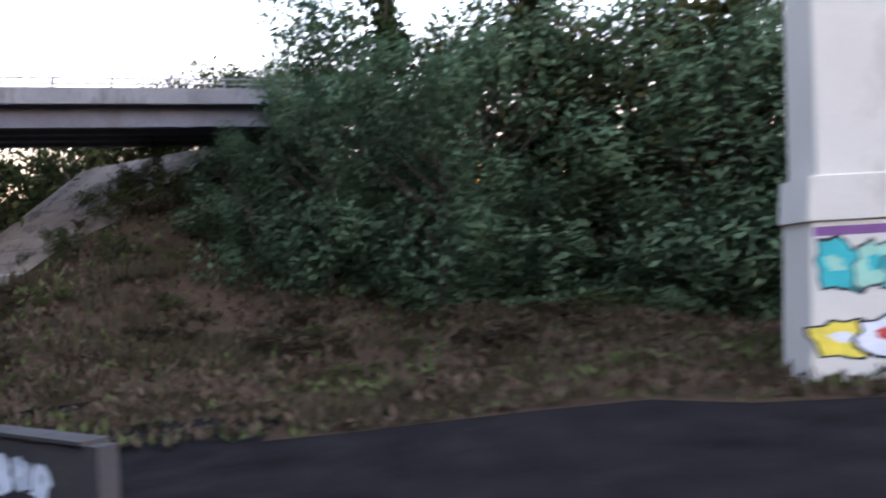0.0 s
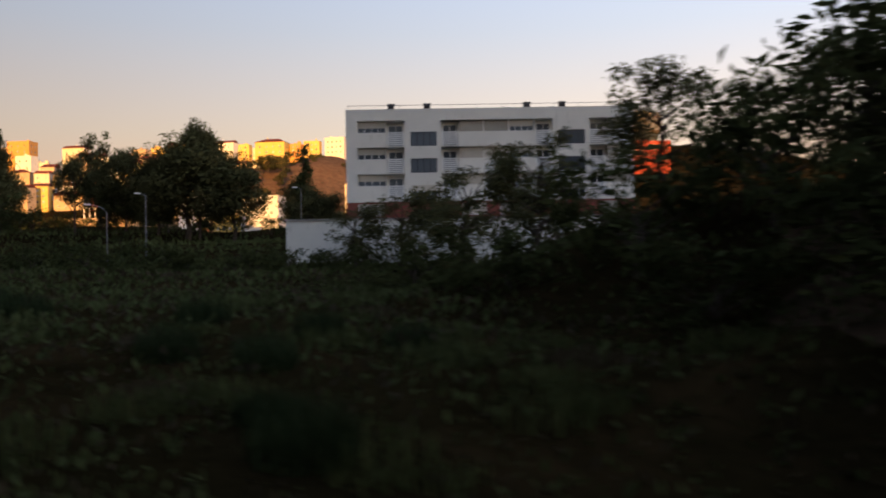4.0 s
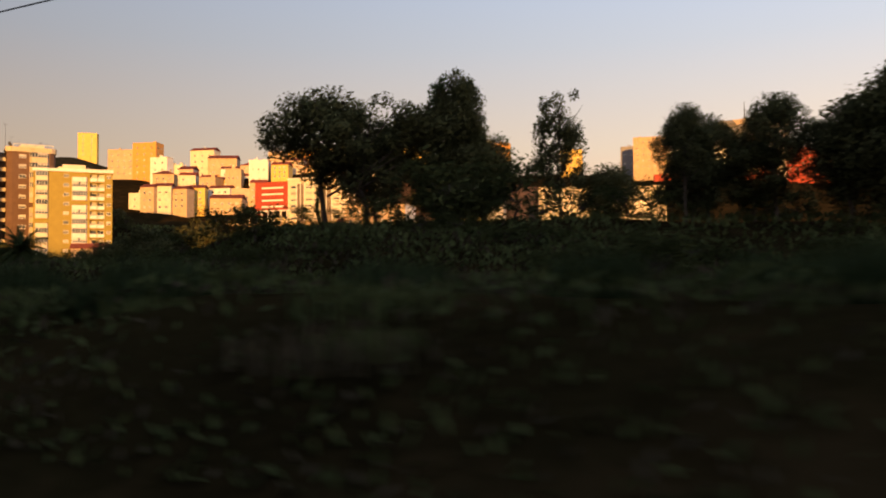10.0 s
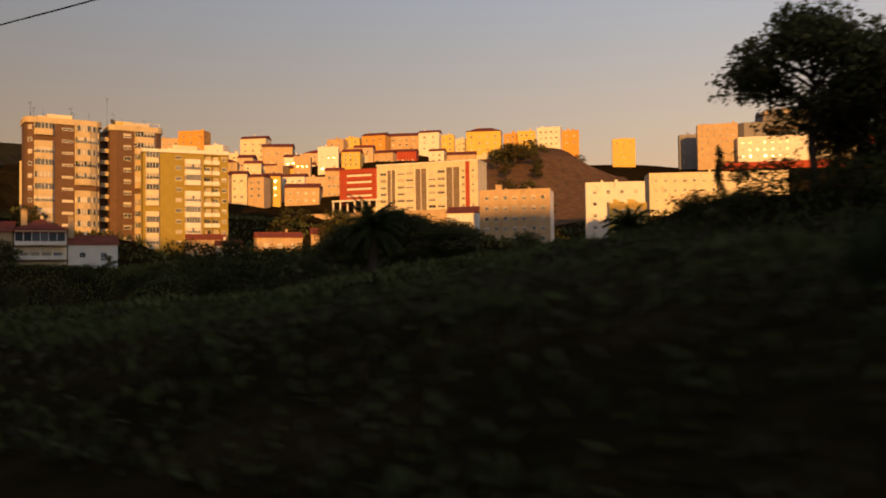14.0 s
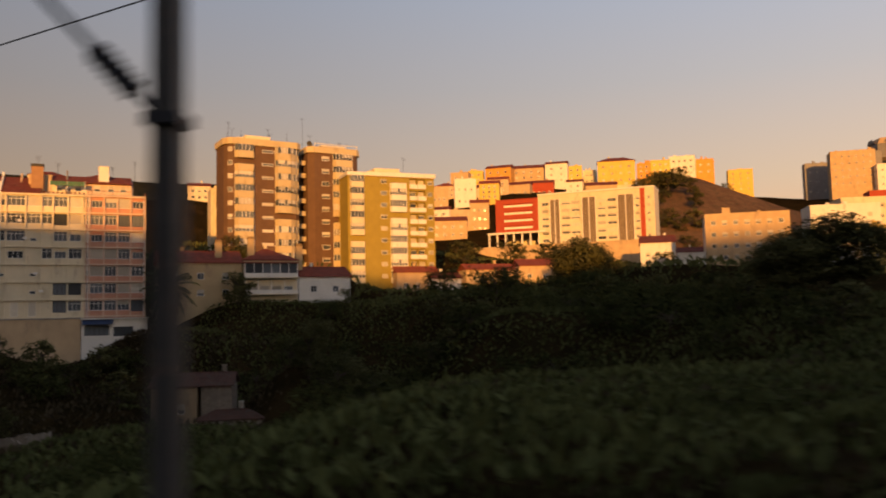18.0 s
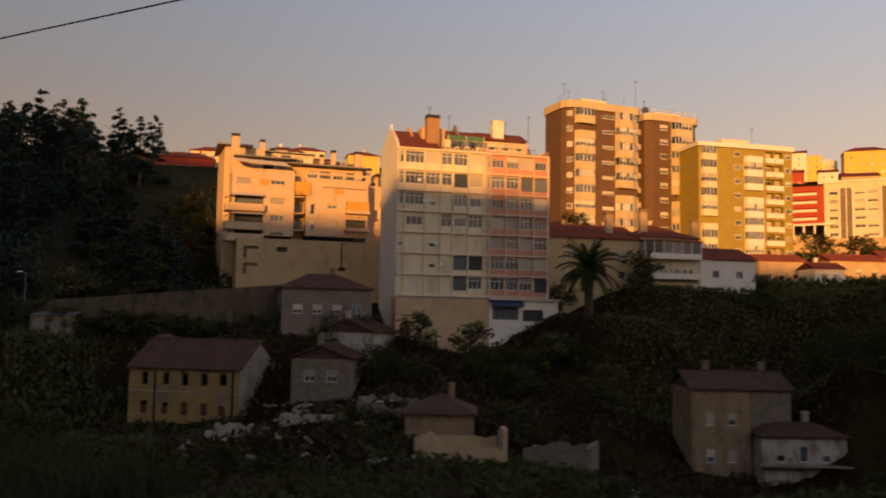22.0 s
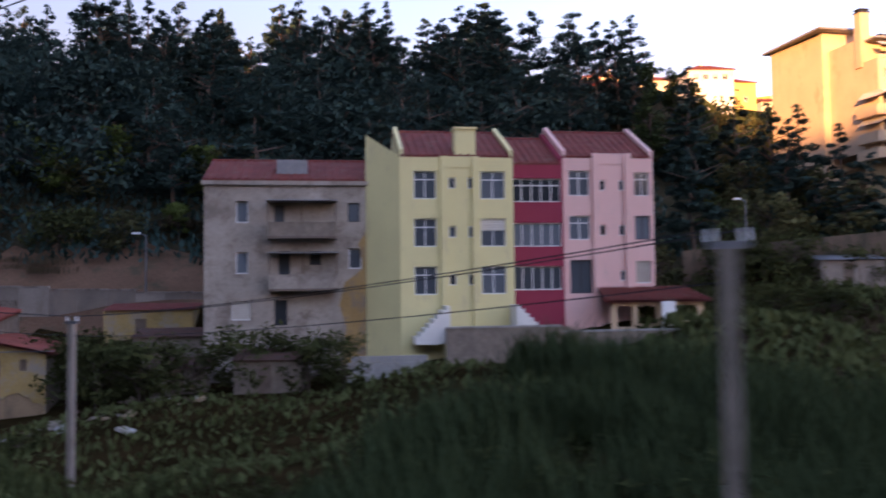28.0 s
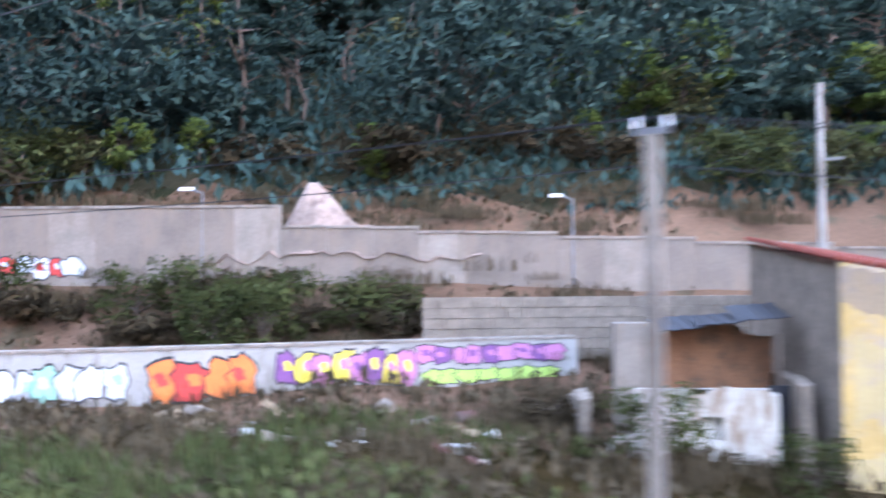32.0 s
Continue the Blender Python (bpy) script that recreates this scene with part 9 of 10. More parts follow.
for cx, cy in ((30.9, 4.0), (32.4, 3.5), (35.15, 1.7), (36.55, 1.2)):
    bm = bmesh.new()
    rng = random.Random(int(cx * 10))
    zs = [-6.0, -2.0, 1.2, 4.0, 5.6, 7.5, 10.2]
    rs = [0.74 + rng.uniform(-0.03, 0.04) for _ in zs]
    if cx > 36:
        rs[-3:] = [0.62, 0.62, 0.62]
    for k in range(len(zs) - 1):
        if k == 4:
            part("column", bm, COLUMN_BROWN, bridge, "brown stained concrete column", smooth=True)
            bm = bmesh.new()
        tube(bm, (cx, cy, zs[k]), (cx, cy, zs[k + 1]), rs[k], rs[k + 1], 18, caps=False)
    part("column_head", bm, CONCRETE_DK, bridge, "grey upper part of a column", smooth=True)
    if cx > 36:
        for z in (1.1, 5.5):
            bm = bmesh.new()
            tube(bm, (cx, cy, z), (cx, cy, z + 0.32), 0.80, 0.76, 16)
            part("column_band", bm, CONCRETE, bridge, "pale broken concrete collar")
bm = bmesh.new()
box(bm, -3.6, 3.6, -0.75, 0.75, 9.5, 10.15, m=pose(33.75, 2.6, 0, 0, 0, -29))
part("pier_cap", bm, DECK, bridge)

PAVING = material("worn_paving_stone", (0.19, 0.145, 0.112), 0.92, 0.3, 0.5, 6.0, 0.6, (0.07, 0.055, 0.04), 0.5)

# paved slope under the bridge: courses of stone slabs
slope = thing("paved_slope", pose(0, 0, 0), "sloping pavement of worn stone slabs under the bridge", "slope", kind="structure")
A, B, C, D = Vector((36.6, 3.3, -2.4)), Vector((43.6, 2.0, -2.9)), Vector((54.0, 16.6, 10.3)), Vector((44.2, 16.2, 9.3))
slab_up = (B - A).cross(D - A).normalized() * 0.16
rng = random.Random(3)
for j in range(14):
    for i in range(7):
        s0, s1, t0, t1 = (i + 0.004) / 7, (i + 0.996) / 7, (j + 0.004) / 14, (j + 0.996) / 14
        g = lambda s, t: A.lerp(B, s).lerp(D.lerp(C, s), t)
        lift = slab_up * rng.uniform(0.9, 1.15) + Vector((0, 0, 0.25))
        p = [g(s0, t0), g(s1, t0), g(s1, t1), g(s0, t1)]
        bm = bmesh.new()
        quad(bm, [q + lift for q in p])
        for k in range(4):
            quad(bm, [p[k] - slab_up * 8, p[(k + 1) % 4] - slab_up * 8, p[(k + 1) % 4] + lift, p[k] + lift])
        part("slab", bm, PAVING, slope)
bm = bmesh.new()
for k in range(8):
    q = A.lerp(D, 0.36).lerp(B.lerp(C, 0.36), k / 8)
    q2 = A.lerp(D, 0.36).lerp(B.lerp(C, 0.36), (k + 0.9) / 8)
    tube(bm, q + Vector((0, 0, 0.5)), q2 + Vector((0, 0, 0.5 + 0.05 * (k % 2))), 0.1, 0.1, 6)
part("ledge", bm, CONCRETE, slope)

# pale pier with paint on its foot, and the low walls by the line
pier = thing("bridge_pier", pose(85.6, -9.8, -4.0, 0, 0, 8), "pale concrete bridge pier with graffiti on its foot", "pier")
bm = bmesh.new()
rings = []
for z, left, front in ((0, -2.4, 0.0), (5.75, -2.0, 0.0), (5.8, -2.15, -0.12), (7.2, -2.0, -0.12), (7.25, -1.7, 0.0), (18.0, -1.2, 0.0)):
    rings.append([bm.verts.new(p) for p in ((left, front, z), (6.4, front, z), (6.4, 2.0, z), (left, 2.0, z))])
for r, s in zip(rings[:-1], rings[1:]):
    for k in range(4):
        bm.faces.new((r[k], r[(k + 1) % 4], s[(k + 1) % 4], s[k]))
bm.faces.new(rings[-1])
part("shaft", bm, PIER_PALE, pier)


splash(pier, lambda u, i, z: (u, i, z), -1.8, 6.2, 3.2, 5.2, (TEAL, MINT, TEAL, VIOLET), 5, 7)
splash(pier, lambda u, i, z: (u, i, z), -2.0, 6.2, 1.3, 2.8, (YELL, WHITE_P, REDP), 6, 5)
bm = bmesh.new()
box(bm, -1.95, 6.4, -0.006, -0.002, 5.3, 5.6)
part("painted_band", bm, VIOLET, pier)

low = thing("retaining_wall", pose(64.6, -19.6, -6.0, 0, 0, 151), "low concrete retaining wall with white lettering-like graffiti", "wall", kind="structure")
bm = bmesh.new()
box(bm, -0.5, 36, -0.5, 0, 0, 3.4)
part("wall", bm, DARK_CONCRETE, low)
bm = bmesh.new()
for k in range(0, 18):
    box(bm, k * 2, k * 2 + 1.96, -0.6, 0.1, 3.404, 3.5)
part("coping", bm, DARK_CONCRETE, low)
splash(low, lambda u, i, z: (u, -i + 0.02, z), 1.5, 16.0, 1.9, 3.1, (WHITE_P, SILVER, WHITE_P), 7, 16)

bm = bmesh.new()
box(bm, -1.6, 1.6, -0.7, 0.7, 8.5, 12.2, m=pose(54.3, 16.6, 0, 0, 0, -22))
part("abutment", bm, CONCRETE_DK, bridge)
splash(bridge, lambda u, i, z: (52.9 + u * 0.93, 16.45 - u * 0.37 + i, z), 0.0, 2.6, 10.4, 11.8, (TEAL, MINT, SILVER), 41, 3)
for t in (-0.6, 0.86, 2.78):
    x, y = off(t, 8.6)
    fence = thing("fence_post", pose(x, y, ground_z(x, y), 0, 0, 20 * t), "old square concrete fence post beside the line", "fence post", "fence posts")
    bm = bmesh.new()
    box(bm, -0.13, 0.13, -0.12, 0.12, -0.5, 1.55)
    bmesh.ops.bevel(bm, geom=bm.edges[:], offset=0.025, segments=1, affect="EDGES")
    part("post", bm, CONCRETE_DK, fence)
for x, y, h in ((46.8, 8.2, 1.7), (48.6, 6.6, 1.9), (45.9, 5.2, 1.5), (50.2, 9.4, 2.1), (47.4, 3.6, 1.4), (51.6, 6.0, 1.8), (44.6, 1.6, 1.3), (49.5, 12.6, 2.6), (47.2, 11.8, 2.4), (53.0, 10.4, 2.6)):
    tree("bush_a" if h > 1.6 else "scrub", x, y, h, 0.8, group="bushes on the cutting slope")

# ---- masts and wires along the line ----


def mast(x, y, h=9.0, short=False):
    z = ground_z(x, y)
    ob = thing("catenary_mast" if not short else "signal_post", pose(x, y, z), "grey steel line-side mast with bracket and insulator" if not short else "pale concrete line-side post carrying wires", "mast", "masts along the line" if not short else "posts along the line")
    bm = bmesh.new()
    if short:
        box(bm, -0.12, 0.12, -0.11, 0.11, -0.5, h)
        part("post", bm, CONCRETE_DK, ob)
        bm = bmesh.new()
        box(bm, -0.3, 0.3, -0.05, 0.05, h + 0.003, h + 0.12)
        part("crossbar", bm, GALV, ob)
        for u in (-0.25, 0.25):
            bm = bmesh.new()
            tube(bm, (u, 0, h + 0.12), (u, 0, h + 0.32), 0.05, 0.03, 6)
            part("insulator", bm, WHITE, ob)
        return ob
    b0, b1 = ([bm.verts.new((sx * t, sy * t, z)) for sx, sy in ((-1, -1), (1, -1), (1, 1), (-1, 1))] for t, z in ((0.13, -0.5), (0.13, h)))
    for k in range(4):
        bm.faces.new((b0[k], b0[(k + 1) % 4], b1[(k + 1) % 4], b1[k]))
    bm.faces.new(b1)
    part("post", bm, MAST_STEEL, ob)
    for z in (h - 1.2, h - 4.4):
        bm = bmesh.new()
        box(bm, -0.19, 0.19, -0.19, 0.19, z, z + 0.12)
        part("clamp", bm, DARK_METAL, ob)
    a, b = Vector((-0.12, -0.1, h - 4.25)), Vector((-1.45, -0.55, h - 2.75))
    bm = bmesh.new()
    tube(bm, a, b, 0.045, 0.045, 6)
    part("bracket", bm, DARK_METAL, ob)
    for k in range(6):
        bm = bmesh.new()
        p = a.lerp(b, 0.12 + k * 0.045)
        tube(bm, p, p + (b - a).normalized() * 0.09, 0.13, 0.09, 8)
        part("insulator_disc", bm, DARK_METAL, ob)
    return ob


MASTS = [(44.6, -17.8), (-37.0, 25.1), (-87.85, 53.1), (-128.0, 74.0), (-168.9, 93.2), (-207.85, 109.7), (-247.6, 118.5), (-291.4, 127.9)]
for x, y in MASTS:
    mast(x, y, 9.6)
POSTS = [(x, y, top - ground_z(x, y)) for x, y, top in ((-306.3, 139.2, -3.4), (-331.6, 153.0, -5.2), (-364.1, 147.9, -2.5), (-400.0, 149.0, -2.6))]
for x, y, h in POSTS:
    mast(x, y, h, True)


def wire(name, a, b, sag, r, label):
    bm = bmesh.new()
    a, b = Vector(a), Vector(b)
    p = a
    for k in range(1, 13):
        t = k / 12
        q = a.lerp(b, t) - Vector((0, 0, sag * 4 * t * (1 - t)))
        tube(bm, p, q, r, r, 4, caps=False)
        p = q
    bmesh.ops.remove_doubles(bm, verts=bm.verts, dist=0.004)
    ob = new(name, mesh_of(name, bm, DARK_METAL))
    return tagged(ob, label, "wire", "wires along the line")


WIRE_T = (4.0, 9.4, 11.4, 13.4, 16.0, 18.4, 19.4, 22.0, 24.4, 28.9, 33.0)
WIRE_H = (2.25, 2.18, 2.34, 2.16, 2.35, 2.53, 2.31, 2.24, 2.38, 2.51, 2.3)
span = [4.2 + 1.9 * k for k in range(16)]
for s0, s1 in zip(span[:-1], span[1:]):
    bm = bmesh.new()
    prev = None
    for k in range(9):
        s = s0 + (s1 - s0) * k / 8
        q = (*off(s, 4.2), float(np.interp(s, EYES[:, 0], EYES[:, 3]) + np.interp(s, WIRE_T, WIRE_H)))
        if prev:
            tube(bm, prev, q, 0.0065, 0.0065, 4, caps=False)
        prev = q
    bmesh.ops.remove_doubles(bm, verts=bm.verts, dist=0.003)
    tagged(new("overhead_wire", mesh_of("overhead_wire", bm, DARK_METAL)), "thin dark overhead wire above the track", "wire", "wires along the line")
for (x0, y0, h0), (x1, y1, h1) in zip(POSTS[:-1], POSTS[1:]):
    for d, dz in ((-0.25, 0.3), (0.25, 0.3), (0.0, -0.5)):
        wire("signal_wire", (x0 + d, y0, ground_z(x0, y0) + h0 + dz), (x1 + d, y1, ground_z(x1, y1) + h1 + dz), 0.25, 0.014, "thin wire strung along the line")

# rails of the neighbouring track
for v in (3.4, 5.07):
    bm = bmesh.new()
    prev = None
    for k in range(0, 129):
        t = k * 0.25
        x, y = off(t, v)
        z = float(np.interp(t, EYES[:, 0], EYES[:, 3])) - 3.2 + 0.22
        if prev:
            tube(bm, prev, (x, y, z), 0.07, 0.07, 4, caps=False)
        prev = (x, y, z)
    tagged(new("rail", mesh_of("rail", bm, RAIL)), "rusty steel rail of the neighbouring track", "rail", "rails", "structure")
bm = bmesh.new()
prev = None
for k in range(0, 129):
    t = k * 0.25
    z = float(np.interp(t, EYES[:, 0], EYES[:, 3])) - 3.2
    row = [(*off(t, v), z + dz) for v, dz in ((1.6, 0.0), (2.6, 0.16), (5.9, 0.16), (7.2, -0.25))]
    if prev:
        for i in range(3):
            quad(bm, [prev[i], prev[i + 1], row[i + 1], row[i]])
    prev = row
tagged(new("ballast_bed", mesh_of("ballast_bed", bm, BALLAST)), "grey-brown stone ballast of the railway track", "ballast", kind="structure")


# ---- street lamps ----
def lamp(x, y, h, curved=False, z=None):
    ob = thing("street_lamp", pose(x, y, ground_z(x, y) if z is None else z, 0, 0, 200), "grey metal street lamp, unlit", "street lamp", "street lamps")
    bm = bmesh.new()
    tube(bm, (0, 0, -0.5), (0, 0, h - (1.0 if curved else 0)), 0.09, 0.06, 7)
    part("pole", bm, GALV, ob)
    bm = bmesh.new()
    p = Vector((0, 0, h - 1.0)) if curved else Vector((0, 0, h))
    for k in range(5):
        a = (k + 1) / 5 * 1.35
        q = Vector((2.0 * (1 - math.cos(a)) * 1.2, 0, h - 1.0 + 1.1 * math.sin(a))) if curved else Vector((0.12 * (k + 1), 0, h + 0.04 * (k + 1)))
        tube(bm, p, q, 0.05, 0.04, 6)
        p = q
    part("arm", bm, GALV, ob)
    bm = bmesh.new()
    box(bm, p.x - 0.1, p.x + 0.6, -0.14, 0.14, p.z - 0.06, p.z + 0.1)
    part("lamp_head", bm, WHITE, ob)
    return ob


lamp(-12.0, 79.4, 8.4)
lamp(-19.0, 86.0, 7.6, True)
lamp(2.5, 96, 8.0)
lamp(-303.3, 208.4, 5.6)
lamp(-353.7, 185.5, 5.0)
lamp(-390.2, 167.8, 5.0)
lamp(-372.6, 175.6, 4.6)
lamp(-334, 196, 5.0)
up = thing("utility_pole", pose(-360.9, 173.0, -5.6), "tall concrete utility pole by the road", "pole")
bm = bmesh.new()
tube(bm, (0, 0, -1), (0, 0, 9.0), 0.19, 0.12, 8)
part("pole", bm, CONCRETE, up)
bm = bmesh.new()
box(bm, -0.1, 0.9, -0.08, 0.08, 5.6, 5.72)
part("crossbar", bm, GALV, up)

# ---- road wall, graffiti wall and ruin below the hill ----
rw = thing("retaining_wall", pose(-404, 161.6, -7.5, 0, 0, 24), "long pale stained retaining wall along the upper road", "wall", kind="structure")
for k in range(26):
    u = k * 2.4
    hi = 6.2 if u < 17 else 4.9 - 0.045 * (u - 26) + 0.08 * math.sin(k * 2.1)
    bm = bmesh.new()
    box(bm, u, u + 2.38, 0, 0.4, 0, hi)
    part("wall_panel", bm, WORN_WALL if k % 4 != 3 else PALE_WALL, rw)
    bm = bmesh.new()
    box(bm, u, u + 2.38, -0.06, 0.46, hi + 0.003, hi + 0.14)
    part("coping", bm, CONCRETE_DK, rw)
spoil = thing("spoil_heap", pose(-386.5, 171.0, -2.6, 0, 0, 24), "pale crumbling earth bank breaking through the wall", "earth")
bm = bmesh.new()
grid = []
for i in range(27):
    row = []
    for j in range(9):
        u, v = -4.5 + i * 0.55, -1.6 + j * 0.5
        h = (4.0 * math.exp(-((u - 0.8) / 1.9) ** 2) + 1.5 * math.exp(-((u - 4.6) / 2.6) ** 2)) * math.exp(-((v - 1.0) / 1.6) ** 2)
        row.append(bm.verts.new((u, v, -1.4 + h + 0.55 * noise.noise((u * 1.1, v * 1.3, 4.0)) + 0.3 * noise.noise((u * 2.9, v * 2.9, 9.0)))))
    grid.append(row)
for r, q in zip(grid[:-1], grid[1:]):
    for j in range(8):
        bm.faces.new((r[j], q[j], q[j + 1], r[j + 1]))
part("mound", bm, SPOIL, spoil)
splash(rw, lambda u, i, z: (u, i, z), 3.0, 9.0, 2.6, 3.8, (SILVER, WHITE_P, REDP), 8, 7)
gw = thing("graffiti_wall", pose(-378.5, 162.4, -10.6, 0, 0, 38.3), "low rendered wall covered with bright graffiti", "wall", kind="structure")
bm = bmesh.new()
box(bm, -14, 10, 0, 0.4, -1, 3.0)
part("wall", bm, CONCRETE, gw)
bm = bmesh.new()
for k in range(12):
    box(bm, -14 + k * 2, -14 + k * 2 + 1.95, -0.05, 0.5, 3.003, 3.12)
part("coping", bm, CONCRETE_DK, gw)
f = lambda u, i, z: (u, i, z)
splash(gw, f, -13.5, -8.2, 0.9, 2.7, (SILVER, WHITE_P, SILVER, MINT), 11, 7)
splash(gw, f, -7.3, -3.4, 0.8, 2.9, (ORNG, REDP, ORNG), 12, 4)
splash(gw, f, -2.6, 3.0, 1.2, 2.95, (VIOLET, YELL, PINKP, YELL, PINKP), 13, 8)
splash(gw, f, 3.0, 9.3, 2.0, 2.95, (PINKP, VIOLET, PINKP), 14, 9)
splash(gw, f, 3.0, 9.0, 1.2, 1.95, (LIME, LIME), 15, 7)
sw = thing("retaining_wall", pose(-377, 166.5, -8.6, 0, 0, 27), "rubble stone wall below the upper road", "wall", kind="structure")
rng = random.Random(12)
for j in range(6):
    u = 0.0
    while u < 17:
        wst = rng.uniform(0.5, 1.1)
        bm = bmesh.new()
        box(bm, u, u + wst - 0.03, rng.uniform(-0.05, 0.03), 0.4, j * 0.46, j * 0.46 + 0.44)
        part("stone", bm, STONE, sw)
        u += wst
ruin = thing("ruined_shed", pose(-368.6, 160.4, -11.6, 0, 0, 20), "ruined whitewashed shed with broken walls and dark roof sheet", "shed")
RUIN_WALLS = (((0.4, -0.7), (2.1, -0.5), 1.7, WHITEWASH), ((6.3, 0.1), (6.3, 3), 2.9, WHITEWASH), ((7.35, 0), (7.35, 3), 3.0, STONE), ((0.3, 0.4), (0.3, 4), 2.6, STONE))


def broken_wall(parent, p0, p1, thick, h, mat, rng, z0=-1.5):
    """A ruined wall in one piece with a ragged, sloping top."""
    bm = bmesh.new()
    a, b = Vector((*p0, 0)), Vector((*p1, 0))
    n = max(3, int((b - a).length / 0.4))
    nrm = Vector((-(b - a).y, (b - a).x, 0)).normalized() * thick / 2
    tops, z = [], h
    for k in range(n + 1):
        z = min(h * 1.1, max(h * 0.25, z + rng.choice((-0.35, -0.1, 0.0, 0.05, 0.15, 0.3))))
        tops.append(z)
    rows = []
    for k in range(n + 1):
        c = a.lerp(b, k / n)
        rows.append([bm.verts.new(q) for q in (c - nrm + Vector((0, 0, z0)), c - nrm + Vector((0, 0, tops[k])), c + nrm + Vector((0, 0, tops[k] - 0.08)), c + nrm + Vector((0, 0, z0)))])
    for r, s in zip(rows[:-1], rows[1:]):
        for i in range(3):
            bm.faces.new((r[i], s[i], s[i + 1], r[i + 1]))
    bm.faces.new(rows[0])
    bm.faces.new(rows[-1][::-1])
    return part("broken_wall", bm, mat, parent)


for p0, p1, h, mat in RUIN_WALLS:
    broken_wall(ruin, p0, p1, 0.4, h, mat, rng, -1.2)
bm = bmesh.new()
facade(bm, lambda u, i, z: (1.9 + u, i, z + (0.12 * math.sin(u * 2.3) + 0.1 * math.sin(u * 5.1) if z > 2.8 else 0)), 4.3, -1.5, 3.0, [(2.0, 2.8, 1.3, 2.1), (0.9, 1.0, 0.4, 0.5), (1.4, 1.5, 0.4, 0.5), (3.3, 3.4, 0.4, 0.5)], 0.3)
quad(bm, [(1.9, 0.3, 3.0), (6.2, 0.3, 3.0), (6.2, 0.3, -1.5), (1.9, 0.3, -1.5)])
quad(bm, [(1.9, 0, 3.0), (6.2, 0, 3.0), (6.2, 0.3, 3.0), (1.9, 0.3, 3.0)])
part("front_wall", bm, WHITEWASH, ruin, "broken whitewashed front wall")
bm = bmesh.new()
box(bm, 1.6, 2.75, 2.4, 3.2, -1, 5.0)
part("gate_pier", bm, PALE_WALL, ruin, "tall pale plastered pier")
broken_wall(ruin, (2.8, 3.0), (7.2, 3.0), 0.35, 4.5, BRICK_ORANGE, rng, -1.2)
bm = bmesh.new()
box(bm, 6.42, 7.2, 0.9, 0.98, -0.5, 3.0)
part("doorway_board", bm, DARK_METAL, ruin)
for k, (u, ww, z, tilt) in enumerate(((2.9, 1.6, 4.75, 9), (4.3, 1.5, 4.95, 6), (5.6, 1.7, 5.1, 12))):
    bm = bmesh.new()
    for q in range(6):
        a = ww * q / 6
        box(bm, a, a + ww / 6 - 0.02, 0, 2.0, 0.03 * (q % 2), 0.03 * (q % 2) + 0.03, m=pose(u, 1.3, z, tilt, -4, 3 - 3 * k))
    part("roof_sheet", bm, DARK_METAL, ruin, "dark corrugated roof sheet")
for u in (3.0, 7.0):
    bm = bmesh.new()
    tube(bm, (u, 1.5, -0.5), (u, 1.5, 4.7), 0.07, 0.07, 6)
    part("roof_post", bm, WOOD, ruin)

# sheds, low walls and rubble in front of the row and in the valley
def shed(x, y, yaw, w, d, h, mat, roof, label, seed=0):
    ob = thing("shed", pose(x, y, ground_z(x, y), 0, 0, yaw), label, "shed")
    g, _, _ = side("front", w, d)
    bm = bmesh.new()
    facade(bm, g, w, -1.5, h, [(w * 0.35, w * 0.35 + 0.9, 0.0, min(1.9, h - 0.3))], 0.15)
    for s in ("left", "right", "back"):
        g, ln, _ = side(s, w, d)
        facade(bm, g, ln, -1.5, h, [])
    part("wall", bm, mat, ob)
    bm = bmesh.new()
    box(bm, w * 0.35, w * 0.35 + 0.9, 0.12, 0.18, 0.0, min(1.9, h - 0.3))
    part("door", bm, WOOD, ob)
    bm = bmesh.new()
    n = int(w / 0.3)
    for k in range(n):
        u = -0.2 + k * (w + 0.4) / n
        q = [(u, -0.3, h), (u + (w + 0.4) / n * 0.5, -0.3, h + 0.06), (u + (w + 0.4) / n * 0.5, d + 0.2, h + 0.56), (u, d + 0.2, h + 0.5)]
        quad(bm, q)
        quad(bm, [q[1], (u + (w + 0.4) / n, -0.3, h), (u + (w + 0.4) / n, d + 0.2, h + 0.5), q[2]])
    part("roof", bm, roof, ob)
    return ob


shed(-335.5, 171.0, 20, 4.2, 3.0, 2.2, STONE, TILE_OLD, "low tumbledown shed with old tiled roof")
shed(-341.5, 170.5, 30, 3.6, 3.0, 1.8, CONCRETE_DK, TILE_OLD, "small block shed with old tiled roof")
shed(-346.5, 175.0, 26, 6.0, 3.4, 3.0, STONE, TILE_OLD, "long dark outbuilding with tiled roof")
shed(-353.0, 179.5, 24, 7.0, 3.0, 2.6, OLD_CREAM, TILE, "low cream outbuilding with red tiles beside the old house")
shed(-297.6, 202.6, 16, 5.5, 2.6, 2.2, CONCRETE_DK, GALV, "low sunken shed with a pale sheet roof")
lw = thing("garden_wall", pose(-329.0, 174.0, -9.9, 0, 0, 24), "low pale block wall on the grass", "wall")
bm = bmesh.new()
for k in range(9):
    for j in range(4):
        box(bm, k * 0.55 + (0.27 if j % 2 else 0), k * 0.55 + 0.53 + (0.27 if j % 2 else 0), 0, 0.3, j * 0.42, j * 0.42 + 0.4)
part("blocks", bm, CONCRETE, lw)

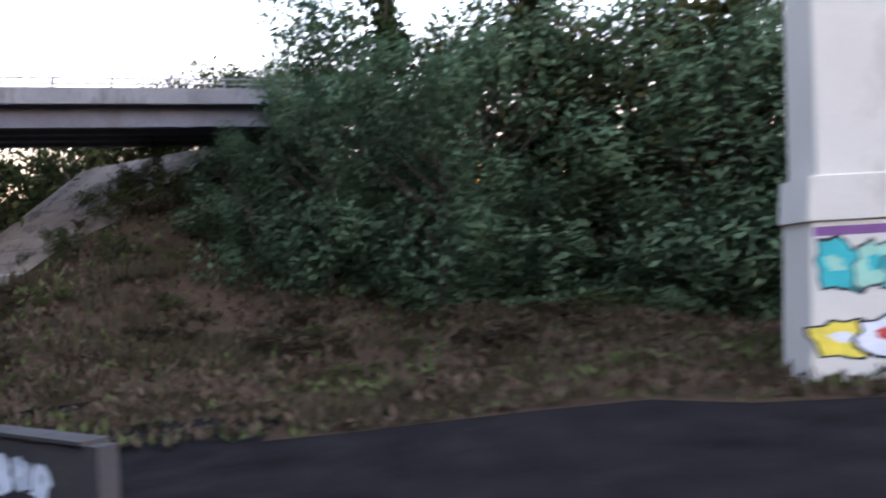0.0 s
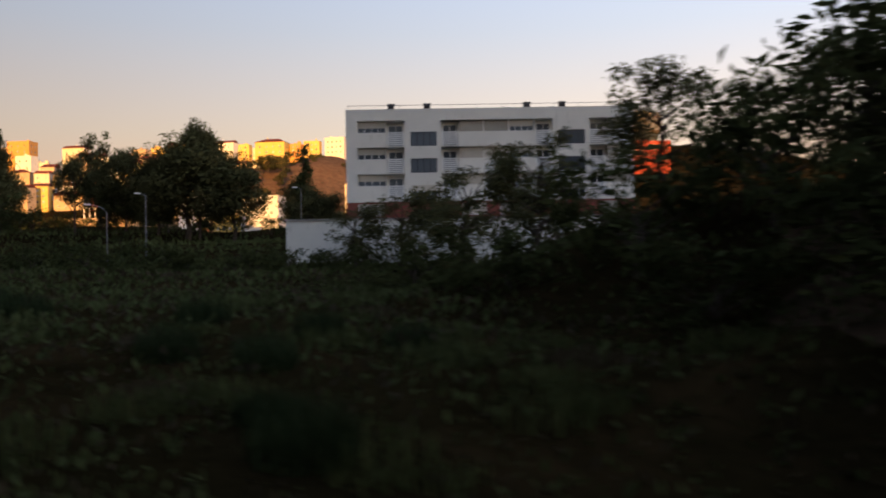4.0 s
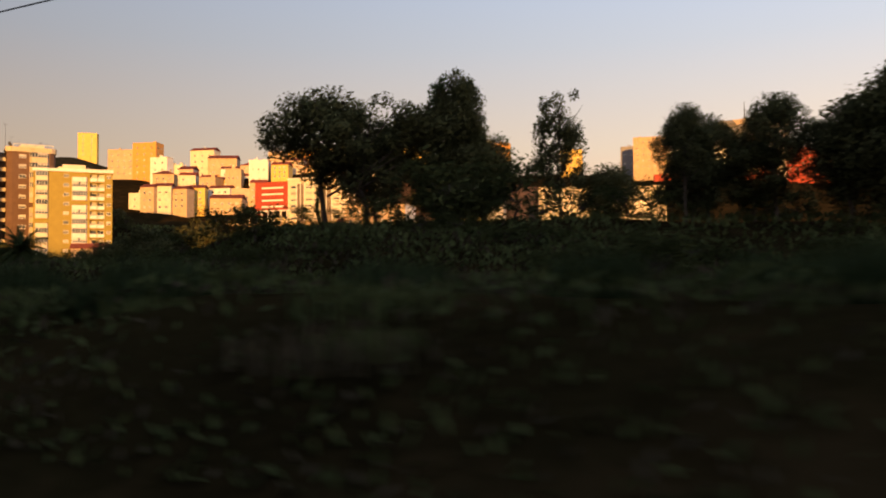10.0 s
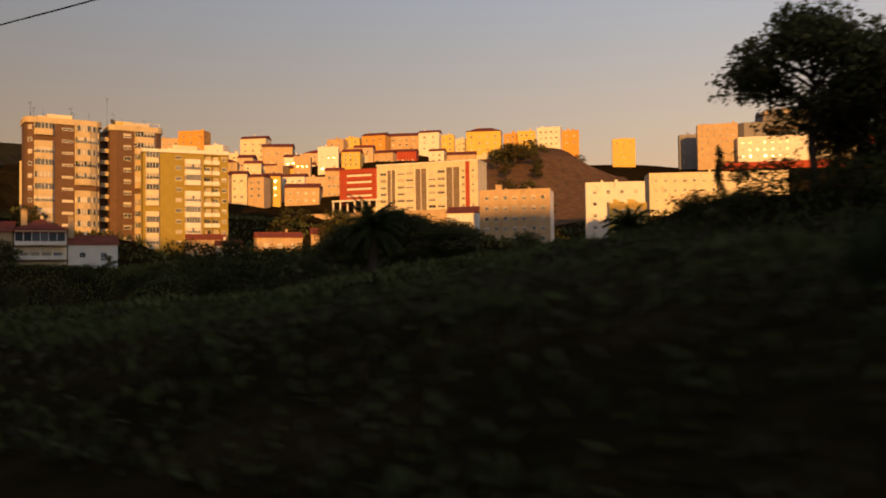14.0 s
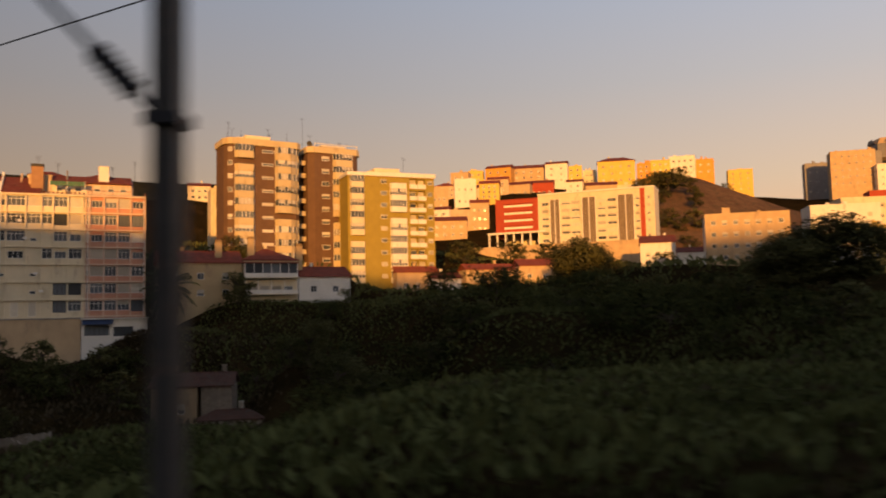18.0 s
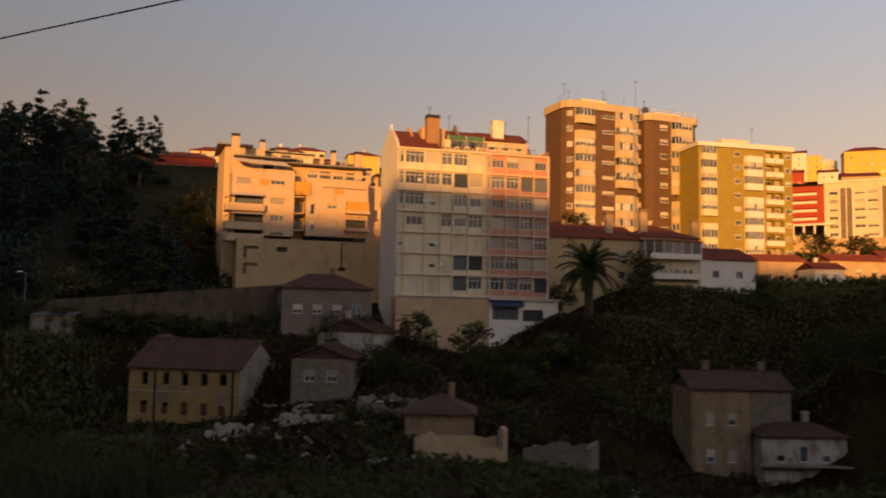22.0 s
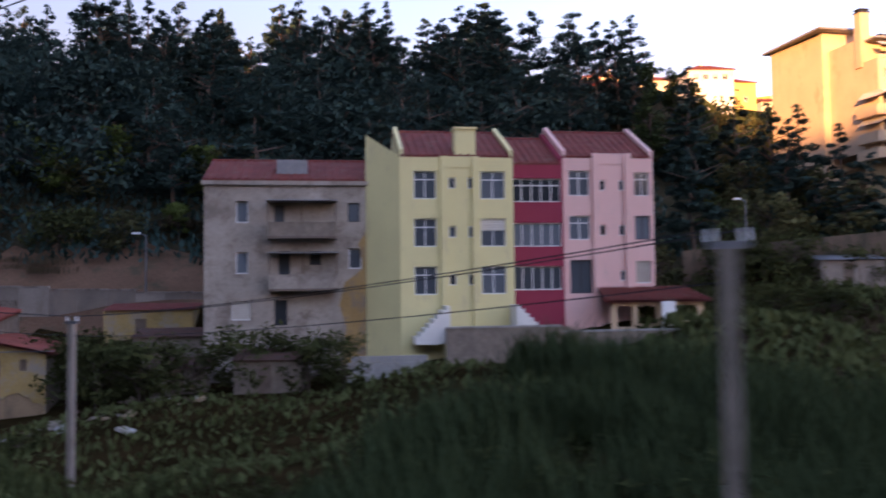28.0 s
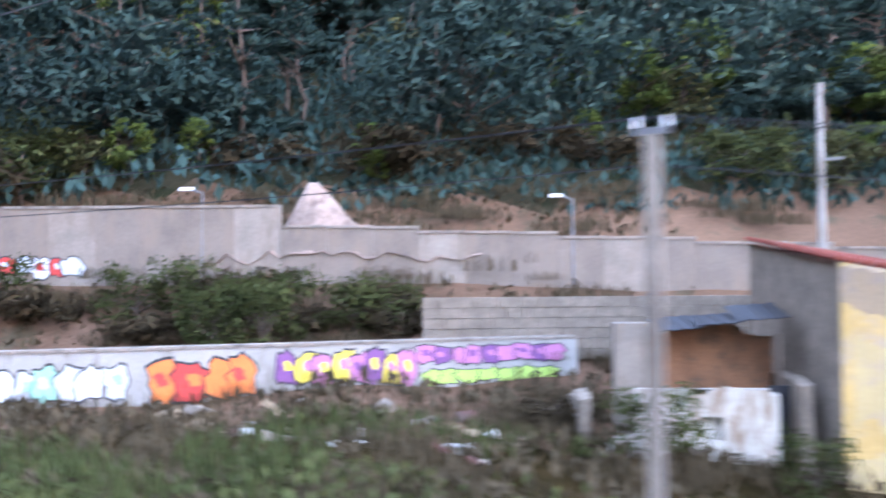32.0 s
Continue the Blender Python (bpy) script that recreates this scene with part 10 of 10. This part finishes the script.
ROADW = thing("road_wall", pose(-309, 203.0, -5.0, 0, 0, 16), "long brown stone roadside retaining wall", "wall", kind="structure")
for k in range(18):
    bm = bmesh.new()
    z0, z1 = 4.25 + 0.085 * 2.5 * k, 4.25 + 0.085 * 2.5 * (k + 1)
    v = [bm.verts.new(p) for p in ((k * 2.5, 0, -3), (k * 2.5 + 2.48, 0, -3), (k * 2.5 + 2.48, 0.4, -3), (k * 2.5, 0.4, -3), (k * 2.5, 0, z0), (k * 2.5 + 2.48, 0, z1), (k * 2.5 + 2.48, 0.4, z1), (k * 2.5, 0.4, z0))]
    for f4 in ((3, 2, 1, 0), (4, 5, 6, 7), (0, 1, 5, 4), (1, 2, 6, 5), (2, 3, 7, 6), (3, 0, 4, 7)):
        bm.faces.new([v[q] for q in f4])
    part("wall_panel", bm, ROAD_STONE, ROADW)


def rubble(name, x0, x1, y0, y1, n, seed, label):
    rng = random.Random(seed)
    ob = thing(name, pose((x0 + x1) / 2, (y0 + y1) / 2, 0), label, "rubble")
    for k in range(n):
        x, y = rng.uniform(x0, x1), rng.uniform(y0, y1)
        s = rng.choice((0.12, 0.18, 0.3, 0.5))
        bm = bmesh.new()
        m = pose(x - (x0 + x1) / 2, y - (y0 + y1) / 2, ground_z(x, y) + s * 0.15, rng.uniform(-35, 35), rng.uniform(-35, 35), rng.uniform(0, 180))
        box(bm, -s, s, -s * rng.uniform(0.4, 1), s * rng.uniform(0.4, 1), -s * 0.25, s * rng.uniform(0.05, 0.4), m=m)
        part("piece", bm, rng.choice((WHITEWASH, STONE, DULL_TAN, CONCRETE, TILE_OLD)), ob)
    return ob


rubble("rubble_heap", -262, -236, 176, 196, 170, 21, "collapsed masonry, boards and rubble of ruined houses")
rubble("rubble_heap", -236, -216, 172, 186, 70, 22, "scattered masonry and sheet rubble on the slope")
rubble("rubble_heap", -346, -336, 162, 170, 40, 23, "pale rubble and scrap by the sheds")
rubble("rubble_heap", -384, -370, 155, 161, 60, 24, "stones and rubble on bare earth by the line")
for x, y, yaw, w, d, h, mat, text in ((-254, 185, 8, 7, 4, 1.8, OLD_GREY, "broken whitewashed wall of a ruined house"), (-247, 189, -12, 6, 5, 2.0, STONE, "roofless rubble-walled room of a ruin"), (-238, 178, 15, 8, 4, 2.6, TAN, "crumbling tan wall of a roofless house"), (-229, 183, -8, 6, 5, 2.4, STONE, "roofless rubble-walled room of a ruin"), (-260, 181, 20, 4, 4, 1.5, OLD_GREY, "low broken white wall")):
    ob = thing("ruin", pose(x, y, ground_z(x, y), 0, 0, yaw), text, "ruin")
    rng = random.Random(int(-x))
    for p0, p1 in (((0, 0), (w, 0)), ((0, 0.4), (0, d)), ((w, 0.4), (w, d)), ((0.3, d), (w - 0.3, d))):
        broken_wall(ob, p0, p1, 0.4, h * rng.uniform(0.5, 1.0), mat, rng)


# ---- parked cars on the upper road ----
def car(x, y, yaw, z, colour, label):
    ob = thing("car", pose(x, y, z, 0, 0, yaw), label, "car", "parked cars")
    prof = [(-2.05, 0.3), (-2.1, 0.75), (-1.95, 0.92), (-1.2, 0.98), (-0.6, 1.42), (0.75, 1.45), (1.5, 1.0), (2.0, 0.9), (2.1, 0.6), (2.05, 0.3)]
    bm = bmesh.new()
    for sgn in (-1, 1):
        quad(bm, [(a, 0.82 * sgn if b < 1.1 else 0.66 * sgn, b) for a, b in prof])
    for k in range(len(prof)):
        a, b = prof[k], prof[(k + 1) % len(prof)]
        wa, wb = (0.82 if a[1] < 1.1 else 0.66), (0.82 if b[1] < 1.1 else 0.66)
        quad(bm, [(a[0], -wa, a[1]), (b[0], -wb, b[1]), (b[0], wb, b[1]), (a[0], wa, a[1])])
    part("body", bm, colour, ob)
    for sgn in (-1, 1):
        bm = bmesh.new()
        quad(bm, [(-0.95, 0.80 * sgn, 1.03), (1.25, 0.80 * sgn, 1.03), (0.7, 0.70 * sgn, 1.36), (-0.55, 0.70 * sgn, 1.36)])
        part("side_window", bm, GLASS, ob)
    for a in (-1.3, 1.3):
        for sgn in (-1, 1):
            bm = bmesh.new()
            tube(bm, (a, 0.64 * sgn, 0.31), (a, 0.84 * sgn, 0.31), 0.31, 0.31, 12)
            wh = part("wheel", bm, DARK_METAL, ob)
            bm = bmesh.new()
            tube(bm, (a, 0.842 * sgn, 0.31), (a, 0.86 * sgn, 0.31), 0.18, 0.18, 10)
            part("rim", bm, GALV, wh)
    return ob


CAR_BLUE = material("blue_car_paint", (0.03, 0.06, 0.14), 0.3, 0.1, 1.0, 20.0, 0.0, spec=0.5)
CAR_RED = material("dark_red_car_paint", (0.12, 0.02, 0.03), 0.3, 0.1, 1.0, 20.0, 0.0, spec=0.5)
CAR_GREY = material("grey_car_paint", (0.09, 0.09, 0.10), 0.3, 0.1, 1.0, 20.0, 0.0, spec=0.5)
for x, y, c, text in ((-302.5, 208.5, CAR_BLUE, "dark blue parked car on the upper road"), (-298.0, 209.6, CAR_GREY, "grey parked car on the upper road"), (-293.4, 210.8, CAR_BLUE, "dark blue parked car on the upper road")):
    car(x, y, 16, ground_z(x, y) + 0.02, c, text)
car(-279.6, 206.2, 10, ground_z(-279.6, 206.2) + 0.02, CAR_RED, "dark red parked car beside the road")
